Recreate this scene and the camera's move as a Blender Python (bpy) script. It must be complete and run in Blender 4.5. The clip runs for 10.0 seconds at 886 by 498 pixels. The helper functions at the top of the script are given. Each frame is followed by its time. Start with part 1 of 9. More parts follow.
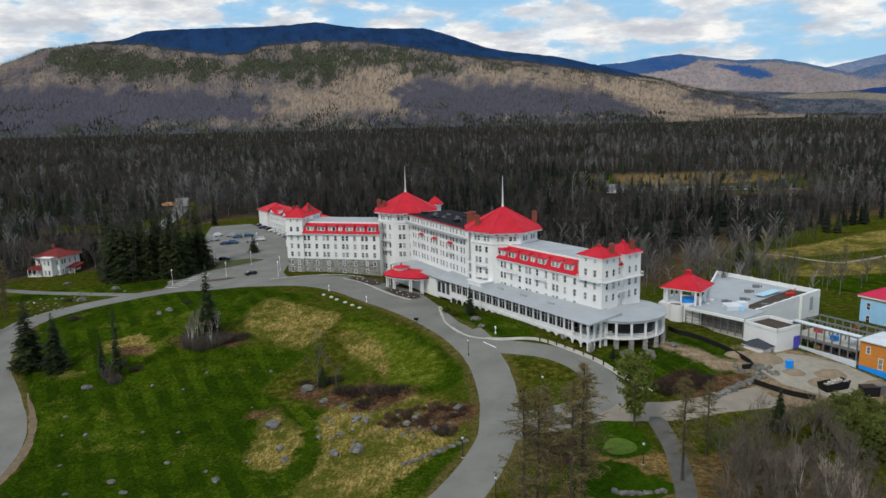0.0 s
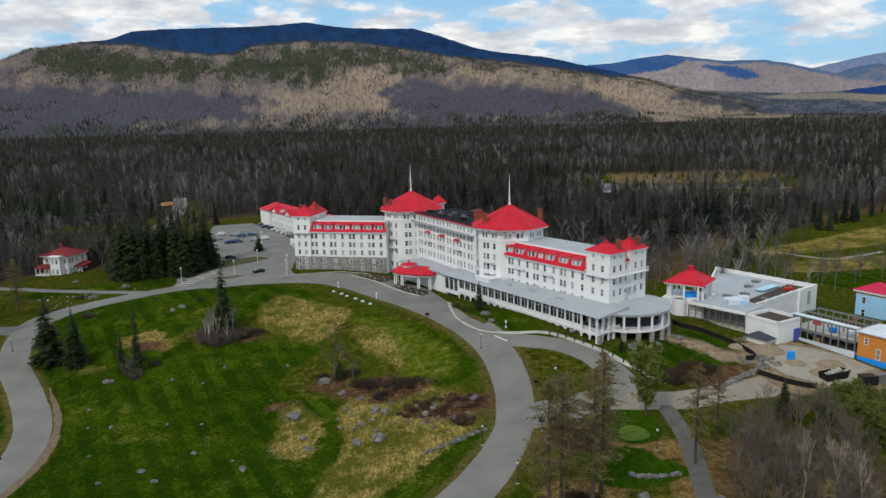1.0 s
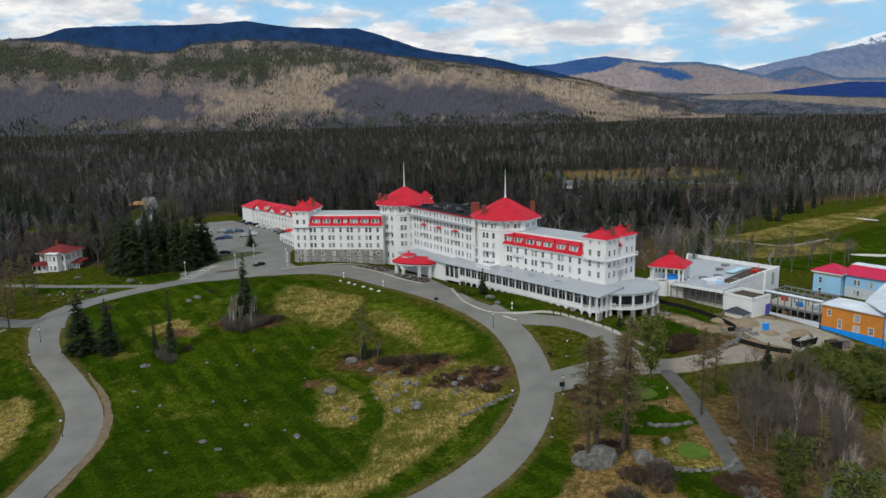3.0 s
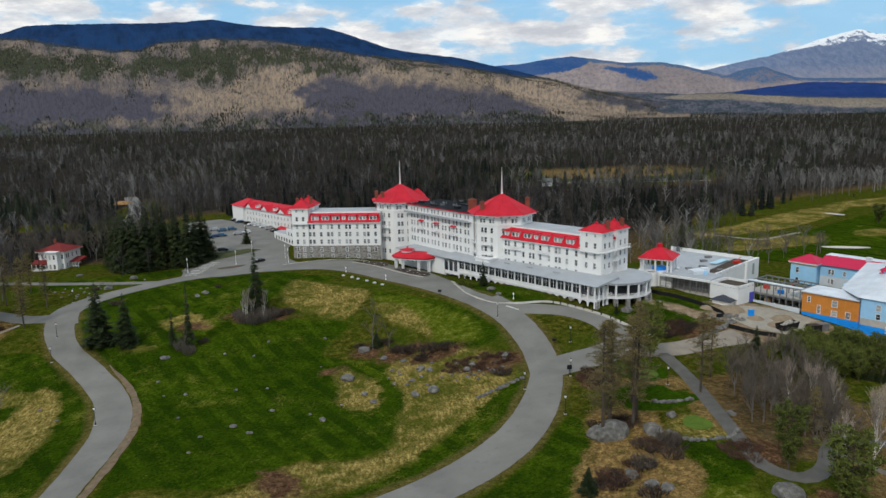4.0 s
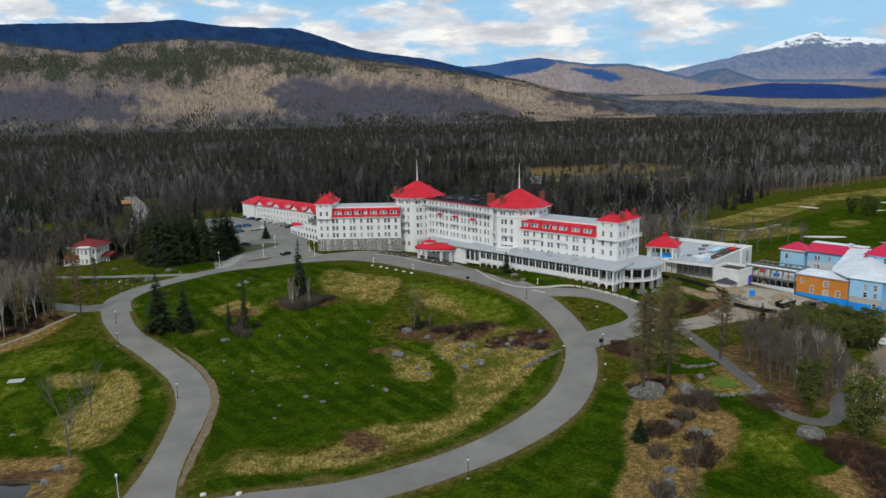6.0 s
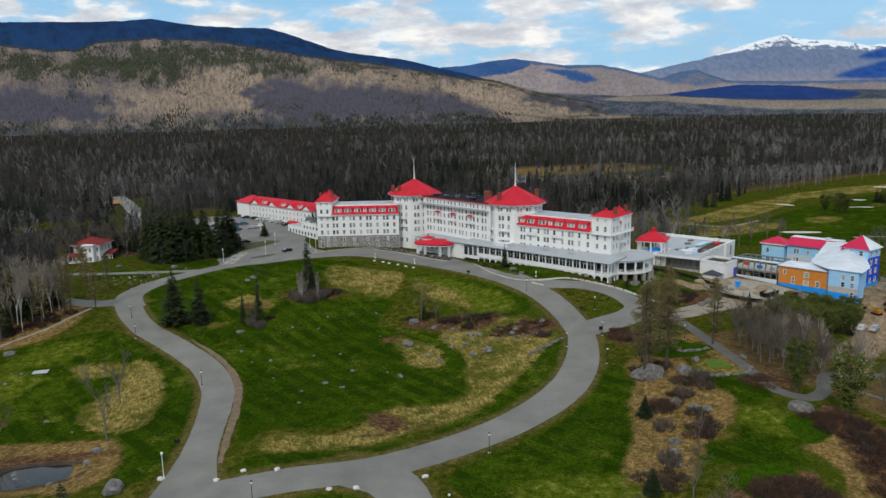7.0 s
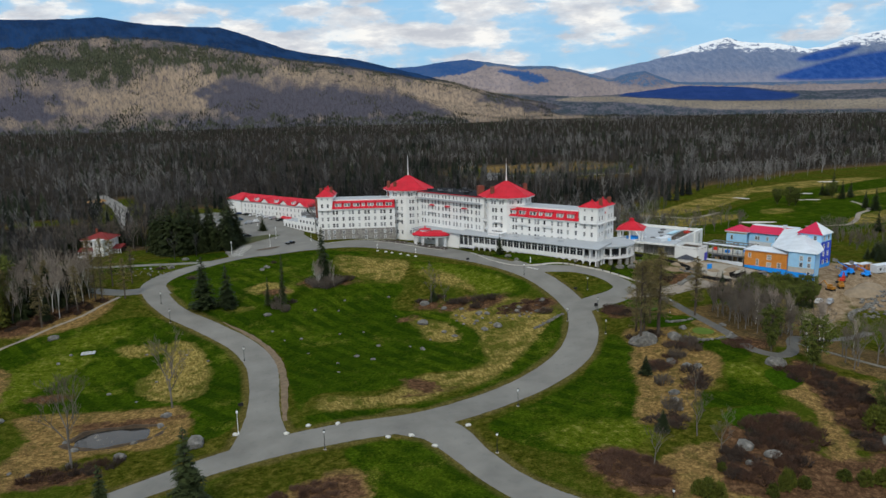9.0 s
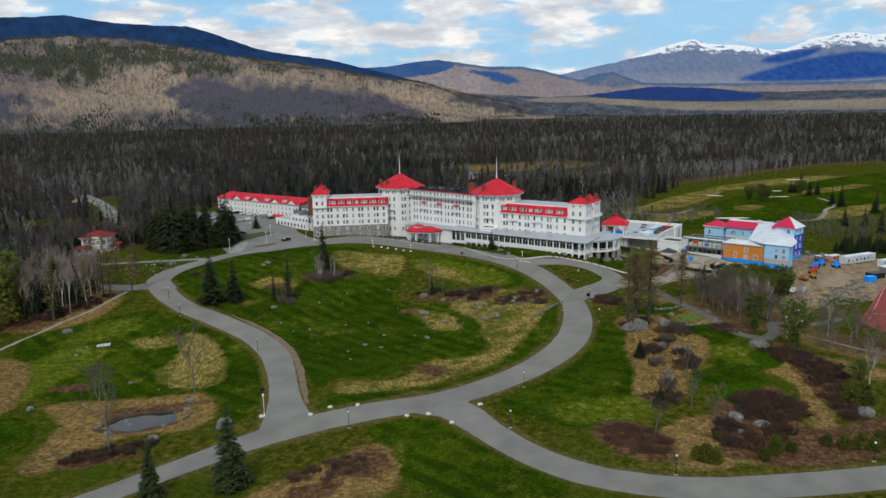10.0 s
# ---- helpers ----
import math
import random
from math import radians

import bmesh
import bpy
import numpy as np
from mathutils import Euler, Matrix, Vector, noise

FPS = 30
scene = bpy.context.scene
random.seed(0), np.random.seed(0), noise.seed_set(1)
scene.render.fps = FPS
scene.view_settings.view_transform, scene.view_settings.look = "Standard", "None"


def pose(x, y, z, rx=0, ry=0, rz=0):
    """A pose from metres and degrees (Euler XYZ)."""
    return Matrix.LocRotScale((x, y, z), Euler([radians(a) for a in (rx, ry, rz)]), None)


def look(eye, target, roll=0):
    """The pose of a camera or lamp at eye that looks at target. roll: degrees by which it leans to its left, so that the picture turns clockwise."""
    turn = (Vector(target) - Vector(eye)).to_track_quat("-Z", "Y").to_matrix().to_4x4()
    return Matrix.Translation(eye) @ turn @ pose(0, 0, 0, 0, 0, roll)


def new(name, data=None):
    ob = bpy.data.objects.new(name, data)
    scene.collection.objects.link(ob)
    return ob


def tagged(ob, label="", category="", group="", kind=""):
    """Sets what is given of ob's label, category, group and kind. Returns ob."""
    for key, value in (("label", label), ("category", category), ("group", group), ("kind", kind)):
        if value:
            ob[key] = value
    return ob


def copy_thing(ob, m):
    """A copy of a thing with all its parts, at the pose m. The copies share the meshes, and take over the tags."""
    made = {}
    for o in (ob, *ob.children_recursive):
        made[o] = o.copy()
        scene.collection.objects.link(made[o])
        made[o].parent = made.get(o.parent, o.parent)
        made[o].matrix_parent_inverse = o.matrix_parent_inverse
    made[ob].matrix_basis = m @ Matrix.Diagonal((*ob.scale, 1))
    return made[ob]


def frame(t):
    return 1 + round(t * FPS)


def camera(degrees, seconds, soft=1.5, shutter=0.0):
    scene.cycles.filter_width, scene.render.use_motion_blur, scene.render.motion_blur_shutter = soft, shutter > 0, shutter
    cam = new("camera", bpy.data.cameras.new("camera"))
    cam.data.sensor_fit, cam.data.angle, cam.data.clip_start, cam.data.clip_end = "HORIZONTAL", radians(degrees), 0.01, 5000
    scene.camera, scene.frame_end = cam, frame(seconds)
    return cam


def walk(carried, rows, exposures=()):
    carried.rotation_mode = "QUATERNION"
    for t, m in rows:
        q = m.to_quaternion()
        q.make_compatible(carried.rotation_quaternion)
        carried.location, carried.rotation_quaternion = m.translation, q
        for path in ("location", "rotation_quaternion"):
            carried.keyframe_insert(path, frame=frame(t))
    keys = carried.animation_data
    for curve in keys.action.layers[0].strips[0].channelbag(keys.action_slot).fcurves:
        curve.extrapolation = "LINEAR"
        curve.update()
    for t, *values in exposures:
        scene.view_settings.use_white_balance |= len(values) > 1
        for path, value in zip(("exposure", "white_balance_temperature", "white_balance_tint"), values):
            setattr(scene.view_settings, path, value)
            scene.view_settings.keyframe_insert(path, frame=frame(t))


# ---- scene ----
cam = camera(62.6, 10.0)
METRES, EYE, TILT, LEAN, TURN = 138.0, 62.76, -10.6, 1.2, 0.0
ROWS = [
    (0.0, 0.0, 0.0, 0.0, 0.0, 0.0, -0.0),
    (0.5, -0.0223, -0.0187, -0.0033, -0.45, 0.02, 0.11),
    (1.0, -0.0448, -0.0373, -0.007, -0.91, 0.02, 0.17),
    (1.5, -0.0673, -0.0554, -0.0103, -1.4, 0.01, 0.26),
    (2.0, -0.1092, -0.0894, -0.0168, -2.59, -0.0, 0.5),
    (2.5, -0.149, -0.1208, -0.0233, -4.0, 0.0, 0.73),
    (4.0, -0.2792, -0.2168, -0.0398, -8.0, -0.12, 1.45),
    (4.5, -0.3215, -0.2441, -0.0452, -8.83, -0.12, 1.66),
    (5.0, -0.3674, -0.2737, -0.051, -9.41, -0.13, 1.8),
    (5.5, -0.409, -0.3016, -0.0561, -9.98, -0.14, 1.9),
    (7.0, -0.5348, -0.3939, -0.0728, -12.62, -0.18, 2.27),
    (7.5, -0.5739, -0.4254, -0.0786, -13.89, -0.21, 2.52),
    (8.0, -0.6176, -0.4598, -0.0849, -14.68, -0.25, 2.65),
    (8.5, -0.6603, -0.4914, -0.0911, -15.4, -0.29, 2.79),
    (9.0, -0.708, -0.5245, -0.0969, -16.34, -0.33, 2.94),
    (9.5, -0.7518, -0.5527, -0.1021, -17.32, -0.38, 3.09),
    (10.0, -0.8034, -0.5838, -0.1077, -18.68, -0.45, 3.28),
]
walk(cam, [(t, pose(0, 0, EYE, TILT, LEAN, TURN) @ pose(METRES * x, METRES * y, METRES * z, 90 + pitch, roll, yaw)) for t, x, y, z, yaw, pitch, roll in ROWS])

# ---- small tools ----
def put(nt, socket, value):
    if isinstance(value, bpy.types.NodeSocket):
        nt.links.new(value, socket)
    elif isinstance(value, tuple) and len(value) == 3 and socket.type == "RGBA":
        socket.default_value = (*value, 1)
    else:
        socket.default_value = value


def noise_tex(nt, where, scale, detail=4.0, rough=0.55):
    n = nt.nodes.new("ShaderNodeTexNoise")
    put(nt, n.inputs["Vector"], where)
    n.inputs["Scale"].default_value, n.inputs["Detail"].default_value, n.inputs["Roughness"].default_value = scale, detail, rough
    return n.outputs["Fac"]


def cells(nt, where, scale, what="Color", feature="F1"):
    n = nt.nodes.new("ShaderNodeTexVoronoi")
    n.feature = feature
    put(nt, n.inputs["Vector"], where)
    n.inputs["Scale"].default_value = scale
    return n.outputs[what]


def mix(nt, fac, a, b, blend="MIX"):
    n = nt.nodes.new("ShaderNodeMix")
    n.data_type, n.blend_type = "RGBA", blend
    put(nt, n.inputs[0], fac), put(nt, n.inputs[6], a), put(nt, n.inputs[7], b)
    return n.outputs[2]


def ramp(nt, fac, *stops):
    n = nt.nodes.new("ShaderNodeValToRGB")
    put(nt, n.inputs[0], fac)
    while len(n.color_ramp.elements) < len(stops):
        n.color_ramp.elements.new(0.5)
    for e, (at, c) in zip(n.color_ramp.elements, stops):
        e.position, e.color = at, (*c, 1) if isinstance(c, tuple) else (c, c, c, 1)
    return n.outputs[0]


def sums(nt, op, a, b=0.0, c=0.0):
    n = nt.nodes.new("ShaderNodeMath")
    n.operation = op
    put(nt, n.inputs[0], a), put(nt, n.inputs[1], b), put(nt, n.inputs[2], c)
    return n.outputs[0]


def stretch(nt, where, sx, sy, sz, turn=0.0):
    n = nt.nodes.new("ShaderNodeMapping")
    put(nt, n.inputs["Vector"], where)
    n.inputs["Scale"].default_value = (sx, sy, sz)
    n.inputs["Rotation"].default_value = (0, 0, radians(turn))
    return n.outputs[0]


def material(name, rough=0.8, metal=0.0, spec=0.3):
    m = bpy.data.materials.new(name)
    m.use_nodes = True
    nt = m.node_tree
    b = nt.nodes["Principled BSDF"]
    b.inputs["Roughness"].default_value, b.inputs["Metallic"].default_value = rough, metal
    b.inputs["Specular IOR Level"].default_value = spec
    place = nt.nodes.new("ShaderNodeNewGeometry").outputs["Position"]
    return m, nt, b, place


def bumped(nt, b, height, strength, distance):
    n = nt.nodes.new("ShaderNodeBump")
    n.inputs["Strength"].default_value, n.inputs["Distance"].default_value = strength, distance
    put(nt, n.inputs["Height"], height)
    nt.links.new(n.outputs[0], b.inputs["Normal"])


def plain(name, c, rough=0.8, metal=0.0, vary=0.18, scale=0.5, fine=6.0, relief=0.0, spec=0.3, by_object=0.0):
    """A surface of one colour with stains, grain and, if asked, a tint that differs from piece to piece."""
    m, nt, b, p = material(name, rough, metal, spec)
    big, small = noise_tex(nt, p, scale), noise_tex(nt, p, fine)
    f = sums(nt, "ADD", sums(nt, "MULTIPLY", big, 0.65), sums(nt, "MULTIPLY", small, 0.35))
    lo, hi = tuple(v * (1 - vary) for v in c), tuple(min(1.0, v * (1 + vary)) for v in c)
    col = ramp(nt, f, (0.3, lo), (0.7, hi))
    if by_object:
        r = nt.nodes.new("ShaderNodeObjectInfo").outputs["Random"]
        k = sums(nt, "MULTIPLY_ADD", r, by_object, 1 - by_object / 2)
        col = mix(nt, 1.0, col, k, "MULTIPLY")
    put(nt, b.inputs["Base Color"], col)
    if relief:
        bumped(nt, b, small, 0.6, relief)
    return m


def mesh(name, verts, faces, mats, smooth=False, index=None):
    me = bpy.data.meshes.new(name)
    me.from_pydata([tuple(v) for v in verts], [], faces)
    for m in mats if isinstance(mats, (list, tuple)) else [mats]:
        me.materials.append(m)
    if index is not None:
        me.polygons.foreach_set("material_index", np.array(index, dtype=np.int32))
    if smooth:
        me.polygons.foreach_set("use_smooth", np.ones(len(me.polygons), dtype=bool))
    me.update()
    return me


def world_of(ob):
    m = ob.matrix_parent_inverse @ ob.matrix_basis
    return world_of(ob.parent) @ m if ob.parent else ob.matrix_basis.copy()


def thing(name, place, label, category, group="", kind=""):
    ob = new(name)
    ob.location = place
    ob.empty_display_size = 0.5
    return tagged(ob, label, category, group, kind)


def part(name, me, parent, label="", m=None):
    """One mesh under a thing or a part; its mesh is in the world's metres, unless m places it."""
    ob = new(name, me)
    ob.parent = parent
    ob.matrix_parent_inverse = world_of(parent).inverted()
    if m is not None:
        ob.matrix_basis = m
    return tagged(ob, label)


class Shape:
    """Collects boxes, prisms and rods into one mesh."""

    def __init__(self):
        self.v, self.f, self.k = [], [], []

    def add(self, verts, faces, k=0):
        n = len(self.v)
        self.v += [tuple(v) for v in verts]
        self.f += [tuple(i + n for i in f) for f in faces]
        self.k += [k] * len(faces)
        return self

    def box(self, x0, x1, y0, y1, z0, z1, k=0):
        v = [(x, y, z) for z in (z0, z1) for x, y in ((x0, y0), (x1, y0), (x1, y1), (x0, y1))]
        return self.add(v, [(3, 2, 1, 0), (4, 5, 6, 7), (0, 1, 5, 4), (1, 2, 6, 5), (2, 3, 7, 6), (3, 0, 4, 7)], k)

    def prism(self, poly, z0, z1, k=0, top=None, ktop=None):
        """An upright prism over a polygon (anticlockwise); top: the polygon at z1 if it differs."""
        n = len(poly)
        zs0 = z0 if isinstance(z0, (list, tuple)) else [z0] * n
        top = top or poly
        v = [(x, y, z) for (x, y), z in zip(poly, zs0)] + [(x, y, z1) for x, y in top]
        self.add(v, [(i, (i + 1) % n, n + (i + 1) % n, n + i) for i in range(n)] + [tuple(range(n - 1, -1, -1))], k)
        m = len(self.v)
        self.f.append(tuple(range(m - n, m)))
        self.k.append(k if ktop is None else ktop)
        return self

    def cone(self, poly, z0, apex, k=0):
        n = len(poly)
        return self.add([(x, y, z0) for x, y in poly] + [apex], [(i, (i + 1) % n, n) for i in range(n)] + [tuple(range(n - 1, -1, -1))], k)

    def rod(self, a, b, ra, rb=None, sides=6, k=0):
        a, b = Vector(a), Vector(b)
        rb = ra if rb is None else rb
        q = (b - a).to_track_quat("Z", "Y")
        ring = [Vector((math.cos(2 * math.pi * i / sides), math.sin(2 * math.pi * i / sides), 0)) for i in range(sides)]
        v = [a + q @ (r * ra) for r in ring] + [b + q @ (r * rb) for r in ring]
        return self.add(v, [(i, (i + 1) % sides, sides + (i + 1) % sides, sides + i) for i in range(sides)] + [tuple(range(sides - 1, -1, -1)), tuple(range(sides, 2 * sides))], k)

    def lathe(self, profile, centre=(0, 0, 0), sides=12, k=0):
        cx, cy, cz = centre
        v = [(cx + r * math.cos(2 * math.pi * i / sides), cy + r * math.sin(2 * math.pi * i / sides), cz + z) for r, z in profile for i in range(sides)]
        f = [(j * sides + i, j * sides + (i + 1) % sides, (j + 1) * sides + (i + 1) % sides, (j + 1) * sides + i) for j in range(len(profile) - 1) for i in range(sides)]
        return self.add(v, f, k)

    def moved(self, m):
        self.v = [tuple(m @ Vector(v)) for v in self.v]
        return self

    def mesh(self, name, mats, smooth=False):
        return mesh(name, self.v, self.f, mats, smooth, self.k)


def frame_of(a, b, z=0.0):
    """A frame at a with x towards b, y into the house and z up."""
    d = Vector((b[0] - a[0], b[1] - a[1], 0)).normalized()
    return Matrix(((d.x, -d.y, 0, a[0]), (d.y, d.x, 0, a[1]), (0, 0, 1, z), (0, 0, 0, 1)))


def span(a, b):
    return math.hypot(b[0] - a[0], b[1] - a[1])


# ---- the lie of the land ----
LAWN = [(-66, 126, 36, -4.82), (-24, 144, 26, 2.18), (-120, 96, 36, -2.97), (-138, 156, 34, -2.16), (-12, 108, 30, -1.34), (36, 90, 24, 6.88),
        (6, 54, 26, 1.67), (-60, 72, 36, 0.87), (-96, 180, 30, 0.21), (84, 108, 36, -4.76), (-36, 168, 22, -3.85), (12, 72, 22, -1.56), (-84, 108, 24, 4.27), (-120, 126, 22, -0.49)]
KNOLL = [(-72, 198, 36, 5.6), (-30, 204, 22, 1.97), (0, 192, 26, 3.96), (30, 156, 30, 3.26), (96, 156, 36, 3.54), (-48, 258, 36, 1.52), (-150, 252, 48, 2.85),
         (-90, 336, 48, 4.95), (-42, 250, 24, 3.13), (36, 198, 26, 4.33), (-96, 384, 48, 0.56), (-144, 204, 24, 2.46), (72, 180, 30, 1.17), (-12, 236, 16, 1.8)]
POND = (-126.2, 98.8, 10.0, 5.2)


def land(x, y):
    """The ground's height."""
    x, y = np.asarray(x, float), np.asarray(y, float)
    z = -5.86 + 0.0037 * np.clip(x, -300, 300) + 0.0222 * np.minimum(y, 600)
    for cx, cy, s, up in LAWN + KNOLL:
        z = z + up * np.exp(-((x - cx) ** 2 + (y - cy) ** 2) / (2 * s * s))
    r = np.hypot(x + 50, y + 38)
    z = z + 0.013 * np.clip(r - 800, 0, 1700)
    z = z - 0.9 * np.exp(-(((x - POND[0]) / POND[2]) ** 4 + ((y - POND[1]) / POND[3]) ** 4))
    return z


def ground_at(x, y):
    return float(land(x, y))

# ---- sky and sun ----
SUN_EL, SUN_ROT = 46.0, 214.0
world = bpy.data.worlds.new("sky")
scene.world = world
world.use_nodes = True
wt = world.node_tree
sky = wt.nodes.new("ShaderNodeTexSky")
sky.sky_type, sky.sun_disc = "NISHITA", False
sky.sun_elevation, sky.sun_rotation = radians(SUN_EL), radians(SUN_ROT)
way = wt.nodes.new("ShaderNodeTexCoord").outputs["Generated"]
puffs = noise_tex(wt, stretch(wt, way, 1.0, 1.0, 2.6), 9.0, 10.0, 0.55)
broad = noise_tex(wt, stretch(wt, way, 1.0, 1.0, 7.0), 2.6, 3.0, 0.5)
cover = sums(wt, "ADD", sums(wt, "MULTIPLY", puffs, 0.6), sums(wt, "MULTIPLY", broad, 0.45))
cloud = ramp(wt, cover, (0.455, 0.06), (0.495, 0.3), (0.52, 0.85), (0.57, 1.0))
shade = noise_tex(wt, stretch(wt, way, 1.0, 1.0, 3.2), 16.0, 7.0, 0.6)
white = ramp(wt, shade, (0.36, (5.9, 6.2, 6.8)), (0.5, (7.8, 8.0, 8.3)), (0.6, (10.2, 10.1, 9.8)))
blue = mix(wt, 0.78, sky.outputs[0], (3.0, 6.4, 9.7))
bg = wt.nodes["Background"]
put(wt, bg.inputs[0], mix(wt, cloud, blue, white))
bg.inputs[1].default_value = 0.095

lamp = bpy.data.lights.new("sun", "SUN")
lamp.energy, lamp.angle, lamp.color = 1.75, radians(12), (1.0, 0.945, 0.835)
sun = new("sun", lamp)
_a = radians(SUN_ROT)
_d = Vector((math.sin(_a) * math.cos(radians(SUN_EL)), math.cos(_a) * math.cos(radians(SUN_EL)), math.sin(radians(SUN_EL))))
sun.matrix_basis = look(tuple(_d * 300), (0, 0, 0))

# ---- materials ----
M = {}
M["white"] = plain("white_clapboard", (0.75, 0.75, 0.735), 0.6, vary=0.06, scale=0.25, fine=3.0)
M["trim"] = plain("white_trim", (0.74, 0.74, 0.74), 0.5, vary=0.05)
M["membrane"] = plain("grey_roof_membrane", (0.36, 0.38, 0.4), 0.75, vary=0.14, scale=0.2)
M["dark_roof"] = plain("dark_roof_membrane", (0.022, 0.024, 0.028), 1.0, vary=0.4, spec=0.03)
M["brown_roof"] = plain("brown_roof_ballast", (0.075, 0.06, 0.048), 1.0, vary=0.35, scale=0.6, fine=4.0, spec=0.05)
M["dark_glass"] = plain("dark_veranda_glass", (0.022, 0.026, 0.032), 0.12, vary=0.3, spec=0.5)
M["stucco"] = plain("white_stucco", (0.74, 0.74, 0.73), 0.8, vary=0.07, scale=0.3, fine=2.0)
M["brick"] = plain("chimney_brick", (0.2, 0.06, 0.04), 0.9, vary=0.3, fine=9.0, relief=0.02)
M["blue"] = plain("pale_blue_sheathing", (0.32, 0.58, 0.82), 0.6, vary=0.1)
M["deep_blue"] = plain("deep_blue_sheathing", (0.02, 0.06, 0.5), 0.6, vary=0.15)
M["bright_blue"] = plain("bright_blue_membrane", (0.01, 0.27, 0.82), 0.5, vary=0.15)
M["orange"] = plain("orange_sheathing_board", (0.56, 0.21, 0.035), 0.7, vary=0.15)
M["white_wrap"] = plain("white_roof_underlay", (0.58, 0.62, 0.66), 0.5, vary=0.2, scale=0.25)
M["pink_roof"] = plain("new_crimson_roof", (0.5, 0.012, 0.06), 0.55, vary=0.1)
M["steel"] = plain("grey_steel", (0.2, 0.2, 0.2), 0.5, 0.4, vary=0.2)
M["dark_metal"] = plain("dark_metal", (0.02, 0.02, 0.022), 0.45, 0.3)
M["black"] = plain("black_fabric", (0.008, 0.008, 0.008), 0.8)
M["concrete"] = plain("concrete", (0.42, 0.4, 0.35), 0.9, vary=0.15, relief=0.01)
M["dust"] = plain("dusty_gravel", (0.24, 0.205, 0.165), 0.95, vary=0.2, scale=0.3)
M["kerb"] = plain("granite_kerb", (0.4, 0.37, 0.32), 0.9, vary=0.2)
M["bark"] = plain("bark", (0.075, 0.058, 0.045), 0.95, vary=0.35, fine=5.0, relief=0.02)
M["pale_bark"] = plain("grey_bark", (0.13, 0.115, 0.1), 0.95, vary=0.3)
M["birch_bark"] = plain("birch_bark", (0.52, 0.5, 0.46), 0.9, vary=0.3, scale=2.0)
M["paint_line"] = plain("road_paint", (0.7, 0.7, 0.66), 0.8)
M["lamp_glass"] = plain("lamp_glass", (0.75, 0.76, 0.76), 0.3)
M["yellow"] = plain("machine_yellow", (0.36, 0.16, 0.02), 0.6, vary=0.4)
M["red_paint"] = plain("machine_red", (0.5, 0.03, 0.015), 0.5)
M["tan_wood"] = plain("raw_timber", (0.45, 0.3, 0.15), 0.8)
M["court"] = plain("clay_court", (0.2, 0.035, 0.03), 0.9, vary=0.12, scale=0.1)
M["tyre"] = plain("tyre_rubber", (0.012, 0.012, 0.012), 0.9)


def red_roof():
    m, nt, b, p = material("red_shingle_roof", 0.65, 0.0, 0.25)
    col = ramp(nt, noise_tex(nt, p, 0.35, 5), (0.3, (0.46, 0.008, 0.02)), (0.7, (0.6, 0.016, 0.035)))
    col = mix(nt, sums(nt, "MULTIPLY", noise_tex(nt, p, 3.0), 0.25), col, (0.3, 0.006, 0.016))
    put(nt, b.inputs["Base Color"], col)
    w = nt.nodes.new("ShaderNodeTexWave")
    w.bands_direction = "Z"
    put(nt, w.inputs["Vector"], p)
    w.inputs["Scale"].default_value = 1.4
    bumped(nt, b, w.outputs["Fac"], 0.3, 0.03)
    return m


def rubble():
    m, nt, b, p = material("grey_granite_rubble", 0.9)
    q = stretch(nt, p, 1.0, 1.0, 1.6)
    tone = cells(nt, q, 1.3)
    grey = nt.nodes.new("ShaderNodeRGBToBW")
    put(nt, grey.inputs[0], tone)
    col = ramp(nt, grey.outputs[0], (0.15, (0.12, 0.115, 0.11)), (0.5, (0.24, 0.225, 0.21)), (0.85, (0.34, 0.32, 0.29)))
    edge = cells(nt, q, 1.3, "Distance", "DISTANCE_TO_EDGE")
    put(nt, b.inputs["Base Color"], mix(nt, ramp(nt, edge, (0.0, 1.0), (0.07, 0.0)), col, (0.3, 0.29, 0.27)))
    bumped(nt, b, ramp(nt, edge, (0.0, 0.0), (0.2, 1.0)), 0.8, 0.06)
    return m


def asphalt():
    m, nt, b, p = material("worn_asphalt", 0.92, 0.0, 0.2)
    col = ramp(nt, noise_tex(nt, p, 0.12, 6), (0.3, (0.155, 0.149, 0.133)), (0.7, (0.228, 0.22, 0.196)))
    col = mix(nt, sums(nt, "MULTIPLY", noise_tex(nt, p, 8.0, 3), 0.35), col, (0.1, 0.1, 0.1))
    worn = noise_tex(nt, p, 0.5, 6, 0.7)
    put(nt, b.inputs["Base Color"], mix(nt, ramp(nt, worn, (0.56, 0.0), (0.7, 0.35)), col, (0.11, 0.108, 0.105)))
    bumped(nt, b, noise_tex(nt, p, 20.0), 0.3, 0.01)
    return m


def glass():
    m, nt, b, p = material("window_glass", 0.08, 0.0, 0.6)
    r = nt.nodes.new("ShaderNodeObjectInfo").outputs["Random"]
    put(nt, b.inputs["Base Color"], ramp(nt, r, (0.0, (0.025, 0.028, 0.032)), (0.3, (0.09, 0.096, 0.105)), (0.62, (0.24, 0.25, 0.26)), (1.0, (0.44, 0.45, 0.45))))
    return m


def water():
    m, nt, b, p = material("still_water", 0.12, 0.0, 0.32)
    put(nt, b.inputs["Base Color"], ramp(nt, noise_tex(nt, p, 0.3), (0.3, (0.012, 0.014, 0.016)), (0.7, (0.03, 0.03, 0.028))))
    bumped(nt, b, noise_tex(nt, p, 2.0), 0.08, 0.03)
    return m


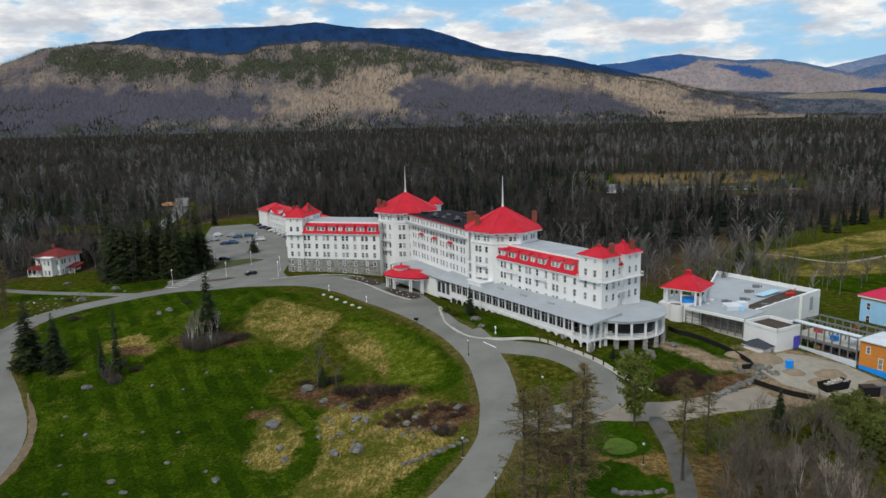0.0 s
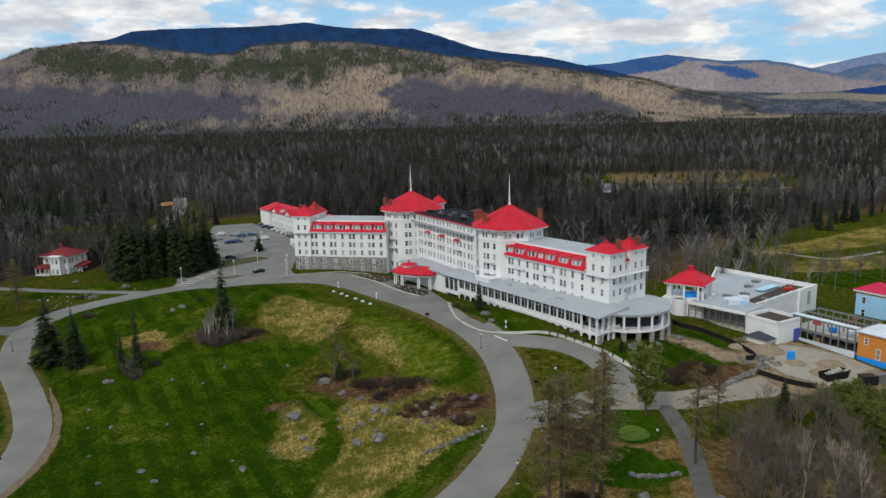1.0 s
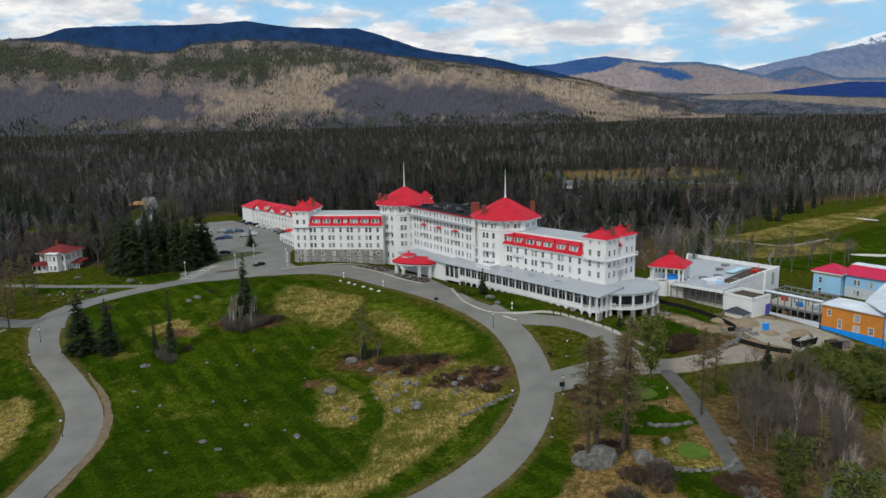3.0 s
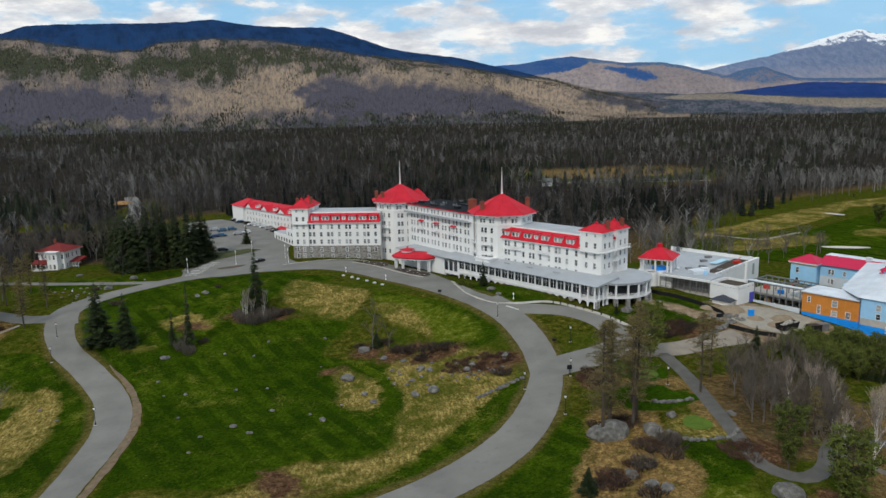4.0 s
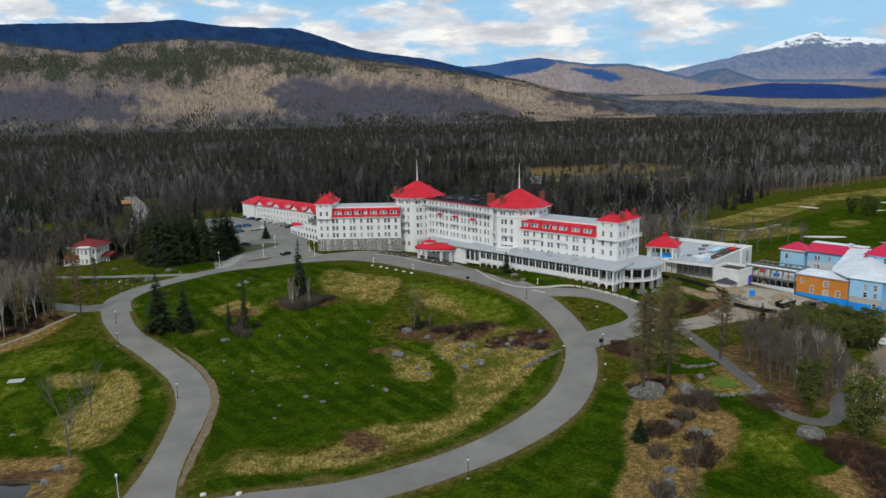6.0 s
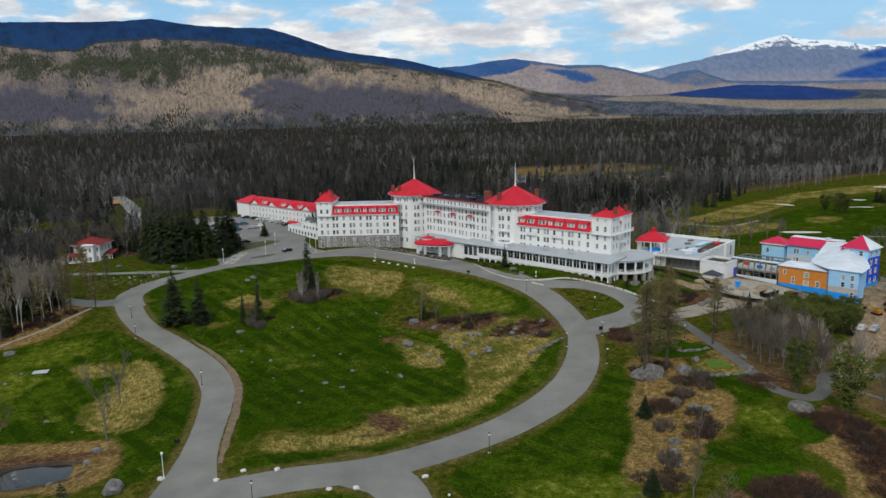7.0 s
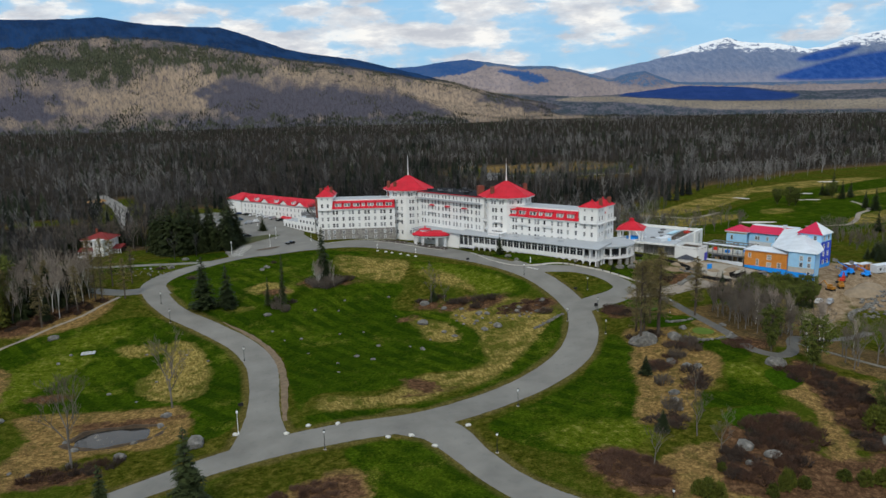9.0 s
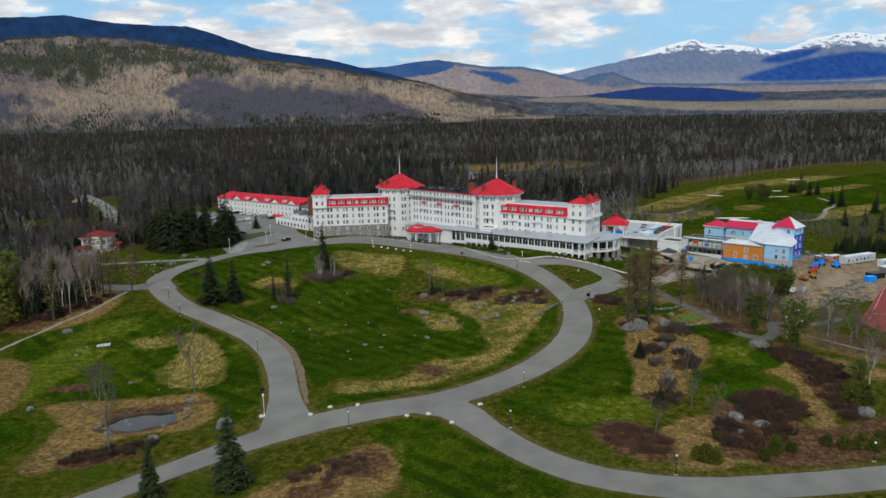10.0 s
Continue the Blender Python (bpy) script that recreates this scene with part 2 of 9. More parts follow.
def rock():
    m, nt, b, p = material("lichened_granite", 0.95)
    col = ramp(nt, noise_tex(nt, p, 0.9, 6), (0.3, (0.07, 0.067, 0.062)), (0.55, (0.145, 0.138, 0.125)), (0.75, (0.26, 0.25, 0.225)))
    put(nt, b.inputs["Base Color"], col)
    bumped(nt, b, noise_tex(nt, p, 3.0, 6), 0.8, 0.08)
    return m


def leafage(name, dark, light, scale=0.7, rough=0.85):
    """Needles, leaves or twigs: a tone for each tree and one for each clump."""
    m, nt, b, p = material(name, rough, 0.0, 0.15)
    r = nt.nodes.new("ShaderNodeObjectInfo").outputs["Random"]
    i = nt.nodes.new("ShaderNodeNewGeometry").outputs["Random Per Island"]
    f = sums(nt, "ADD", sums(nt, "MULTIPLY", noise_tex(nt, p, scale, 3), 0.5), sums(nt, "ADD", sums(nt, "MULTIPLY", i, 0.3), sums(nt, "MULTIPLY", r, 0.25)))
    put(nt, b.inputs["Base Color"], ramp(nt, f, (0.25, dark), (0.8, light)))
    return m


def tone_mat(name, dark, mid, light):
    """For woods in one mesh: each tree carries its own tone."""
    m, nt, b, p = material(name, 0.95, 0.0, 0.1)
    a = nt.nodes.new("ShaderNodeAttribute")
    a.attribute_name = "tone"
    put(nt, b.inputs["Base Color"], ramp(nt, a.outputs["Fac"], (0.0, dark), (0.6, mid), (1.0, light)))
    return m


def ground_mat():
    m, nt, b, p = material("ground", 1.0, 0.0, 0.0)

    def layers(name):
        a = nt.nodes.new("ShaderNodeAttribute")
        a.attribute_name = name
        k = nt.nodes.new("ShaderNodeSeparateColor")
        nt.links.new(a.outputs["Color"], k.inputs[0])
        return k.outputs[0], k.outputs[1], k.outputs[2], a.outputs["Alpha"]

    straw_at, litter_at, dirt_at, mown_at = layers("cover")
    tee_at, bright_at, rust_at, worn_at = layers("turf")
    n_big, n_mid, n_fine = noise_tex(nt, p, 0.035, 5), noise_tex(nt, p, 0.28, 7, 0.68), noise_tex(nt, p, 1.3, 7, 0.78)
    low = noise_tex(nt, p, 0.09, 4, 0.6)
    # short turf, mown in bands
    grass = ramp(nt, n_big, (0.32, (0.017, 0.037, 0.002)), (0.52, (0.031, 0.058, 0.003)), (0.7, (0.056, 0.082, 0.005)))
    grass = mix(nt, ramp(nt, n_mid, (0.36, 0.8), (0.54, 0.0)), grass, (0.012, 0.027, 0.0015))
    grass = mix(nt, ramp(nt, n_fine, (0.52, 0.0), (0.68, 0.5)), grass, (0.1, 0.118, 0.012))
    grass = mix(nt, ramp(nt, n_fine, (0.34, 0.8), (0.49, 0.0)), grass, (0.008, 0.017, 0.0012))
    bands = nt.nodes.new("ShaderNodeTexWave")
    put(nt, bands.inputs["Vector"], stretch(nt, p, 1, 1, 1, -29))
    bands.inputs["Scale"].default_value, bands.inputs["Distortion"].default_value, bands.inputs["Detail Scale"].default_value = 0.055, 1.2, 0.25
    here = sums(nt, "MULTIPLY", ramp(nt, bands.outputs["Fac"], (0.4, 0.0), (0.6, 0.78)), ramp(nt, low, (0.42, 0.1), (0.58, 1.0)))
    grass = mix(nt, here, grass, (0.012, 0.028, 0.002))
    pale = sums(nt, "ADD", noise_tex(nt, p, 0.11, 5, 0.65), sums(nt, "MULTIPLY_ADD", noise_tex(nt, p, 1.7, 6, 0.8), 0.8, -0.4))
    grass = mix(nt, ramp(nt, pale, (0.6, 0.0), (0.74, 0.6)), grass, (0.15, 0.145, 0.025))
    # rough grass, half withered
    rough = ramp(nt, noise_tex(nt, p, 0.55, 7, 0.72), (0.34, (0.016, 0.022, 0.002)), (0.5, (0.046, 0.05, 0.006)), (0.66, (0.115, 0.098, 0.02)))
    rough = mix(nt, ramp(nt, noise_tex(nt, p, 0.06, 4), (0.42, 0.0), (0.6, 0.6)), rough, (0.036, 0.058, 0.005))
    q = stretch(nt, p, 1.0, 0.32, 1.0, 28)
    straw = ramp(nt, noise_tex(nt, q, 1.5, 6, 0.78), (0.32, (0.07, 0.054, 0.012)), (0.48, (0.2, 0.148, 0.042)), (0.64, (0.42, 0.315, 0.105)))
    straw = mix(nt, ramp(nt, sums(nt, "ADD", n_mid, sums(nt, "MULTIPLY_ADD", low, 0.9, -0.45)), (0.42, 0.0), (0.62, 0.85)), straw, (0.05, 0.064, 0.007))
    straw = mix(nt, ramp(nt, n_fine, (0.4, 0.55), (0.52, 0.0)), straw, (0.05, 0.045, 0.01))
    litter = ramp(nt, noise_tex(nt, p, 0.9, 7, 0.75), (0.32, (0.056, 0.038, 0.016)), (0.5, (0.172, 0.11, 0.04)), (0.68, (0.34, 0.22, 0.082)))
    litter = mix(nt, ramp(nt, n_mid, (0.5, 0.0), (0.64, 0.7)), litter, (0.05, 0.05, 0.012))
    w = nt.nodes.new("ShaderNodeAttribute")
    w.attribute_name = "woods"
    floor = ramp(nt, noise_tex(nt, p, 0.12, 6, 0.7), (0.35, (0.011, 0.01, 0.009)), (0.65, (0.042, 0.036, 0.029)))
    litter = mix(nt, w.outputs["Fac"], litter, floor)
    dirt = ramp(nt, noise_tex(nt, p, 0.4, 7, 0.72), (0.3, (0.13, 0.088, 0.052)), (0.5, (0.22, 0.16, 0.1)), (0.7, (0.36, 0.285, 0.2)))
    rust = ramp(nt, noise_tex(nt, p, 0.8, 7, 0.75), (0.32, (0.026, 0.016, 0.01)), (0.5, (0.082, 0.045, 0.024)), (0.68, (0.19, 0.108, 0.056)))
    tee = ramp(nt, noise_tex(nt, p, 0.7, 6, 0.7), (0.35, (0.017, 0.04, 0.002)), (0.65, (0.034, 0.07, 0.004)))
    fresh = ramp(nt, noise_tex(nt, p, 0.5, 7, 0.75), (0.36, (0.034, 0.055, 0.003)), (0.52, (0.08, 0.1, 0.008)), (0.66, (0.19, 0.185, 0.042)))
    worn = ramp(nt, noise_tex(nt, p, 0.7, 7, 0.75), (0.34, (0.042, 0.037, 0.01)), (0.66, (0.15, 0.115, 0.04)))
    near = sums(nt, "ADD", sums(nt, "MULTIPLY_ADD", n_fine, 0.16, -0.08), sums(nt, "MULTIPLY_ADD", n_mid, 0.2, -0.1))
    fray = sums(nt, "ADD", near, sums(nt, "MULTIPLY_ADD", n_mid, 0.5, -0.25))
    wide = sums(nt, "ADD", sums(nt, "MULTIPLY_ADD", n_mid, 0.7, -0.35), sums(nt, "MULTIPLY_ADD", low, 0.9, -0.45))
    col = rough
    for at, c, drift, lo, hi, most in ((mown_at, grass, near, 0.46, 0.54, 1.0), (bright_at, fresh, wide, 0.4, 0.7, 0.8), (worn_at, worn, wide, 0.3, 0.8, 0.75), (straw_at, straw, fray, 0.44, 0.6, 0.92),
                                       (litter_at, litter, fray, 0.45, 0.58, 1.0), (dirt_at, dirt, wide, 0.42, 0.6, 1.0), (rust_at, rust, fray, 0.44, 0.6, 1.0), (tee_at, tee, near, 0.48, 0.52, 1.0)):
        col = mix(nt, ramp(nt, sums(nt, "ADD", at, drift), (lo, 0.0), (hi, most)), col, c)
    # tufts
    tufts = ramp(nt, noise_tex(nt, p, 2.4, 5, 0.85), (0.36, (0.52, 0.52, 0.52)), (0.5, (0.99, 0.99, 0.99)), (0.64, (1.45, 1.45, 1.45)))
    put(nt, b.inputs["Base Color"], mix(nt, 1.0, col, tufts, "MULTIPLY"))
    bumped(nt, b, sums(nt, "ADD", n_fine, n_mid), 0.7, 0.12)
    return m


def hill_mat(name, bare, shade_tone, fir, grain=1.0, run=0.2, shade_blue=((0.006, 0.026, 0.076), (0.012, 0.042, 0.118), (0.026, 0.046, 0.085))):
    """A wooded hillside: pale bare hardwoods and firs, with cloud shade and haze painted into its colours."""
    m, nt, b, p = material(name, 1.0, 0.0, 0.0)
    a = nt.nodes.new("ShaderNodeAttribute")
    a.attribute_name = "cover"
    kinds = nt.nodes.new("ShaderNodeSeparateColor")
    nt.links.new(a.outputs["Color"], kinds.inputs[0])
    slope = nt.nodes.new("ShaderNodeAttribute")
    slope.attribute_name = "slope"
    p = slope.outputs["Vector"]
    q = stretch(nt, p, 1.0, run, 1.0)
    clump = noise_tex(nt, stretch(nt, p, 1.0, run * 1.7, 1.0), 0.011 * grain, 6, 0.68)
    trees = noise_tex(nt, q, 0.075 * grain, 4, 0.72)
    fine = noise_tex(nt, q, 0.2 * grain, 3, 0.7)
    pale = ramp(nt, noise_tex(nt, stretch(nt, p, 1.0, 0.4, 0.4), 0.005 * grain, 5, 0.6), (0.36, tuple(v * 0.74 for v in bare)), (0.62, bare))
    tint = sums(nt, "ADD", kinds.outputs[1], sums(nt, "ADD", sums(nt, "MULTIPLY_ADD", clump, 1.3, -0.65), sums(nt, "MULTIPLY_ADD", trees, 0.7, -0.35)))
    col = mix(nt, ramp(nt, tint, (0.25, 0.0), (0.75, 1.0)), pale, shade_tone)
    col = mix(nt, ramp(nt, sums(nt, "ADD", trees, sums(nt, "MULTIPLY_ADD", fine, 0.6, -0.3)), (0.36, 0.75), (0.56, 0.0)), col, tuple(v * 0.7 for v in shade_tone))
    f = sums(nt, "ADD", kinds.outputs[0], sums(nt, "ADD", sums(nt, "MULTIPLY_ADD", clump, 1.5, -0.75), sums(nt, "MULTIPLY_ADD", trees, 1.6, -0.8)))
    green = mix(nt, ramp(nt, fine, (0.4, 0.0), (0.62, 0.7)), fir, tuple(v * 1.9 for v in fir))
    # blue tones carry painted cloud shadow and haze
    dark = mix(nt, ramp(nt, trees, (0.5, 0.0), (0.7, 0.6)), mix(nt, ramp(nt, clump, (0.42, 0.0), (0.58, 1.0)), shade_blue[0], shade_blue[1]), shade_blue[2])
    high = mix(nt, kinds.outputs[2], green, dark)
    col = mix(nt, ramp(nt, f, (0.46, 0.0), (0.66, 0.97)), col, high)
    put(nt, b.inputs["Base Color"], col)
    bumped(nt, b, trees, 0.7, 5.0)
    return m


M["red"], M["stone"], M["asphalt"], M["glass"], M["water"], M["rock"] = red_roof(), rubble(), asphalt(), glass(), water(), rock()
M["spruce"] = leafage("spruce_needles", (0.009, 0.016, 0.006), (0.042, 0.056, 0.018))
M["pine"] = leafage("pine_needles", (0.03, 0.048, 0.01), (0.15, 0.17, 0.034))
M["fresh_needles"] = leafage("fresh_needles", (0.035, 0.046, 0.008), (0.2, 0.19, 0.03))
M["larch"] = leafage("larch_twigs", (0.088, 0.075, 0.034), (0.27, 0.215, 0.09))
M["twig"] = leafage("bare_twigs", (0.065, 0.054, 0.044), (0.2, 0.17, 0.142))
M["pale_twig"] = leafage("pale_twigs", (0.15, 0.122, 0.1), (0.46, 0.395, 0.335))
M["evergreen"] = leafage("evergreen_shrub", (0.026, 0.038, 0.006), (0.11, 0.122, 0.017))
M["dark_twig"] = leafage("dark_shrub_twigs", (0.03, 0.022, 0.018), (0.11, 0.082, 0.066))
M["old_red"] = plain("weathered_red_roof", (0.17, 0.018, 0.016), 0.8, vary=0.25)
M["red_twig"] = leafage("red_brown_twigs", (0.045, 0.026, 0.019), (0.15, 0.088, 0.062))
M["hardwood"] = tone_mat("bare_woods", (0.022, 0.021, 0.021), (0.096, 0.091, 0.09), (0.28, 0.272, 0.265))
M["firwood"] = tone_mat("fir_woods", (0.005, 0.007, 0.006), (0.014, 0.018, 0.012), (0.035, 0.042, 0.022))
M["slope_fir"] = tone_mat("mountain_firs", (0.014, 0.016, 0.012), (0.04, 0.043, 0.028), (0.09, 0.087, 0.05))
M["slope_hardwood"] = tone_mat("mountain_hardwoods", (0.036, 0.034, 0.042), (0.12, 0.105, 0.1), (0.36, 0.285, 0.21))
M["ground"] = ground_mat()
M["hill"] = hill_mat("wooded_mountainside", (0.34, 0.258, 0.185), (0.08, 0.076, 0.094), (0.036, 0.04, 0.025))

# ---- ground sheet ----
def blob(x, y, cx, cy, rx, ry, turn=0.0):
    """1 at the middle of an oval, 0.5 on its rim, 0 well outside."""
    c, s = math.cos(radians(turn)), math.sin(radians(turn))
    u, v = ((x - cx) * c + (y - cy) * s) / rx, (-(x - cx) * s + (y - cy) * c) / ry
    return np.clip(1.5 - np.hypot(u, v), 0, 1)


def depth_in(x, y, pts, round_off=True):
    """How far points lie inside a rounded outline (below 0: outside), in the outline's units."""
    if round_off:
        n, q = len(pts), []
        for i in range(n):
            a, b, c, d = (np.array(pts[(i + k) % n], float) for k in (-1, 0, 1, 2))
            q += [0.5 * (2 * b + (c - a) * t + (2 * a - 5 * b + 4 * c - d) * t * t + (3 * b - a - 3 * c + d) * t ** 3) for t in (0, 0.25, 0.5, 0.75)]
        pts = q
    best, odd = np.full(np.shape(x), 1e9), np.zeros(np.shape(x), bool)
    for i in range(len(pts)):
        (ax, ay), (bx, by) = pts[i - 1], pts[i]
        dx, dy = bx - ax, by - ay
        t = np.clip(((x - ax) * dx + (y - ay) * dy) / (dx * dx + dy * dy + 1e-9), 0, 1)
        best = np.minimum(best, np.hypot(x - ax - t * dx, y - ay - t * dy))
        if ay != by:
            odd ^= ((ay > y) != (by > y)) & (x < dx * (y - ay) / dy + ax)
    return np.where(odd, best, -best)


LAYERS = ("straw", "litter", "dirt", "mown", "tee", "bright", "rust")
OUTLINES, OVALS = {k: [] for k in LAYERS}, {k: [] for k in LAYERS}


def patch(layer, *pts):
    OUTLINES[layer].append(pts)


def oval_patch(layer, *o):
    OVALS[layer].append(o)


# the lawn within the loop
patch("mown", (-122, 208), (-108, 230), (-92, 240), (-62, 237), (-53, 226), (-62, 205), (-60, 190), (-38, 184), (-46, 168), (-31, 158), (-25, 140), (-27, 120), (-38, 109), (-50, 110), (-62, 100), (-80, 101), (-85, 92), (-86, 112), (-86, 134), (-93, 152), (-116, 184))
patch("mown", (-28, 122), (-20, 117), (-8, 130), (2, 138), (5, 150), (2, 165), (7, 168), (8, 145), (4, 130), (-8, 112), (-24, 100), (-42, 91), (-60, 84), (-82, 85), (-82, 90), (-60, 88), (-40, 95))
patch("mown", (-30, 203), (-22, 200), (-8, 188), (3, 166), (0, 156), (-10, 158), (-14, 176), (-24, 192))
patch("bright", (-30, 200), (-16, 192), (-4, 176), (0, 160), (-12, 160), (-20, 180))
patch("straw", (-57, 223), (-45, 215), (-31, 205), (-34, 193), (-39, 187), (-48, 190), (-58, 200))
patch("straw", (-29, 194), (-21, 191), (-15, 176), (-15, 167), (-20, 174), (-28, 185))
patch("straw", (-95, 191), (-92, 194), (-85, 196), (-78, 186), (-80, 183), (-87, 187), (-91, 185))
oval_patch("straw", -96, 175, 4, 2, 0)
patch("straw", (-45, 158), (-40, 158), (-34, 151), (-31, 144), (-32, 133), (-36, 131), (-42, 137), (-42, 149))
oval_patch("rust", -43, 157, 4, 2, 20)
patch("straw", (-29, 152), (-26, 136), (-29, 121), (-31, 112), (-37, 108), (-49, 109), (-56, 104), (-61, 98), (-68, 96), (-78, 99), (-81, 95), (-79, 90), (-70, 89), (-56, 90), (-47, 94), (-36, 98), (-28, 104), (-21, 111), (-12, 120), (-6, 127), (2, 135), (3, 145), (-4, 153), (-15, 160), (-24, 158))
oval_patch("mown", -14, 130, 4, 9, -35)
oval_patch("rust", -24, 161, 8, 4, 15)
oval_patch("rust", -15, 156, 9, 4, 10)
oval_patch("rust", -1, 144, 8, 5, 20)
oval_patch("rust", -33, 166, 5, 4, 0)
oval_patch("rust", -65, 191, 10, 5, 0)
oval_patch("rust", -53, 101, 4, 6, 30)
oval_patch("rust", -52, 96, 6, 1.6, 10)
oval_patch("rust", -84, 186, 5, 3, 0)
# west of the winding drive
patch("mown", (-166, 165), (-140, 178), (-124, 178), (-108, 158), (-98, 140), (-98, 110), (-100, 92), (-108, 88), (-112, 110), (-122, 114), (-150, 118), (-158, 132))
patch("straw", (-126, 131), (-120, 142), (-118, 158), (-112, 156), (-107, 144), (-106, 128), (-107, 117), (-112, 114), (-121, 119))
patch("straw", (-134, 158), (-124, 159), (-114, 154), (-121, 151), (-129, 151))
patch("bright", (-160, 150), (-146, 160), (-138, 150), (-148, 134), (-158, 118), (-162, 132))
oval_patch("bright", -140, 168, 14, 6, 30)
patch("litter", (-172, 150), (-161, 149), (-158, 134), (-158, 121), (-160, 112), (-174, 112))
patch("litter", (-152, 114), (-147, 117), (-139, 116), (-120, 113), (-112, 109), (-110, 94), (-117, 88), (-130, 90), (-139, 82), (-144, 76), (-150, 78), (-149, 86), (-146, 100), (-148, 108))
oval_patch("rust", -135, 80, 9, 4, 5)
oval_patch("rust", -126, 105, 13, 3, -8)
oval_patch("rust", -146, 127, 5, 3, 0)
patch("mown", (-152, 106), (-150, 98), (-152, 88), (-162, 86), (-170, 100), (-160, 110))
# below the crossing
patch("mown", (-78, 70), (-62, 69), (-57, 54), (-46, 34), (-60, 26), (-76, 40), (-76, 58))
patch("litter", (-104, 53), (-98, 54), (-88, 59), (-79, 62), (-75, 55), (-77, 46), (-84, 40), (-100, 42), (-110, 46))
oval_patch("rust", -83, 54, 7, 6, 0)
oval_patch("rust", -94, 47, 6, 4, 0)
# shrubs, rocks and tees east of the drive
patch("mown", (-46, 70), (-30, 80), (-12, 91), (0, 104), (9, 112), (8, 98), (-1, 82), (-12, 64), (-22, 50), (-36, 52))
patch("bright", (-30, 66), (-14, 62), (-14, 50), (-30, 50), (-36, 58))
patch("litter", (11, 110), (18, 113), (25, 106), (22, 94), (22, 86), (20, 80), (15, 73), (8, 68), (-4, 55), (-12, 57), (-13, 63), (-3, 78), (2, 90), (8, 99))
patch("mown", (24, 92), (34, 90), (32, 80), (26, 74), (30, 66), (22, 60), (14, 66), (20, 74), (22, 82))
patch("mown", (12, 66), (22, 60), (20, 54), (10, 58), (0, 62), (6, 68))
oval_patch("bright", 24, 70, 6, 7, 20)
patch("tee", (4, 55), (11, 57.5), (17.5, 55), (16, 51), (11, 46), (5, 47))
patch("tee", (27, 69.5), (36, 70), (35, 65), (32, 61.5), (25.5, 60.5))
oval_patch("tee", 27, 118, 7, 5, 0)
oval_patch("tee", 29, 112, 9, 5, 10)
oval_patch("tee", 32, 131, 6.5, 7.5, 0)
oval_patch("straw", 30, 97, 7, 6.5, 0)
oval_patch("litter", 32, 122, 9, 6, 0)
oval_patch("rust", 20, 128, 5, 6, 0)
patch("rust", (-34, 46), (-31, 51), (-25, 52), (-20, 44), (-21, 34), (-26, 31), (-32, 37))
patch("rust", (6, 54), (19, 53), (17, 44), (12, 37), (16, 31), (34, 32), (22, 20), (0, 19), (-13, 28), (-10, 38))
patch("litter", (-14, 46), (-1, 44), (-10, 32), (-24, 33), (-22, 41))
patch("litter", (24, 60), (24.9, 55), (24, 49), (17.5, 40), (11, 31), (15.2, 29.5), (20, 33), (26, 43.5), (31, 53.5), (30.5, 61))
patch("litter", (20.8, 86.5), (23, 81), (16.5, 72.5), (8.5, 67.5), (3, 65), (7, 71), (13, 76.5))
patch("litter", (-24, 35), (-16, 43), (-9, 43.5), (-6, 36), (-13, 26), (-22, 26))
patch("rust", (38, 73), (43, 71), (46, 57), (38, 43), (24, 30), (24, 40), (31, 57), (33, 64))
oval_patch("rust", 36, 84, 5, 6, 0)
oval_patch("straw", -6, 26, 22, 2.6, -9)
# before the hotel and by the site
patch("mown", (36, 165), (46, 170), (63, 181), (71, 166), (64, 158), (57, 154), (46, 149), (41, 156))
oval_patch("rust", 60, 153, 11, 4, 38)
for o in ((195, 575, 66, 44, 0), (55, 104, 22, 26, -30), (42, 58, 7, 18, 60), (66, 70, 26, 14, -40), (-160, 195, 22, 22, 0)):
    oval_patch("litter", *o)
oval_patch("rust", -156, 189, 12, 5, 25)
oval_patch("rust", -167, 183, 10, 8, 0)
for o in ((84, 158, 14, 20, 30), (108, 137, 20, 12, 10), (135, 140, 34, 24, 0), (124, 116, 22, 12, -30), (96, 118, 14, 6, 30), (64, 166, 14, 3, -40), (72, 150, 12, 5, 10)):
    oval_patch("dirt", *o)
for o in ((-66, 222, 24, 8, 0), (9, 188, 9, 17, 38), (-124, 250, 30, 8, 15), (-104, 228, 20, 6, 40), (270, 290, 135, 46, 25), (160, 255, 30, 18, 20), (400, 360, 120, 25, 15)):
    oval_patch("mown", *o)
patch("straw", (124, 290), (128, 304), (160, 318), (215, 350), (268, 366), (240, 342), (190, 308), (140, 293))
patch("straw", (128, 266), (150, 286), (188, 285), (176, 270), (146, 262))
for o in ((218, 286, 14, 8, 20), (262, 250, 40, 11, 20), (330, 380, 90, 14, 12), (330, 330, 60, 8, 15)):
    oval_patch("straw", *o)


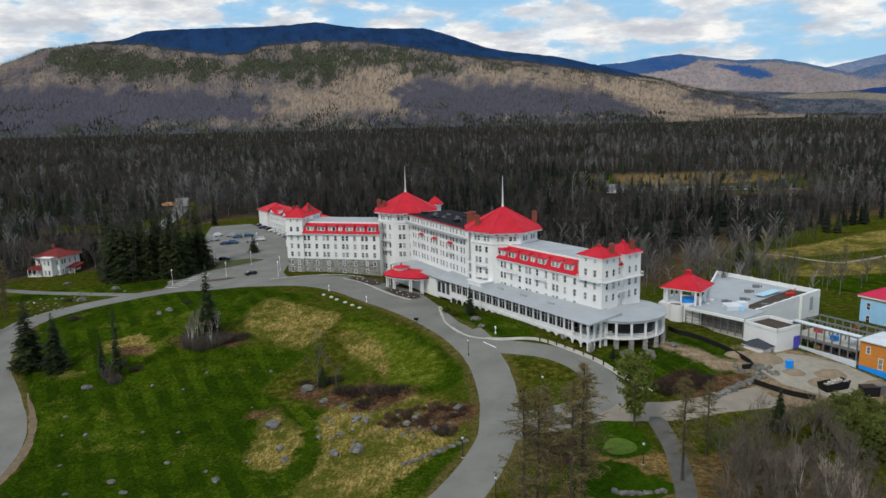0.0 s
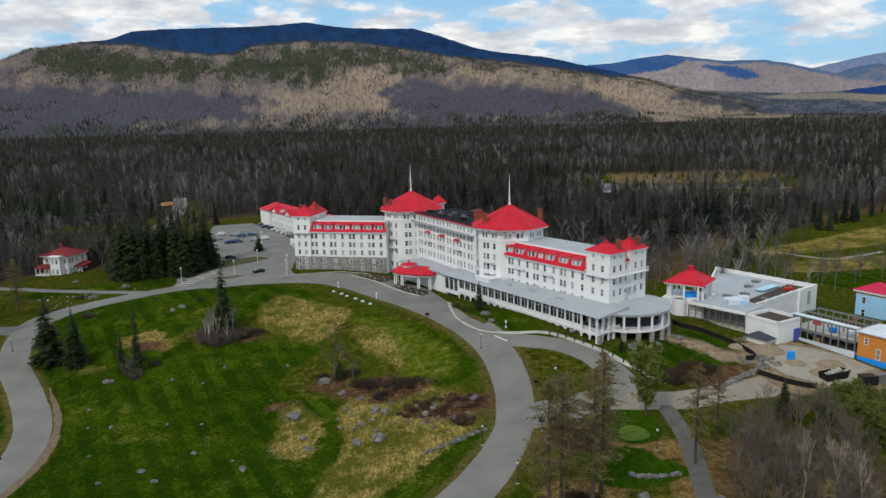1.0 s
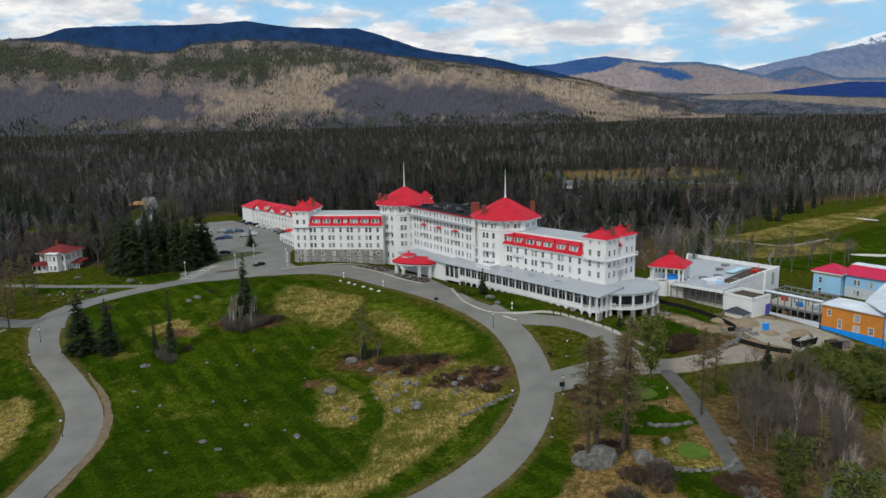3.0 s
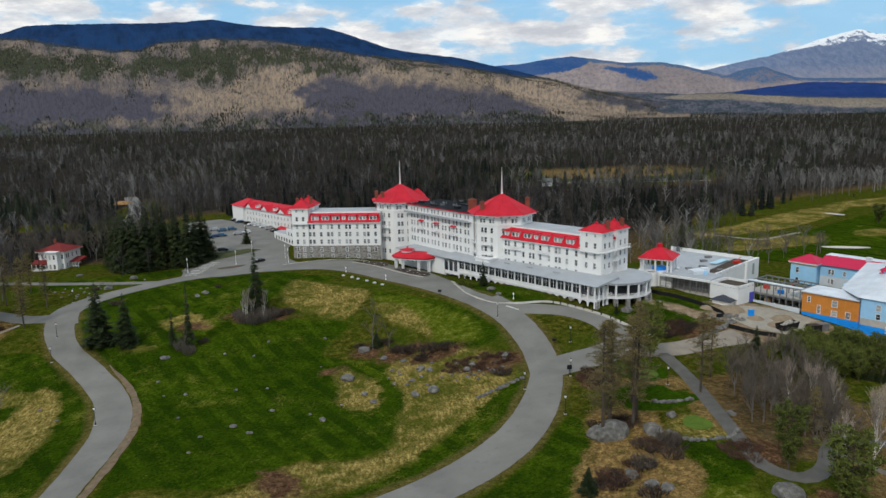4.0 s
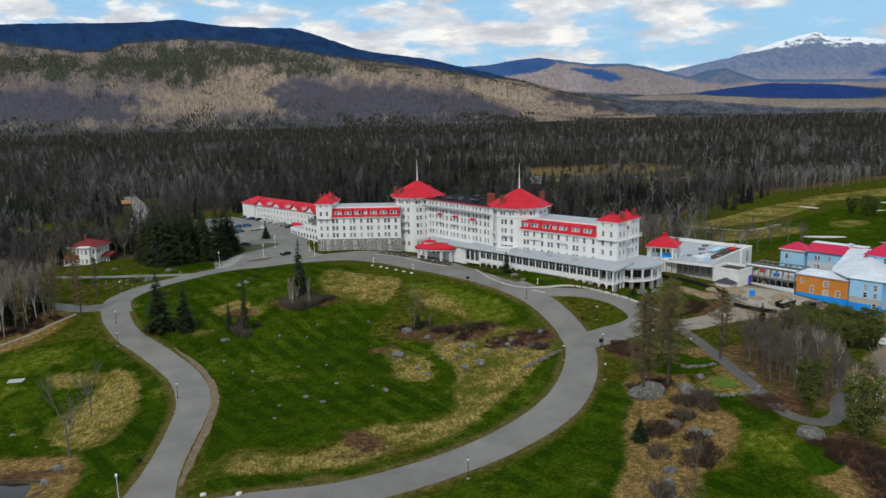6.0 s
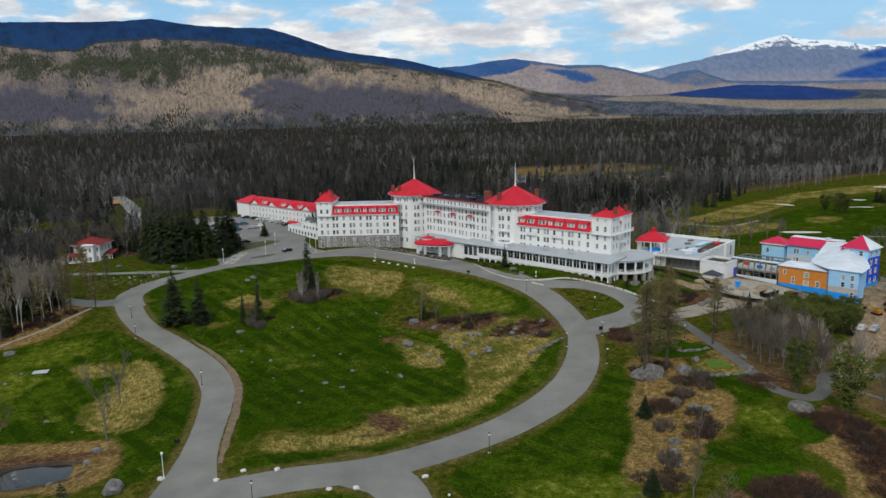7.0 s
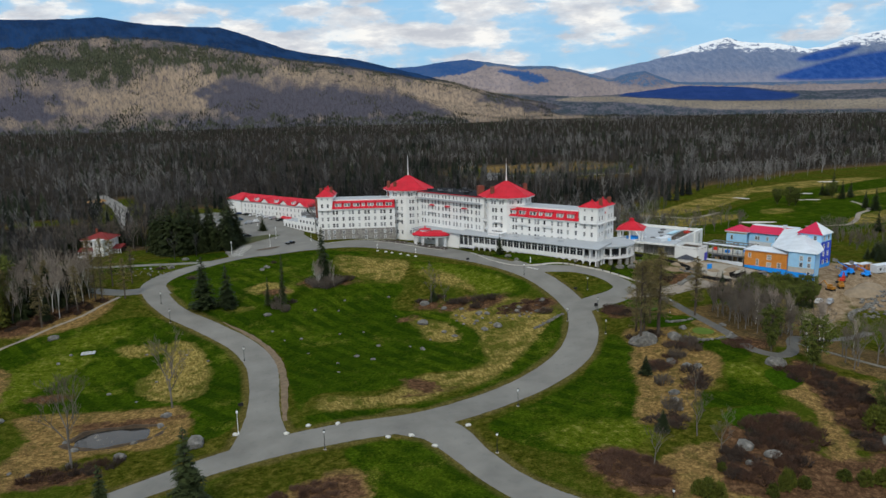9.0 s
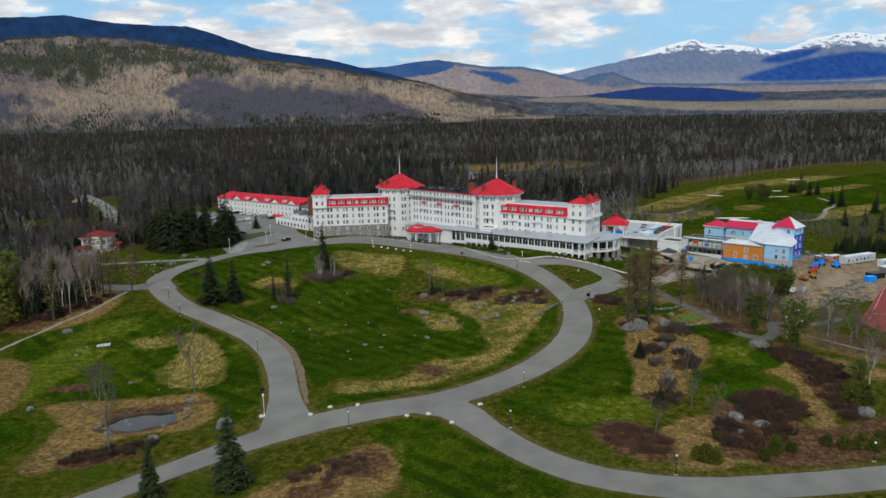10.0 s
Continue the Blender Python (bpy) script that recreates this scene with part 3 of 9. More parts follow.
def cover_of(layer, x, y):
    """0.5 on a patch's rim, rising to 1 six metres inside and falling to 0 six metres outside."""
    out = np.zeros(len(x))
    for pts in OUTLINES[layer]:
        xs, ys = [p[0] for p in pts], [p[1] for p in pts]
        k = np.nonzero((x > min(xs) - 8) & (x < max(xs) + 8) & (y > min(ys) - 8) & (y < max(ys) + 8))[0]
        out[k] = np.maximum(out[k], np.clip(0.5 + depth_in(x[k], y[k], pts) / 12, 0, 1))
    for cx, cy, rx, ry, turn in OVALS[layer]:
        c, s = math.cos(radians(turn)), math.sin(radians(turn))
        u, v = ((x - cx) * c + (y - cy) * s) / rx, (-(x - cx) * s + (y - cy) * c) / ry
        out = np.maximum(out, np.clip(0.5 + (1 - np.hypot(u, v)) * min(rx, ry) / 12, 0, 1))
    return out


# centre lines of the drives: x, y and width
LOOP = [(-123.5, 196, 9.4), (-126.3, 205, 9.6), (-125.5, 213, 9.6), (-120, 224, 9.6), (-110, 235, 9.6), (-96, 244.5, 9.6), (-80, 246, 9.6), (-62, 243.5, 9.6), (-46, 240, 9.6), (-34, 232, 9.6), (-24, 221, 9.6), (-13, 209, 9.6), (-4, 196, 9.6), (4, 181, 9.6), (8.7, 168, 9.6), (10.5, 156, 9.4),
        (10.6, 145, 9.0), (8.6, 132, 8.8)]
LOOP += [(1.2, 116, 10.2), (-8.4, 104.2, 11.2), (-22.4, 94, 11), (-37.5, 86, 10.6), (-57, 79, 10.2), (-77, 78, 10), (-92, 76.8, 9.6), (-106, 74, 9), (-120, 68.2, 8), (-134, 60.8, 7.8), (-152, 51, 7.8), (-180, 37, 7.8), (-230, 11, 7.8)]
WINDING = [(-126, 204, 9.5), (-124, 194, 8.6), (-117.4, 179.3, 7.8), (-106.6, 164.6, 7.8), (-96.9, 149, 8.3), (-92.6, 134, 8.6), (-92, 118, 8.2), (-93, 101, 7.8), (-94, 89, 9.6), (-95, 78, 14)]
SOUTHWARD = [(-62, 79, 14), (-56, 71, 10.6), (-53.4, 58, 8.2), (-49.9, 45, 7.8), (-43.3, 33.6, 7.9), (-34, 25.6, 7.8), (-23, 20, 7.8), (-8, 15.8, 7.6), (12, 11.9, 7.6), (40, 7, 7.6), (80, 5, 7.6)]


def open_land(x, y):
    """Where no woods stand: the lawns, the lots, the links."""
    o = np.maximum(blob(x, y, -50, 150, 106, 122), blob(x, y, 70, 175, 95, 62, -15))
    o = np.maximum(o, blob(x, y, -95, 320, 34, 84, 12))
    o = np.maximum(o, np.maximum(blob(x, y, 270, 300, 165, 78, 28), blob(x, y, 420, 380, 150, 60, 15)))
    o = np.maximum(o, blob(x, y, 192, 556, 72, 50, 0))
    o = np.maximum(o, blob(x, y, -146, 258, 22, 20))
    o = np.maximum(o, blob(x, y, 110, 120, 40, 40))
    o = np.maximum(o, np.maximum(blob(x, y, -166, 430, 12, 58, 4), blob(x, y, -200, 404, 26, 7, -20)))
    o = np.maximum(o, blob(x, y, -30, 20, 130, 45))
    o = np.maximum(o, blob(x, y, 182, 182, 36, 34))
    return o


def spread(lo, hi, fine_lo, fine_hi, fine, most):
    a = list(np.arange(fine_lo, fine_hi + 0.01, fine))
    step = fine
    while a[-1] < hi:
        step = min(step * 1.12, most)
        a.append(a[-1] + step)
    step = fine
    while a[0] > lo:
        step = min(step * 1.12, most)
        a.insert(0, a[0] - step)
    return np.array(a)


def build_ground():
    xs, ys = spread(-4700, 4700, -180, 110, 1.25, 120), spread(-500, 4750, 0, 260, 1.25, 120)
    X, Y = np.meshgrid(xs, ys)
    Z = land(X, Y)
    nx, ny = len(xs), len(ys)
    v = np.stack([X.ravel(), Y.ravel(), Z.ravel()], 1)
    i = np.arange(nx * ny).reshape(ny, nx)
    f = np.stack([i[:-1, :-1].ravel(), i[:-1, 1:].ravel(), i[1:, 1:].ravel(), i[1:, :-1].ravel()], 1)
    me = bpy.data.meshes.new("ground")
    me.vertices.add(len(v)), me.vertices.foreach_set("co", v.ravel())
    me.loops.add(f.size), me.loops.foreach_set("vertex_index", f.ravel())
    me.polygons.add(len(f)), me.polygons.foreach_set("loop_start", np.arange(0, f.size, 4)), me.polygons.foreach_set("loop_total", np.full(len(f), 4))
    me.polygons.foreach_set("use_smooth", np.ones(len(f), dtype=bool))
    x, y = v[:, 0], v[:, 1]
    col = np.zeros((len(v), 4), dtype=np.float32)
    for k, layer in enumerate(("straw", "litter", "dirt", "mown")):
        col[:, k] = cover_of(layer, x, y)
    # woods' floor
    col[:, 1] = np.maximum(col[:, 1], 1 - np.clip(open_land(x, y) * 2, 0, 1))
    turf = np.zeros_like(col)
    for k, layer in enumerate(("tee", "bright", "rust")):
        turf[:, k] = cover_of(layer, x, y)
    # grass worn along the drives
    for line in (LOOP[9:], WINDING, SOUTHWARD):
        for (ax, ay, aw), (bx, by, bw) in zip(line, line[1:]):
            t = np.clip(((x - ax) * (bx - ax) + (y - ay) * (by - ay)) / ((bx - ax) ** 2 + (by - ay) ** 2), 0, 1)
            off = np.hypot(x - ax - t * (bx - ax), y - ay - t * (by - ay)) - (aw + t * (bw - aw)) / 2
            turf[:, 3] = np.maximum(turf[:, 3], np.clip(0.95 - off / 3.2, 0, 1))
    me.attributes.new("turf", "FLOAT_COLOR", "POINT").data.foreach_set("color", turf.ravel())
    # thicket oval: tree shade painted by mixing in the dark woods' floor
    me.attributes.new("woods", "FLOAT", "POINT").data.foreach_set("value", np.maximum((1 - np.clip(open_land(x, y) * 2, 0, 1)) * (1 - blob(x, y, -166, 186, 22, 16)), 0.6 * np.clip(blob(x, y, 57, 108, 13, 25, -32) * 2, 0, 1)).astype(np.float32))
    at = me.attributes.new("cover", "FLOAT_COLOR", "POINT")
    at.data.foreach_set("color", col.ravel())
    me.materials.append(M["ground"])
    me.update()
    tagged(new("ground", me), "rolling mown lawns with straw patches and woodland floor", "ground", kind="structure")


build_ground()


# ---- roads, drives and paths ----
def smooth_line(points, step=2.0):
    """A Catmull-Rom line through points, in even steps."""
    p = [Vector((q[0], q[1], q[2] if len(q) > 2 else 0)) for q in points]
    p = [p[0] * 2 - p[1]] + p + [p[-1] * 2 - p[-2]]
    out = []
    for a, b, c, d in zip(p, p[1:], p[2:], p[3:]):
        n = max(2, int((c - b).length / step))
        for k in range(n):
            t = k / n
            out.append(0.5 * ((2 * b) + (c - a) * t + (2 * a - 5 * b + 4 * c - d) * t * t + (3 * b - a - 3 * c + d) * t ** 3))
    return out + [p[-2]]


def ribbon(name, points, width, up, mat, label, category, across=4, ragged=0.0):
    line = smooth_line(points)
    w = width if isinstance(width, (list, tuple)) else [width] * 2
    rnd = random.Random(7)
    v, f = [], []
    for i, q in enumerate(line):
        d = (line[min(i + 1, len(line) - 1)] - line[max(i - 1, 0)]).to_2d().normalized()
        n = Vector((d.y, -d.x, 0))
        t = i / (len(line) - 1) * (len(w) - 1)
        k = min(int(t), len(w) - 2)
        half = (w[k] + (w[k + 1] - w[k]) * (t - k)) / 2 if width else q.z / 2
        for j in range(across + 1):
            s = (2 * j / across - 1) * half + (rnd.uniform(-ragged, ragged) if j in (0, across) else 0)
            x, y = q.x + n.x * s, q.y + n.y * s
            v.append((x, y, ground_at(x, y) + up - (0.12 if j in (0, across) else 0)))
    m = across + 1
    for i in range(len(line) - 1):
        for j in range(across):
            f.append((i * m + j, i * m + j + 1, (i + 1) * m + j + 1, (i + 1) * m + j))
    return tagged(new(name, mesh(name, v, f, mat, True)), label, category, kind="structure")


def sheet(name, poly, up, mat, label, category, step=4.0, kind="structure"):
    """A level-following sheet over a polygon."""
    bm = bmesh.new()
    bm.faces.new([bm.verts.new((x, y, 0)) for x, y in poly])
    for axis in (0, 1):
        lo, hi = min(p[axis] for p in poly), max(p[axis] for p in poly)
        c = lo + step
        while c < hi:
            co, no = [0, 0, 0], [0, 0, 0]
            co[axis], no[axis] = c, 1
            bmesh.ops.bisect_plane(bm, geom=bm.verts[:] + bm.edges[:] + bm.faces[:], plane_co=co, plane_no=no)
            c += step
    for q in bm.verts:
        q.co.z = ground_at(q.co.x, q.co.y) + up
    bmesh.ops.recalc_face_normals(bm, faces=bm.faces[:])
    if sum(q.normal.z for q in bm.faces) < 0:
        bmesh.ops.reverse_faces(bm, faces=bm.faces[:])
    me = bpy.data.meshes.new(name)
    bm.to_mesh(me), bm.free()
    me.materials.append(mat)
    return tagged(new(name, me), label, category, kind=kind)


A = M["asphalt"]


def beside(points, off):
    """The line that runs off metres to the right of points."""
    out = []
    for i, p in enumerate(points):
        a, b = points[max(i - 1, 0)], points[min(i + 1, len(points) - 1)]
        d = Vector((b[0] - a[0], b[1] - a[1])).normalized()
        out.append((p[0] + d.y * off, p[1] - d.x * off))
    return out


ribbon("road", LOOP, 0, 0.10, A, "worn grey asphalt drive looping round the lawn", "road", ragged=0.1)
ribbon("road", WINDING, 0, 0.11, A, "worn grey asphalt drive winding up beside the lawn", "road", ragged=0.1)
ribbon("road", SOUTHWARD, 0, 0.12, A, "worn grey asphalt road curving down past the shrubs", "road", ragged=0.1)
ribbon("road", [(4, 184), (9, 175.5), (17, 172), (25, 168.5), (31.5, 162), (34.5, 154), (34, 147), (28, 142), (19, 139), (11, 137)], [11, 7.5, 7, 7.5, 9, 10, 10], 0.115, A, "asphalt turning circle before the veranda", "road")
ribbon("road", [(30, 143), (38, 142), (47, 142.5), (57, 146), (70, 150)], [10, 8, 7, 9], 0.105, M["dust"], "dusty pale service road to the building site", "road")
ribbon("path", [(42, 141), (42, 128), (40, 116), (36.5, 101), (34, 88), (33.5, 80.5), (38, 76), (44, 78.5), (50, 85.5), (57, 91), (66, 92), (78, 95), (92, 99)], [4.5, 4.2, 3.6, 3.6, 3.4, 3.2], 0.09, plain("dark_path_asphalt", (0.1, 0.095, 0.085), 0.95, vary=0.25, scale=0.4), "narrow asphalt cart path between the trees", "path")
ribbon("path", [(50, 85), (62, 72), (74, 58), (86, 40), (95, 20)], 2.6, 0.085, plain("grey_gravel_path", (0.13, 0.12, 0.1), 0.95, vary=0.3), "grey gravel path past the shrubs", "path")
ribbon("path", [(-128, 203), (-138, 204), (-150, 212), (-164, 222), (-190, 232)], [8, 5, 4.5], 0.09, A, "narrow asphalt lane into the woods", "path")
ribbon("path", [(-104, 240.5), (-117, 243.6), (-129, 246.4), (-145, 250.6), (-156, 255), (-182, 264)], [5, 4.5], 0.085, A, "narrow asphalt lane to the white house", "path")
ribbon("path", [(-178, 150), (-170, 161), (-165, 168), (-161, 172), (-156, 178), (-147, 186), (-142, 193), (-137, 199)], 1.7, .09, M["dust"], "pale trodden dirt track along the wood's edge", "path", 2, .25)
sheet("parking_lot", [(-99, 246), (-84, 240), (-62, 240), (-55, 249), (-60, 262), (-63, 290), (-60, 312), (-73, 338), (-92, 366), (-106, 392), (-126, 388), (-112, 330), (-104, 290)], 0.09, A, "grey asphalt parking lot beside the hotel", "parking lot")
sheet("forecourt", [(-60, 242), (-40, 234), (-24, 219), (-8, 200), (1, 186), (3, 192), (-1, 205), (-5, 219), (-9, 229), (-18, 238), (-26, 246), (-36, 252), (-48, 254), (-58, 249)], 0.125, A, "asphalt forecourt before the hotel entrance", "forecourt")
ribbon("kerb", [(-2.5, 210), (-1.5, 200), (0, 191), (5.5, 181), (13, 177.5), (22, 176.3), (29.5, 170), (35.5, 163.5), (40, 156), (44, 150)], 1.7, 0.16, M["kerb"], "pale stone walk edging the drive", "walkway", 2)
ribbon("kerb", [(-62, 250), (-52, 252.5), (-40, 255), (-32, 253), (-27, 249)], 0.9, 0.17, M["kerb"], "pale stone kerb below the stone wing", "kerb", 2)
ribbon("road_mark", [(9, 176.5), (12, 172.5)], 0.5, 0.19, M["paint_line"], "white painted stop line", "road marking", 2)
ribbon("worn_verge", beside(WINDING[3:9], -5.1), [0.6, 2.2, 2.8, 2.8, 2.6, 1.2], 0.07, plain("worn_verge_soil", (0.15, 0.108, 0.066), 0.95, vary=0.35, scale=0.8, fine=3.0), "bare brown soil along the drive", "verge", 3, 0.35)
pool = Shape().lathe([(0.01, 0), (0.5, 0), (0.85, 0), (1.0, 0)], sides=40)
pool.v = [(POND[0] + x * (POND[2] + 0.6 * math.sin(4 * math.atan2(y, x))), POND[1] + y * (POND[3] + 0.5 * math.sin(3 * math.atan2(y, x) + 1)), ground_at(POND[0], POND[1]) + 0.45) for x, y, z in pool.v]
bank = Shape().lathe([(1.2, 0), (1.1, 1), (1.02, 1), (0.96, 2)], sides=48)
POND_Z = ground_at(POND[0], POND[1]) + 0.45
LIFT = (None, 0.55, -0.08)


def bank_point(x, y, z):
    b = math.atan2(y, x)
    px, py = POND[0] + x * (POND[2] + 0.6 * math.sin(4 * b)), POND[1] + y * (POND[3] + 0.5 * math.sin(3 * b + 1))
    up = LIFT[round(z)]
    return (px, py, ground_at(px, py) - 0.05 if up is None else POND_Z + up * (1 + 0.3 * math.sin(5 * b + 2) + 0.2 * math.sin(11 * b)))


bank.v = [bank_point(*q) for q in bank.v]
tagged(new("pond_bank", bank.mesh("pond_bank", plain("wet_bank_soil", (0.06, 0.042, 0.026), 0.95, vary=0.5, scale=0.9, fine=3.0))), "dark wet soil bank round the pond", "bank", kind="structure")
tagged(new("pond", pool.mesh("pond", M["water"])), "small dark still pond among brown banks", "pond", kind="structure")
lake = Shape().lathe([(0.01, 0), (0.6, 0), (1.0, 0)], sides=40)
lake.v = [(187 + x * 56, 517 + y * 5 - x * 8, ground_at(187, 517) + 0.6 + 0.0 * z) for x, y, z in lake.v]
tagged(new("river", lake.mesh("river", M["water"])), "pale river bend beyond the woods", "water", kind="structure")


ribbon("river_bank", [(126, 521), (160, 511), (200, 506), (245, 499)], 5, 0.3, M["dust"], "pale gravel bank of the river", "bank", 2, 1.0)


ribbon("lane", [(-192, 530), (-185, 509.5), (-175.5, 481), (-167, 448), (-157, 389), (-150, 352)], 9, 0.4, plain("pale_gravel_lane", (0.2, 0.19, 0.175), 0.95, vary=0.3, scale=0.5), "pale gravel lane through the woods", "lane", 3, 0.4)

# ---- mountains ----
EYE_MID = Vector((-50, -38, 63.8))
# bearing in degrees, and the skyline's rise over its distance
RIDGE_A = [(-60, 0.05), (-45, 0.06), (-33, 0.05), (-30.4, 0.057), (-27, 0.082), (-24, 0.0905), (-22, 0.095), (-20.5, 0.105), (-18.7, 0.108), (-15.4, 0.1105), (-12.5, 0.1125), (-10.5, 0.1145), (-8.4, 0.1183), (-7.2, 0.1145), (-5.5, 0.1108), (-2.6, 0.109),
           (-0.6, 0.109), (0.8, 0.1025), (2.5, 0.0925), (4.2, 0.082), (6.0, 0.076), (9.5, 0.068), (11.8, 0.058), (14, 0.049), (18, 0.03), (22, 0.012), (26, -0.004), (30, -0.012), (36, -0.016)]
RIDGE_B = [(4, 0.03), (9, 0.045), (12.5, 0.0565), (14.3, 0.058), (16.4, 0.0635), (18.1, 0.0657), (19.8, 0.061), (21.9, 0.0555), (24.4, 0.0547), (26, 0.0495), (27.6, 0.042), (29, 0.0357), (30.2, 0.0425), (31.4, 0.0452), (32.5, 0.037), (33.6, 0.03), (36, 0.028), (40, 0.026), (48, 0.025), (60, 0.03)]
RIDGE_C = [(22, 0.03), (26, 0.04), (27.6, 0.043), (30, 0.0518), (32, 0.058), (33.4, 0.0655), (34.8, 0.0735), (36.2, 0.0795), (37.1, 0.0828), (38.0, 0.0765), (38.8, 0.0745), (40.3, 0.0728), (42.4, 0.0642), (43.4, 0.066), (45, 0.0765), (46.7, 0.0805), (47.6, 0.0815), (48.6, 0.0765), (52, 0.08), (60, 0.06)]


# patches in bearing and rise, both in degrees, about the middle of the walk
# cloud shadow and sun painted into the slopes' colour, beside real fir stands
SHADE_LOW = [(-60, 2.4), (-24, 2.4), (-20.6, 2.29), (-17.7, 2.21), (-14.5, 1.88), (-12, 1.66), (-11.1, 0.86), (-12.5, 0.5), (-9.1, 0.05), (-1.5, 0.0), (6, -0.2), (17, -0.3), (20, -1.1), (27, -1.7), (36, -2), (36, -3), (-60, -3)]
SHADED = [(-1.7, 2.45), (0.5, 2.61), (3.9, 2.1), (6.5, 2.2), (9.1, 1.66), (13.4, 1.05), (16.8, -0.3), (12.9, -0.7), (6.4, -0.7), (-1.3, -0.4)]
SHADE_EAST = [(16.2, 1.16), (19.4, 1.21), (27.7, 0.3), (30.4, -0.2), (41, -0.6), (60, -0.6), (60, -3), (29.1, -2.6), (28.3, -0.8), (25.3, -0.43), (21.5, -0.2), (17.7, 0.5)]
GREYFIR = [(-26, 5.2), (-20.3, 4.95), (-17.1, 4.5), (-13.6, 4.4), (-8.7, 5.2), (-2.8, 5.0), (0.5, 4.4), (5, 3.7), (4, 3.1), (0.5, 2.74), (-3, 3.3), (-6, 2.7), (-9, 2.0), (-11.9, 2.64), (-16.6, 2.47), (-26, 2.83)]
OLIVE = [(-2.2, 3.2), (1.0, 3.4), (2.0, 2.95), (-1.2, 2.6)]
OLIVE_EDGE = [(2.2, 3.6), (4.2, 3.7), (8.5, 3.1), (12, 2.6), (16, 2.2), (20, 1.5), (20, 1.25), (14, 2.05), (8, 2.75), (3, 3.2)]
LIT_GOLD = [(23, -0.5), (27.9, -0.5), (28.1, -1.72), (23.2, -1.57)]
LIT_TAN = [(13, 2.1), (17.7, 1.1), (21.1, -0.28), (27.7, -0.68), (28, -1.9), (18.6, -1.4), (16, 0.25), (13.4, 1.2)]
LIT_STRIP = [(-19, -0.13), (-10.3, -0.15), (-4.3, -0.42), (-4.7, -1.0), (-12.2, -0.9), (-19.5, -0.64)]
# lower edge of the crest's painted cloud shadow
SHADE_LINE = [(-40, 3.4), (-24, 5.2), (-20.3, 5.11), (-18.4, 4.79), (-15.3, 4.47), (-13.6, 4.5), (-12, 5.13), (-8.6, 5.4), (-4.7, 5.31), (-1.1, 4.77), (2.3, 4.17), (4.4, 3.89), (7.4, 3.59), (10.8, 2.98), (14, 2.4), (20, 1.7), (60, 1.7)]


def patch_mask(az, s, pts, soft):
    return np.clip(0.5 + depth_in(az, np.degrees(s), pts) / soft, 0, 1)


# sunlit slopes, spared the painted shade
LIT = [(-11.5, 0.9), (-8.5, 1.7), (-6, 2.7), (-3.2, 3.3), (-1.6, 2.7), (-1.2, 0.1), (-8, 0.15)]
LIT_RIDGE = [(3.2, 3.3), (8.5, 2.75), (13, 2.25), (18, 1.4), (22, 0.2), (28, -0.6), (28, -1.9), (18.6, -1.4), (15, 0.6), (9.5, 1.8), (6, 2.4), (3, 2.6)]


def wander(az, up):
    """Uneven drift of a patch's rim, in degrees."""
    a = 0.55 * np.sin(2.3 * up + 1.1 * az + 1.0) + 0.4 * np.sin(5.1 * up - 2.4 * az) + 0.25 * np.sin(9.7 * up + 5.3 * az + 2.0)
    b = 0.16 * np.sin(1.7 * az + 2.0 * up) + 0.12 * np.sin(3.9 * az - 3.1 * up + 1.0) + 0.07 * np.sin(8.3 * az + 4.0)
    return az + a, up + b


def tints_mountain(az, s):
    # crest under cloud shadow: the shade is painted as dark blue
    line = np.interp(az, [q[0] for q in SHADE_LINE], [q[1] for q in SHADE_LINE])
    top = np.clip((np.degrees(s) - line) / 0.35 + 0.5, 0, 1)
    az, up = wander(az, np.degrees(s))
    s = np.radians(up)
    # cloud shadow painted into the hardwoods' colour, lifted on sunlit patches
    shade_tone = np.maximum(np.maximum(patch_mask(az, s, SHADE_LOW, 1.6), patch_mask(az, s, SHADED, 1.6)), patch_mask(az, s, SHADE_EAST, 0.9))
    shade_tone = shade_tone * (1 - np.maximum(0.6 * patch_mask(az, s, LIT_STRIP, 0.5), patch_mask(az, s, LIT_GOLD, 0.4)))
    fir = np.maximum(0.14, 0.74 * patch_mask(az, s, GREYFIR, 1.8))
    fir = np.maximum(fir, np.maximum(0.75 * patch_mask(az, s, OLIVE, 0.5), 0.55 * patch_mask(az, s, OLIVE_EDGE, 0.4)))
    fir = np.maximum(fir, np.maximum(0.34 * patch_mask(az, s, SHADE_EAST, 0.6), 0.5 * np.clip(0.5 - np.degrees(s) * 1.5, 0, 1)))
    tan = patch_mask(az, s, LIT_TAN, 0.5)
    shade_tone, fir = shade_tone * (1 - tan), fir * (1 - 0.75 * tan)
    shade_tone = np.maximum(shade_tone, 0.42 * patch_mask(az, s, GREYFIR, 1.8))
    # slopes outside the painted sun patches keep a darker tone
    lit = np.maximum(patch_mask(az, s, LIT, 1.2), patch_mask(az, s, LIT_RIDGE, 0.9))
    shade_tone = np.maximum(shade_tone, 0.54 * (1 - lit))
    return np.maximum(fir, top * 1.6), shade_tone * np.where(az > 15, 0.85, 1.0), top


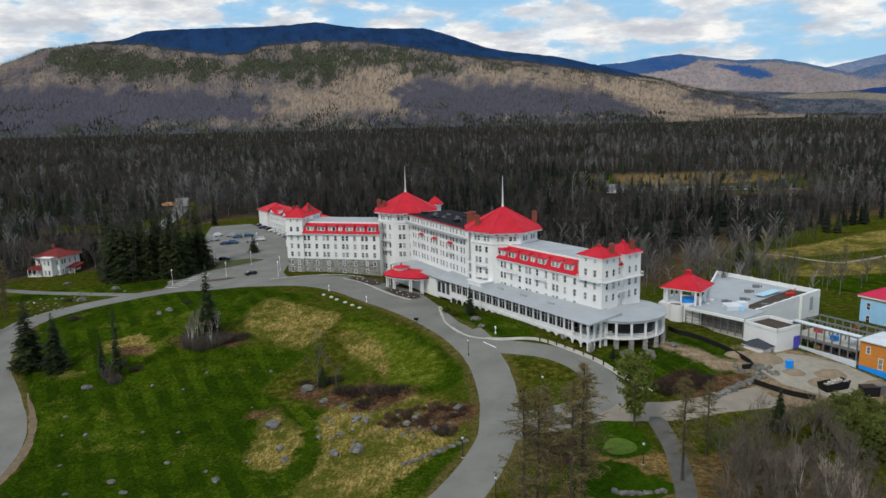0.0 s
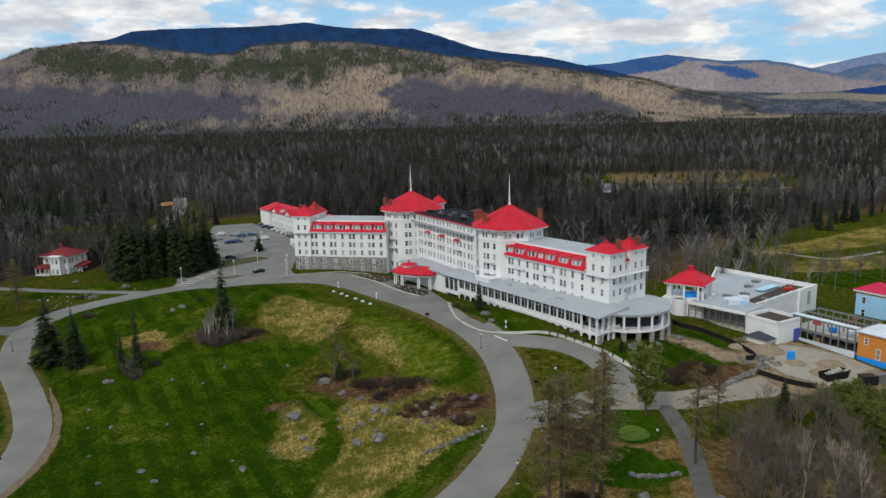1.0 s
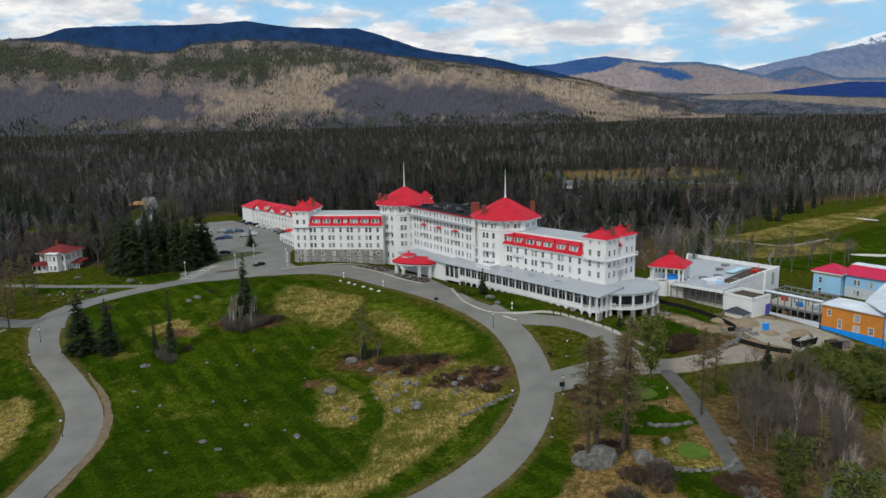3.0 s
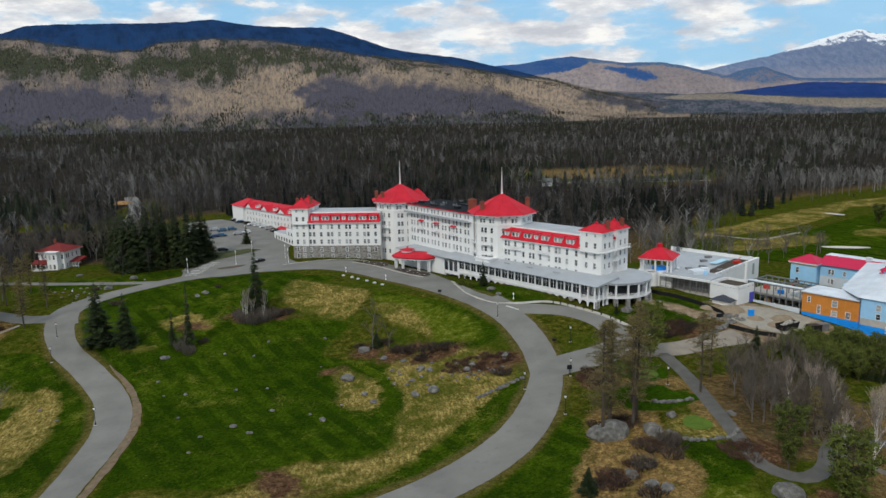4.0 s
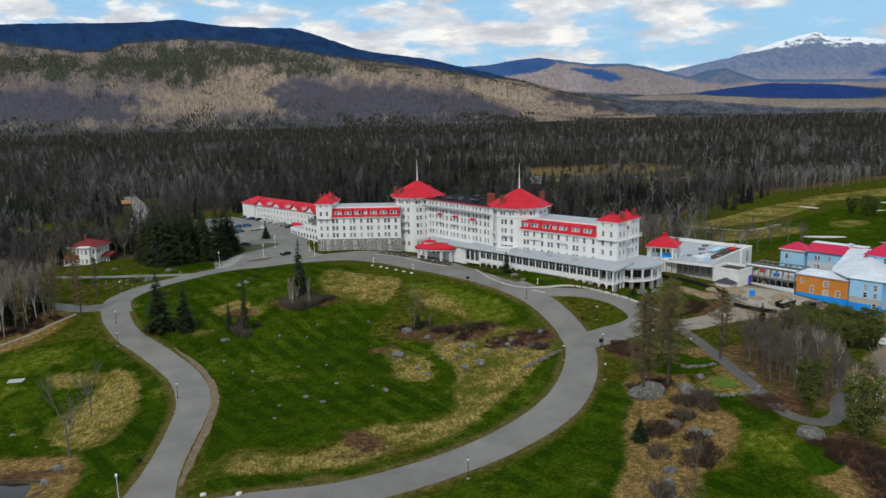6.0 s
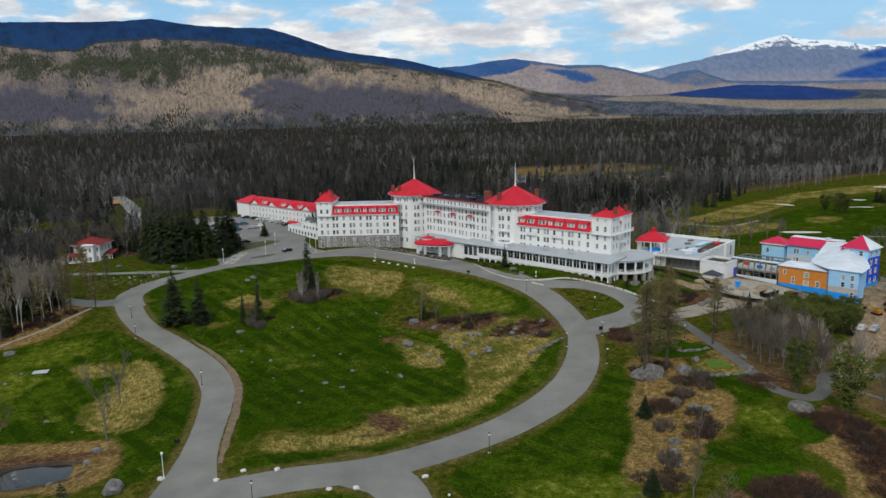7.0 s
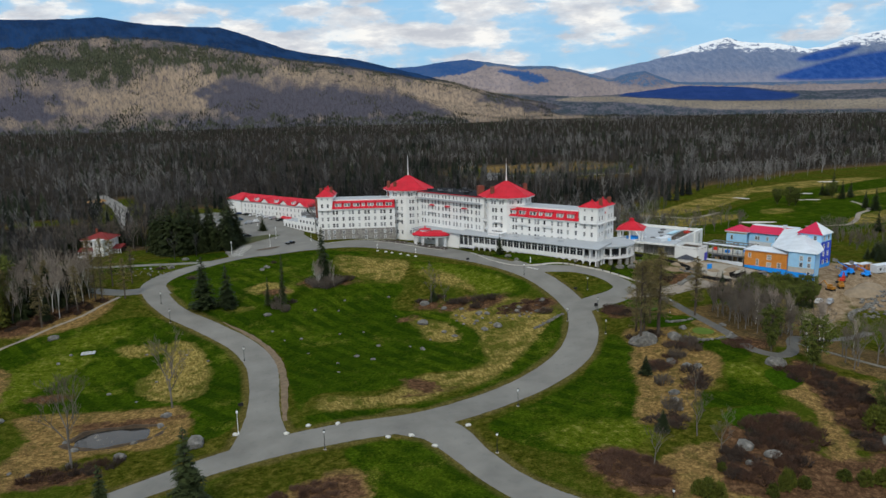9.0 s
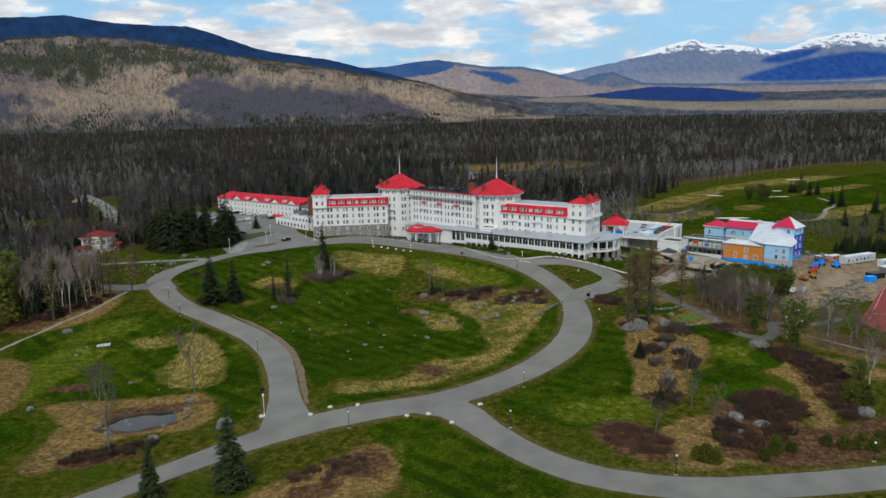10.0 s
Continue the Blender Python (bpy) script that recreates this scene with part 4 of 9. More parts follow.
def tints_plain(az, s):
    # cloud shadow and haze painted blue over the far hill
    hill = patch_mask(az, s, [(29.6, 0.8), (31.8, 1.35), (33.3, 1.6), (36.9, 1.45), (39.6, 1.0), (42, 0.6), (40.3, 0.25), (35.2, 0.38)], 0.2)
    pale = np.maximum(patch_mask(az, s, [(26, 0.75), (30, 0.7), (35.2, 0.3), (41, 0.2), (60, 0.2), (60, -0.45), (41, -0.43), (35.2, -0.23), (29.6, 0.3), (25, 0.5)], 0.2), patch_mask(az, s, [(20, 1.2), (29, 0.9), (29, 1.4), (20, 2)], 0.3))
    # all but the pale strips gets the painted shade tone
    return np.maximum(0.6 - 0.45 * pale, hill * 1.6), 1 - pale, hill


def tints_far(az, s):
    # blue of cloud shadow and haze painted on these slopes
    blue = np.maximum(patch_mask(az, s, [(12, 3.2), (14, 3.5), (17.7, 3.75), (19.2, 3.3), (17.7, 2.7), (15.1, 2.5), (12, 2.4)], 0.4), patch_mask(az, s, [(20.6, 2.9), (22.5, 2.75), (24.2, 2.1), (23.2, 1.9), (21.7, 2.4)], 0.7))
    cone = patch_mask(az, s, [(28.6, 1.9), (30.3, 2.7), (31.4, 2.9), (33.4, 1.7), (31, 1.4)], 0.5)
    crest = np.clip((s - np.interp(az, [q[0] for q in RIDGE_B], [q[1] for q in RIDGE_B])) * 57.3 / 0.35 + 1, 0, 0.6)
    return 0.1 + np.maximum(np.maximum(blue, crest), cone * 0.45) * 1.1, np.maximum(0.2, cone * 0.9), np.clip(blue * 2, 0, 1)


def tints_snow(az, s):
    crest = np.interp(az, [q[0] for q in RIDGE_C], [q[1] for q in RIDGE_C])
    drop = np.degrees(crest - s)
    snow = np.clip(1 - drop / np.interp(az, [33, 35, 37.5, 41, 43, 46, 60], [0.25, 1.0, 1.35, 0.9, 0.5, 1.5, 1.5]), 0, 1) * np.clip((az - 31.5) / 2, 0, 1)
    # cloud shadow, painted as deep blue patches
    blue = np.maximum(patch_mask(az, s, [(40.5, 1.7), (42.6, 2.5), (45.2, 3.1), (49, 3.3), (52, 1.9), (46, 1.5)], 0.25), patch_mask(az, s, [(41.7, 3.0), (43.3, 3.5), (45.5, 3.7), (44.5, 3.1), (43, 2.8)], 0.25))
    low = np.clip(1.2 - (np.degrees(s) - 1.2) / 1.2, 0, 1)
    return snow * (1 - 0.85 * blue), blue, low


def mountain(name, ridge, foot, crest, back, mat, rough, label, lo, hi, step, fold, stands=None):
    """A range round the middle of the walk: it rises from the foot's distance to its crest and falls off behind."""
    az = np.arange(lo, hi, step)
    top = np.interp(az, [a for a, _ in ridge], [r for _, r in ridge])
    k = np.hanning(int(0.9 / step) | 1)
    top = np.convolve(np.pad(top, len(k) // 2, "edge"), k / k.sum(), "valid")
    top = top + np.array([0.0006 * noise.fractal(Vector((a * 1.6, crest * 0.01, 3)), 0.7, 2.1, 4) for a in az])
    rs = np.concatenate([np.linspace(foot, crest, 60), np.linspace(crest, back, 8)[1:]])
    v = []
    for r in rs:
        t = min(1.0, (r - foot) / (crest - foot))
        for a, s in zip(az, top):
            b = radians(a)
            x, y = EYE_MID.x + r * math.sin(b), EYE_MID.y + r * math.cos(b)
            base = ground_at(x, y) - 4
            full = EYE_MID.z + s * crest
            rise = t * t * (3 - 2 * t) * 0.55 + 0.45 * t
            n = noise.fractal(Vector((x, y, 0)) / fold, 1.0, 2.1, 5)
            edge = math.sin(math.pi * min(1, t)) if r <= crest else 0.0
            z = base + (full - base) * rise + n * rough * edge
            if r > crest:
                z = full - (r - crest) * 0.35
            v.append((x, y, z))
    n = len(az)
    f = [(i * n + j, i * n + j + 1, (i + 1) * n + j + 1, (i + 1) * n + j) for i in range(len(rs) - 1) for j in range(n - 1)]
    me = mesh(name, v, f, mat, True)
    Z = np.array([q[2] for q in v]).reshape(len(rs), n)
    A, R = np.meshgrid(az, rs)
    lie = np.stack([np.radians(A) * crest, R, np.zeros_like(R)], 2).astype(np.float32)
    me.attributes.new("slope", "FLOAT_VECTOR", "POINT").data.foreach_set("vector", lie.ravel())
    # masks: trees or snow, plus shade and blue tints painted into the colour
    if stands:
        fir, shade_tone, tip = stands(A, (Z - EYE_MID.z) / R)
        col = np.stack([fir, shade_tone, tip, np.ones_like(fir)], 2).astype(np.float32)
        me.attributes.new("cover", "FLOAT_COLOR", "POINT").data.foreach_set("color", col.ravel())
    tagged(new(name, me), label, "mountain", kind="structure")
    return az, rs, Z


def snow_mat():
    m, nt, b, p = material("far_snowy_mountain", 1.0, 0.0, 0.0)
    a = nt.nodes.new("ShaderNodeAttribute")
    a.attribute_name = "cover"
    kinds = nt.nodes.new("ShaderNodeSeparateColor")
    nt.links.new(a.outputs["Color"], kinds.inputs[0])
    q = stretch(nt, p, 1.0, 0.35, 0.7)
    woods = noise_tex(nt, q, 0.045, 5, 0.7)
    # distance haze painted into the pale blue slopes
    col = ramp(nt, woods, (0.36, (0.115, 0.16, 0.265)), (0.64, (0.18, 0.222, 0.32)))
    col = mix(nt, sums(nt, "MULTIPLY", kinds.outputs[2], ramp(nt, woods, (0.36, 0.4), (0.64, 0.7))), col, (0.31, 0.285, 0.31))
    # shadow patches painted deep blue over them
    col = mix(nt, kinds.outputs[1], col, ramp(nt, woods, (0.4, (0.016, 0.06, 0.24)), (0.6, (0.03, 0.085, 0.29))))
    f = sums(nt, "MULTIPLY", kinds.outputs[0], sums(nt, "MULTIPLY_ADD", noise_tex(nt, stretch(nt, p, 1, 0.5, 1.6), 0.024, 8, 0.8), 4.4, -1.3))
    put(nt, b.inputs["Base Color"], mix(nt, ramp(nt, f, (0.48, 0.0), (0.62, 1.0)), col, (0.78, 0.8, 0.83)))
    bumped(nt, b, woods, 0.8, 14.0)
    return m


SLOPE = mountain("mountain", RIDGE_A, 2050, 3600, 4300, M["hill"], 42, "broad wooded mountain with bare hardwoods and dark firs", -62, 37, 0.12, 520, tints_mountain)
RIDGE_D = [(8, 0.03), (12, 0.034), (15, 0.032), (18, 0.026), (22, 0.021), (26, 0.0165), (29, 0.0165), (31.5, 0.0205), (34.5, 0.0245), (38, 0.0215), (41, 0.0165), (48, 0.015), (60, 0.015)]
# dusky and blue tones hold the plain's painted cloud shadow
mountain("wooded_plain", RIDGE_D, 2500, 4200, 4300, hill_mat("dark_wooded_plain", (0.27, 0.225, 0.17), (0.12, 0.115, 0.14), (0.03, 0.042, 0.052), 1.0, 0.2, ((0.012, 0.036, 0.14), (0.018, 0.046, 0.165), (0.028, 0.055, 0.15))), 6, "dark wooded plain rising to far hills", 8, 60, 0.15, 500, tints_plain)
# haze and cloud shadow are painted into the hills' blue tones
mountain("far_hills", RIDGE_B, 3700, 4300, 4500, hill_mat("far_wooded_hills", (0.3, 0.25, 0.24), (0.17, 0.16, 0.2), (0.05, 0.09, 0.16), 0.7, 0.6, ((0.02, 0.07, 0.2), (0.035, 0.085, 0.21), (0.06, 0.095, 0.18))), 55, "hazy blue-brown wooded hills", 3, 60, 0.12, 600, tints_far)
mountain("snowy_mountain", RIDGE_C, 4350, 4700, 4800, snow_mat(), 26, "distant blue mountain with snow on its top", 21, 62, 0.12, 420, tints_snow)

# ---- woods ----
rng = np.random.default_rng(5)


def slivers(specs):
    """Thin three-cornered rods: (base, tip, half-width) each as two crossed triangles; returns verts and faces."""
    v, f = [], []
    for a, b, w in specs:
        a, b = np.array(a, float), np.array(b, float)
        for s in ((w, 0, 0), (0, w, 0)):
            s = np.array(s)
            n = len(v)
            v += [a - s, a + s, b]
            f.append((n, n + 1, n + 2))
    return v, f


def bare_form(seed, limbs, twigs, thick=0.0075):
    """A leafless tree of unit height."""
    r = random.Random(seed)
    spec = [((0, 0, -0.03), (r.uniform(-.03, .03), r.uniform(-.03, .03), 0.97), 0.011)]
    for i in range(limbs):
        z = 0.3 + 0.55 * i / limbs
        a = r.uniform(0, 6.28)
        out = (0.06 + 0.13 * math.sin(math.pi * (z - 0.1))) * r.uniform(0.6, 1.3)
        tip = (out * math.cos(a), out * math.sin(a), min(1.02, z + r.uniform(0.16, 0.32)))
        spec.append(((0, 0, z), tip, 0.0065))
        for k in range(twigs):
            t = r.uniform(0.25, 1.0)
            q = (tip[0] * t, tip[1] * t, z + (tip[2] - z) * t)
            b = a + r.uniform(-1.5, 1.5)
            spec.append((q, (q[0] + 0.08 * math.cos(b), q[1] + 0.08 * math.sin(b), q[2] + r.uniform(0.03, 0.13)), thick))
    return slivers(spec)


def fir_form(seed, tiers, sides):
    """A narrow fir of unit height in ragged tiers."""
    r = random.Random(seed)
    v, f = [], []
    for i in range(tiers):
        z0, z1 = 0.06 + 0.9 * i / tiers, min(1.0, 0.06 + 0.9 * (i + 1.7) / tiers)
        R = 0.2 * (1 - i / tiers) ** 0.85 + 0.012
        n = len(v)
        for j in range(sides):
            a = 2 * math.pi * (j + 0.5 * (i % 2)) / sides
            k = R * r.uniform(0.6, 1.15)
            v.append(np.array((k * math.cos(a), k * math.sin(a), z0 + r.uniform(-.02, .02))))
        v.append(np.array((0, 0, z1)))
        f += [(n + j, n + (j + 1) % sides, n + sides) for j in range(sides)]
    return v, f


def plant(name, forms, spots, mat, label, foot=None):
    """Many trees in one mesh. spots: rows of x, y, height, tone."""
    V, F, T, base = [], [], [], 0
    pick = rng.integers(0, len(forms), len(spots))
    for k, (fv, ff) in enumerate(forms):
        s = spots[pick == k]
        fv, ff = np.array(fv), np.array(ff)
        a = rng.uniform(0, 6.28, len(s))
        c, d = np.cos(a)[:, None], np.sin(a)[:, None]
        wide = rng.uniform(0.8, 1.25, len(s))[:, None] * s[:, 2:3]
        x = (fv[None, :, 0] * c - fv[None, :, 1] * d) * wide + s[:, 0:1]
        y = (fv[None, :, 0] * d + fv[None, :, 1] * c) * wide + s[:, 1:2]
        z = fv[None, :, 2] * s[:, 2:3] + (land(s[:, 0], s[:, 1]) if foot is None else foot[pick == k])[:, None]
        V.append(np.stack([x, y, z], 2).reshape(-1, 3))
        F.append((ff[None] + (np.arange(len(s)) * len(fv))[:, None, None] + base).reshape(-1, 3))
        T.append(np.repeat(s[:, 3], len(fv)))
        base += len(s) * len(fv)
    v, f, t = np.concatenate(V), np.concatenate(F), np.concatenate(T)
    me = bpy.data.meshes.new(name)
    me.vertices.add(len(v)), me.vertices.foreach_set("co", v.ravel())
    me.loops.add(f.size), me.loops.foreach_set("vertex_index", f.ravel().astype(np.int32))
    me.polygons.add(len(f)), me.polygons.foreach_set("loop_start", np.arange(0, f.size, 3)), me.polygons.foreach_set("loop_total", np.full(len(f), 3))
    me.attributes.new("tone", "FLOAT", "POINT").data.foreach_set("value", t.astype(np.float32))
    me.materials.append(mat)
    me.update()
    return tagged(new(name, me), label, "woods", kind="stuff")


def spots_in(r0, r1, per, lo=-50, hi=66):
    """Random places in a ring sector about the walk's middle, off the open land."""
    n = int((r1 * r1 - r0 * r0) / 2 * radians(hi - lo) / per)
    r = np.sqrt(rng.uniform(r0 * r0, r1 * r1, n))
    a = np.radians(rng.uniform(lo, hi, n))
    x, y = -50 + r * np.sin(a), -38 + r * np.cos(a)
    keep = (open_land(x, y) < 0.5) & ((y > 150) | (x < -200) | (x > 200))
    return x[keep], y[keep]


def stand(x, y, scale, seed):
    return np.array([noise.fractal(Vector((a / scale, b / scale, seed)), 1.0, 2.0, 3) for a, b in zip(x, y)])


def grow(name, r0, r1, per, h, bare, firs, label, firs_over=0.1, pale=0.0):
    x, y = spots_in(r0, r1, per)
    s = 1.15 * stand(x * 0.4, y, 80, 3.0) + rng.normal(0, 0.14, len(x))
    fir = s > firs_over
    hgt = rng.uniform(0.55, 1.15, len(x)) * h
    # last term paints the sunlit far woods paler past 1300 m
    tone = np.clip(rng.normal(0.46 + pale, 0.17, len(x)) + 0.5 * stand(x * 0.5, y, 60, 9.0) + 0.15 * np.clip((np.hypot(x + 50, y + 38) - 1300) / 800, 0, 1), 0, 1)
    tone = np.where(rng.uniform(0, 1, len(x)) < 0.025, 1.0, tone)
    # tone paints hardwoods paler towards links and lane, shade-dark among firs behind the hotel
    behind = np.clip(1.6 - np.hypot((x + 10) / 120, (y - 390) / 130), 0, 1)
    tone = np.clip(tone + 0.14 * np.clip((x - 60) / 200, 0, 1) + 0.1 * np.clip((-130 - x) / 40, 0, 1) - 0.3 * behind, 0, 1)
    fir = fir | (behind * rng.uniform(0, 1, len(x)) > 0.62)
    # sunlit strips before the mountain, painted as paler trees
    az = np.degrees(np.arctan2(x + 50, y + 38))
    up = np.degrees(np.arctan2(land(x, y) - 63.8, np.hypot(x + 50, y + 38)))
    tone = np.where(((depth_in(az, up, LIT_STRIP) > 0) | (depth_in(az, up, LIT_TAN) > 0)) & (rng.uniform(0, 1, len(x)) < 0.6), rng.uniform(0.7, 1.0, len(x)), tone)
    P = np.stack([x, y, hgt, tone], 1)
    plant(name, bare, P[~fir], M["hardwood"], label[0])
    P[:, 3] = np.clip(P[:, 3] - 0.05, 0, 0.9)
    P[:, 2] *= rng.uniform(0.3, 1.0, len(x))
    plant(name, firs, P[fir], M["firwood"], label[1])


LAB = ("grey leafless hardwoods with pale trunks", "dark green firs among bare woods")
grow("near_woods", 300, 620, 56, 14.5, [bare_form(i, 11, 7, 0.0055) for i in range(5)], [fir_form(i, 6, 6) for i in range(4)], LAB, 0.16, 0.1)
grow("middle_woods", 620, 1250, 130, 12, [bare_form(i + 9, 9, 5, 0.012) for i in range(4)], [fir_form(i + 9, 4, 5) for i in range(4)], LAB, 0.14, 0.08)
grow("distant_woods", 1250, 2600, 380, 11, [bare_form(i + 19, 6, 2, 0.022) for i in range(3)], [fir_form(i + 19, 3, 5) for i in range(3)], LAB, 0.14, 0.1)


def slope_woods(n):
    """Firs in loose stands and bare hardwoods between them, over the mountain."""
    az, rs, Z = SLOPE
    a, r = rng.uniform(-34, 32, n), np.sqrt(rng.uniform(2060 ** 2, 3590 ** 2, n))
    i, j = np.clip(np.searchsorted(rs, r) - 1, 0, len(rs) - 2), np.clip(np.searchsorted(az, a) - 1, 0, len(az) - 2)
    u, v = (r - rs[i]) / (rs[i + 1] - rs[i]), (a - az[j]) / (az[j + 1] - az[j])
    z = (Z[i, j] * (1 - u) + Z[i + 1, j] * u) * (1 - v) + (Z[i, j + 1] * (1 - u) + Z[i + 1, j + 1] * u) * v
    s = (z - EYE_MID.z) / r
    fir, shade_tone, top = tints_mountain(a, s)
    x, y = EYE_MID.x + r * np.sin(np.radians(a)), EYE_MID.y + r * np.cos(np.radians(a))
    is_fir = fir * 0.9 + 0.8 * stand(x, y * 0.4, 100, 6.0) + rng.normal(0, 0.12, n) > 0.5
    low = np.degrees(s) < 0.1
    firs = is_fir & (top < 0.6)
    P = np.stack([x, y, rng.uniform(5, 10, n), np.clip(rng.normal(0.55, 0.25, n) - 0.4 * low, 0, 1)], 1)
    plant("mountain_firs", [fir_form(i + 40, 2, 4) for i in range(3)], P[firs], M["slope_fir"], "dark firs scattered over the mountainside", z[firs] - 0.5)
    rest = ~is_fir & (top < 0.6)
    # hardwoods painted darker within the slope's cloud shadow
    P[:, 2], P[:, 3] = rng.uniform(7, 12, n), np.clip(rng.normal(0.8, 0.16, n) - 0.62 * shade_tone - 0.12 * low, 0, 1)
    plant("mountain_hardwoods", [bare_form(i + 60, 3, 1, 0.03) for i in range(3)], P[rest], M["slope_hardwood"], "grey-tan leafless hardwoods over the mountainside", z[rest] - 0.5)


slope_woods(60000)

# ---- windows and walls ----
WINDOWS = {}


def window_meshes(w, h):
    """A sash window of that size about its sill's middle: x along the wall, y into it."""
    key = (round(w, 2), round(h, 2))
    if key not in WINDOWS:
        s, t = Shape(), 0.11
        s.box(-w / 2 - t, -w / 2, -0.06, 0.2, 0, h), s.box(w / 2, w / 2 + t, -0.06, 0.2, 0, h)
        s.box(-w / 2 - t, w / 2 + t, -0.06, 0.2, h, h + 0.16), s.box(-w / 2 - t - 0.05, w / 2 + t + 0.05, -0.12, 0.2, -0.12, 0)
        s.box(-w / 2, w / 2, 0.06, 0.14, h * 0.5 - 0.04, h * 0.5 + 0.04)
        g = Shape().box(-w / 2, w / 2, 0.12, 0.17, 0, h)
        WINDOWS[key] = (s.mesh("window", M["trim"]), g.mesh("pane", M["glass"]))
    return WINDOWS[key]


def add_window(parent, m, w, h):
    frame_mesh, pane_mesh = window_meshes(w, h)
    ob = part("window", frame_mesh, parent, m=m)
    p = new("pane", pane_mesh)
    p.parent = ob


def wall(parent, a, b, z0, z1, wins, mat, name="wall", bands=(), label="", thick=0.35):
    """A wall from a to b (left to right from outside) with openings and their windows.
    wins: (u, z, w, h) of each sill's middle. bands: (z, material) from which another material goes up."""
    fr, L = frame_of(a, b), span(a, b)
    us = sorted({0.0, L} | {round(u + s * w / 2, 3) for u, z, w, h in wins for s in (-1, 1)})
    zs = sorted({z0, z1} | {round(z + k * h, 3) for u, z, w, h in wins for k in (0, 1)} | {z for z, _ in bands if z0 < z < z1})
    us, zs = [u for u in us if 0 <= u <= L], [z for z in zs if z0 <= z <= z1]
    mats = [mat] + [m for _, m in bands]
    s = Shape()
    for i in range(len(us) - 1):
        for j in range(len(zs) - 1):
            uc, zc = (us[i] + us[i + 1]) / 2, (zs[j] + zs[j + 1]) / 2
            if any(abs(uc - u) < w / 2 and z < zc < z + h for u, z, w, h in wins):
                continue
            k = sum(1 for z, _ in bands if zc > z)
            s.add([(us[i], 0, zs[j]), (us[i + 1], 0, zs[j]), (us[i + 1], 0, zs[j + 1]), (us[i], 0, zs[j + 1])], [(0, 1, 2, 3)], k)
    for u, z, w, h in wins:
        k = sum(1 for q, _ in bands if z + h / 2 > q)
        x0, x1 = u - w / 2, u + w / 2
        s.add([(x0, 0, z), (x1, 0, z), (x1, 0, z + h), (x0, 0, z + h), (x0, thick, z), (x1, thick, z), (x1, thick, z + h), (x0, thick, z + h)], [(0, 4, 5, 1), (1, 5, 6, 2), (2, 6, 7, 3), (3, 7, 4, 0)], k)
    s.add([(0, thick, z0), (L, thick, z0), (L, thick, z1), (0, thick, z1), (0, 0, z1), (L, 0, z1)], [(0, 3, 2, 1), (4, 5, 2, 3)])
    ob = part(name, s.moved(fr).mesh(name, mats), parent, label)
    for u, z, w, h in wins:
        add_window(parent, fr @ Matrix.Translation((u, 0, z)), w, h)
    return ob


def grid(us, rows, w=0.95, h=1.6):
    return [(u, z, w, h) for z in rows for u in us]


def poly_ring(c, r, n, turn):
    return [(c[0] + r * math.cos(radians(turn) + 2 * math.pi * i / n), c[1] + r * math.sin(radians(turn) + 2 * math.pi * i / n)) for i in range(n)]


def hip_roof(parent, poly, z, apex, over_z=0.35, name="roof", mat=None):
    """A pointed roof with a white soffit board under its eaves."""
    s = Shape()
    s.cone(poly, z, apex)
    c = Vector((apex[0], apex[1]))
    inner = [tuple(c + (Vector(p) - c) * 0.97) for p in poly]
    part(name, s.mesh(name, mat or M["red"]), parent)
    t = Shape().prism(inner, z - over_z, z - 0.02)
    part("eave_board", t.mesh("eave_board", M["trim"]), parent)
    # ridge rolls
    for x, y in poly:
        part("hip_cap", Shape().rod((x, y, z + 0.02), apex, 0.13, 0.1, 5).mesh("hip_cap", mat or M["red"]), parent)


def chimney(parent, x, y, z0, z1, w=1.3, d=1.1):
    s = Shape().box(x - w / 2, x + w / 2, y - d / 2, y + d / 2, z0, z1).box(x - w / 2 - 0.12, x + w / 2 + 0.12, y - d / 2 - 0.12, y + d / 2 + 0.12, z1 - 0.35, z1 - 0.1)
    s.box(x - w / 4, x + w / 4, y - d / 4, y + d / 4, z1, z1 + 0.25)
    part("chimney", s.mesh("chimney", M["brick"]), parent, "weathered brick chimney")


def balcony(parent, a, b, u, z, w=3.0, d=1.1):
    """A small railed balcony on the wall a-b."""
    s = Shape().box(u - w / 2, u + w / 2, -d, 0, z - 0.2, z)
    s.box(u - w / 2, u + w / 2, -d, -d + 0.07, z + 0.9, z + 1.0)
    for x in (u - w / 2, u + w / 2 - 0.07):
        s.box(x, x + 0.07, -d, 0, z + 0.9, z + 1.0)
    n = int(w / 0.28)
    for i in range(n + 1):
        x = u - w / 2 + w * i / n
        s.box(x - 0.025, x + 0.025, -d + 0.01, -d + 0.06, z, z + 0.92)
    for x in (u - w * 0.4, u + w * 0.4):
        s.add([(x - .08, 0, z - .2), (x + .08, 0, z - .2), (x + .08, -d * .8, z - .2), (x - .08, -d * .8, z - .2), (x - .08, 0, z - 1.0), (x + .08, 0, z - 1.0)], [(0, 1, 5, 4), (1, 2, 5), (0, 4, 3), (4, 5, 2, 3), (0, 3, 2, 1)])
    part("balcony", s.moved(frame_of(a, b)).mesh("balcony", M["trim"]), parent)


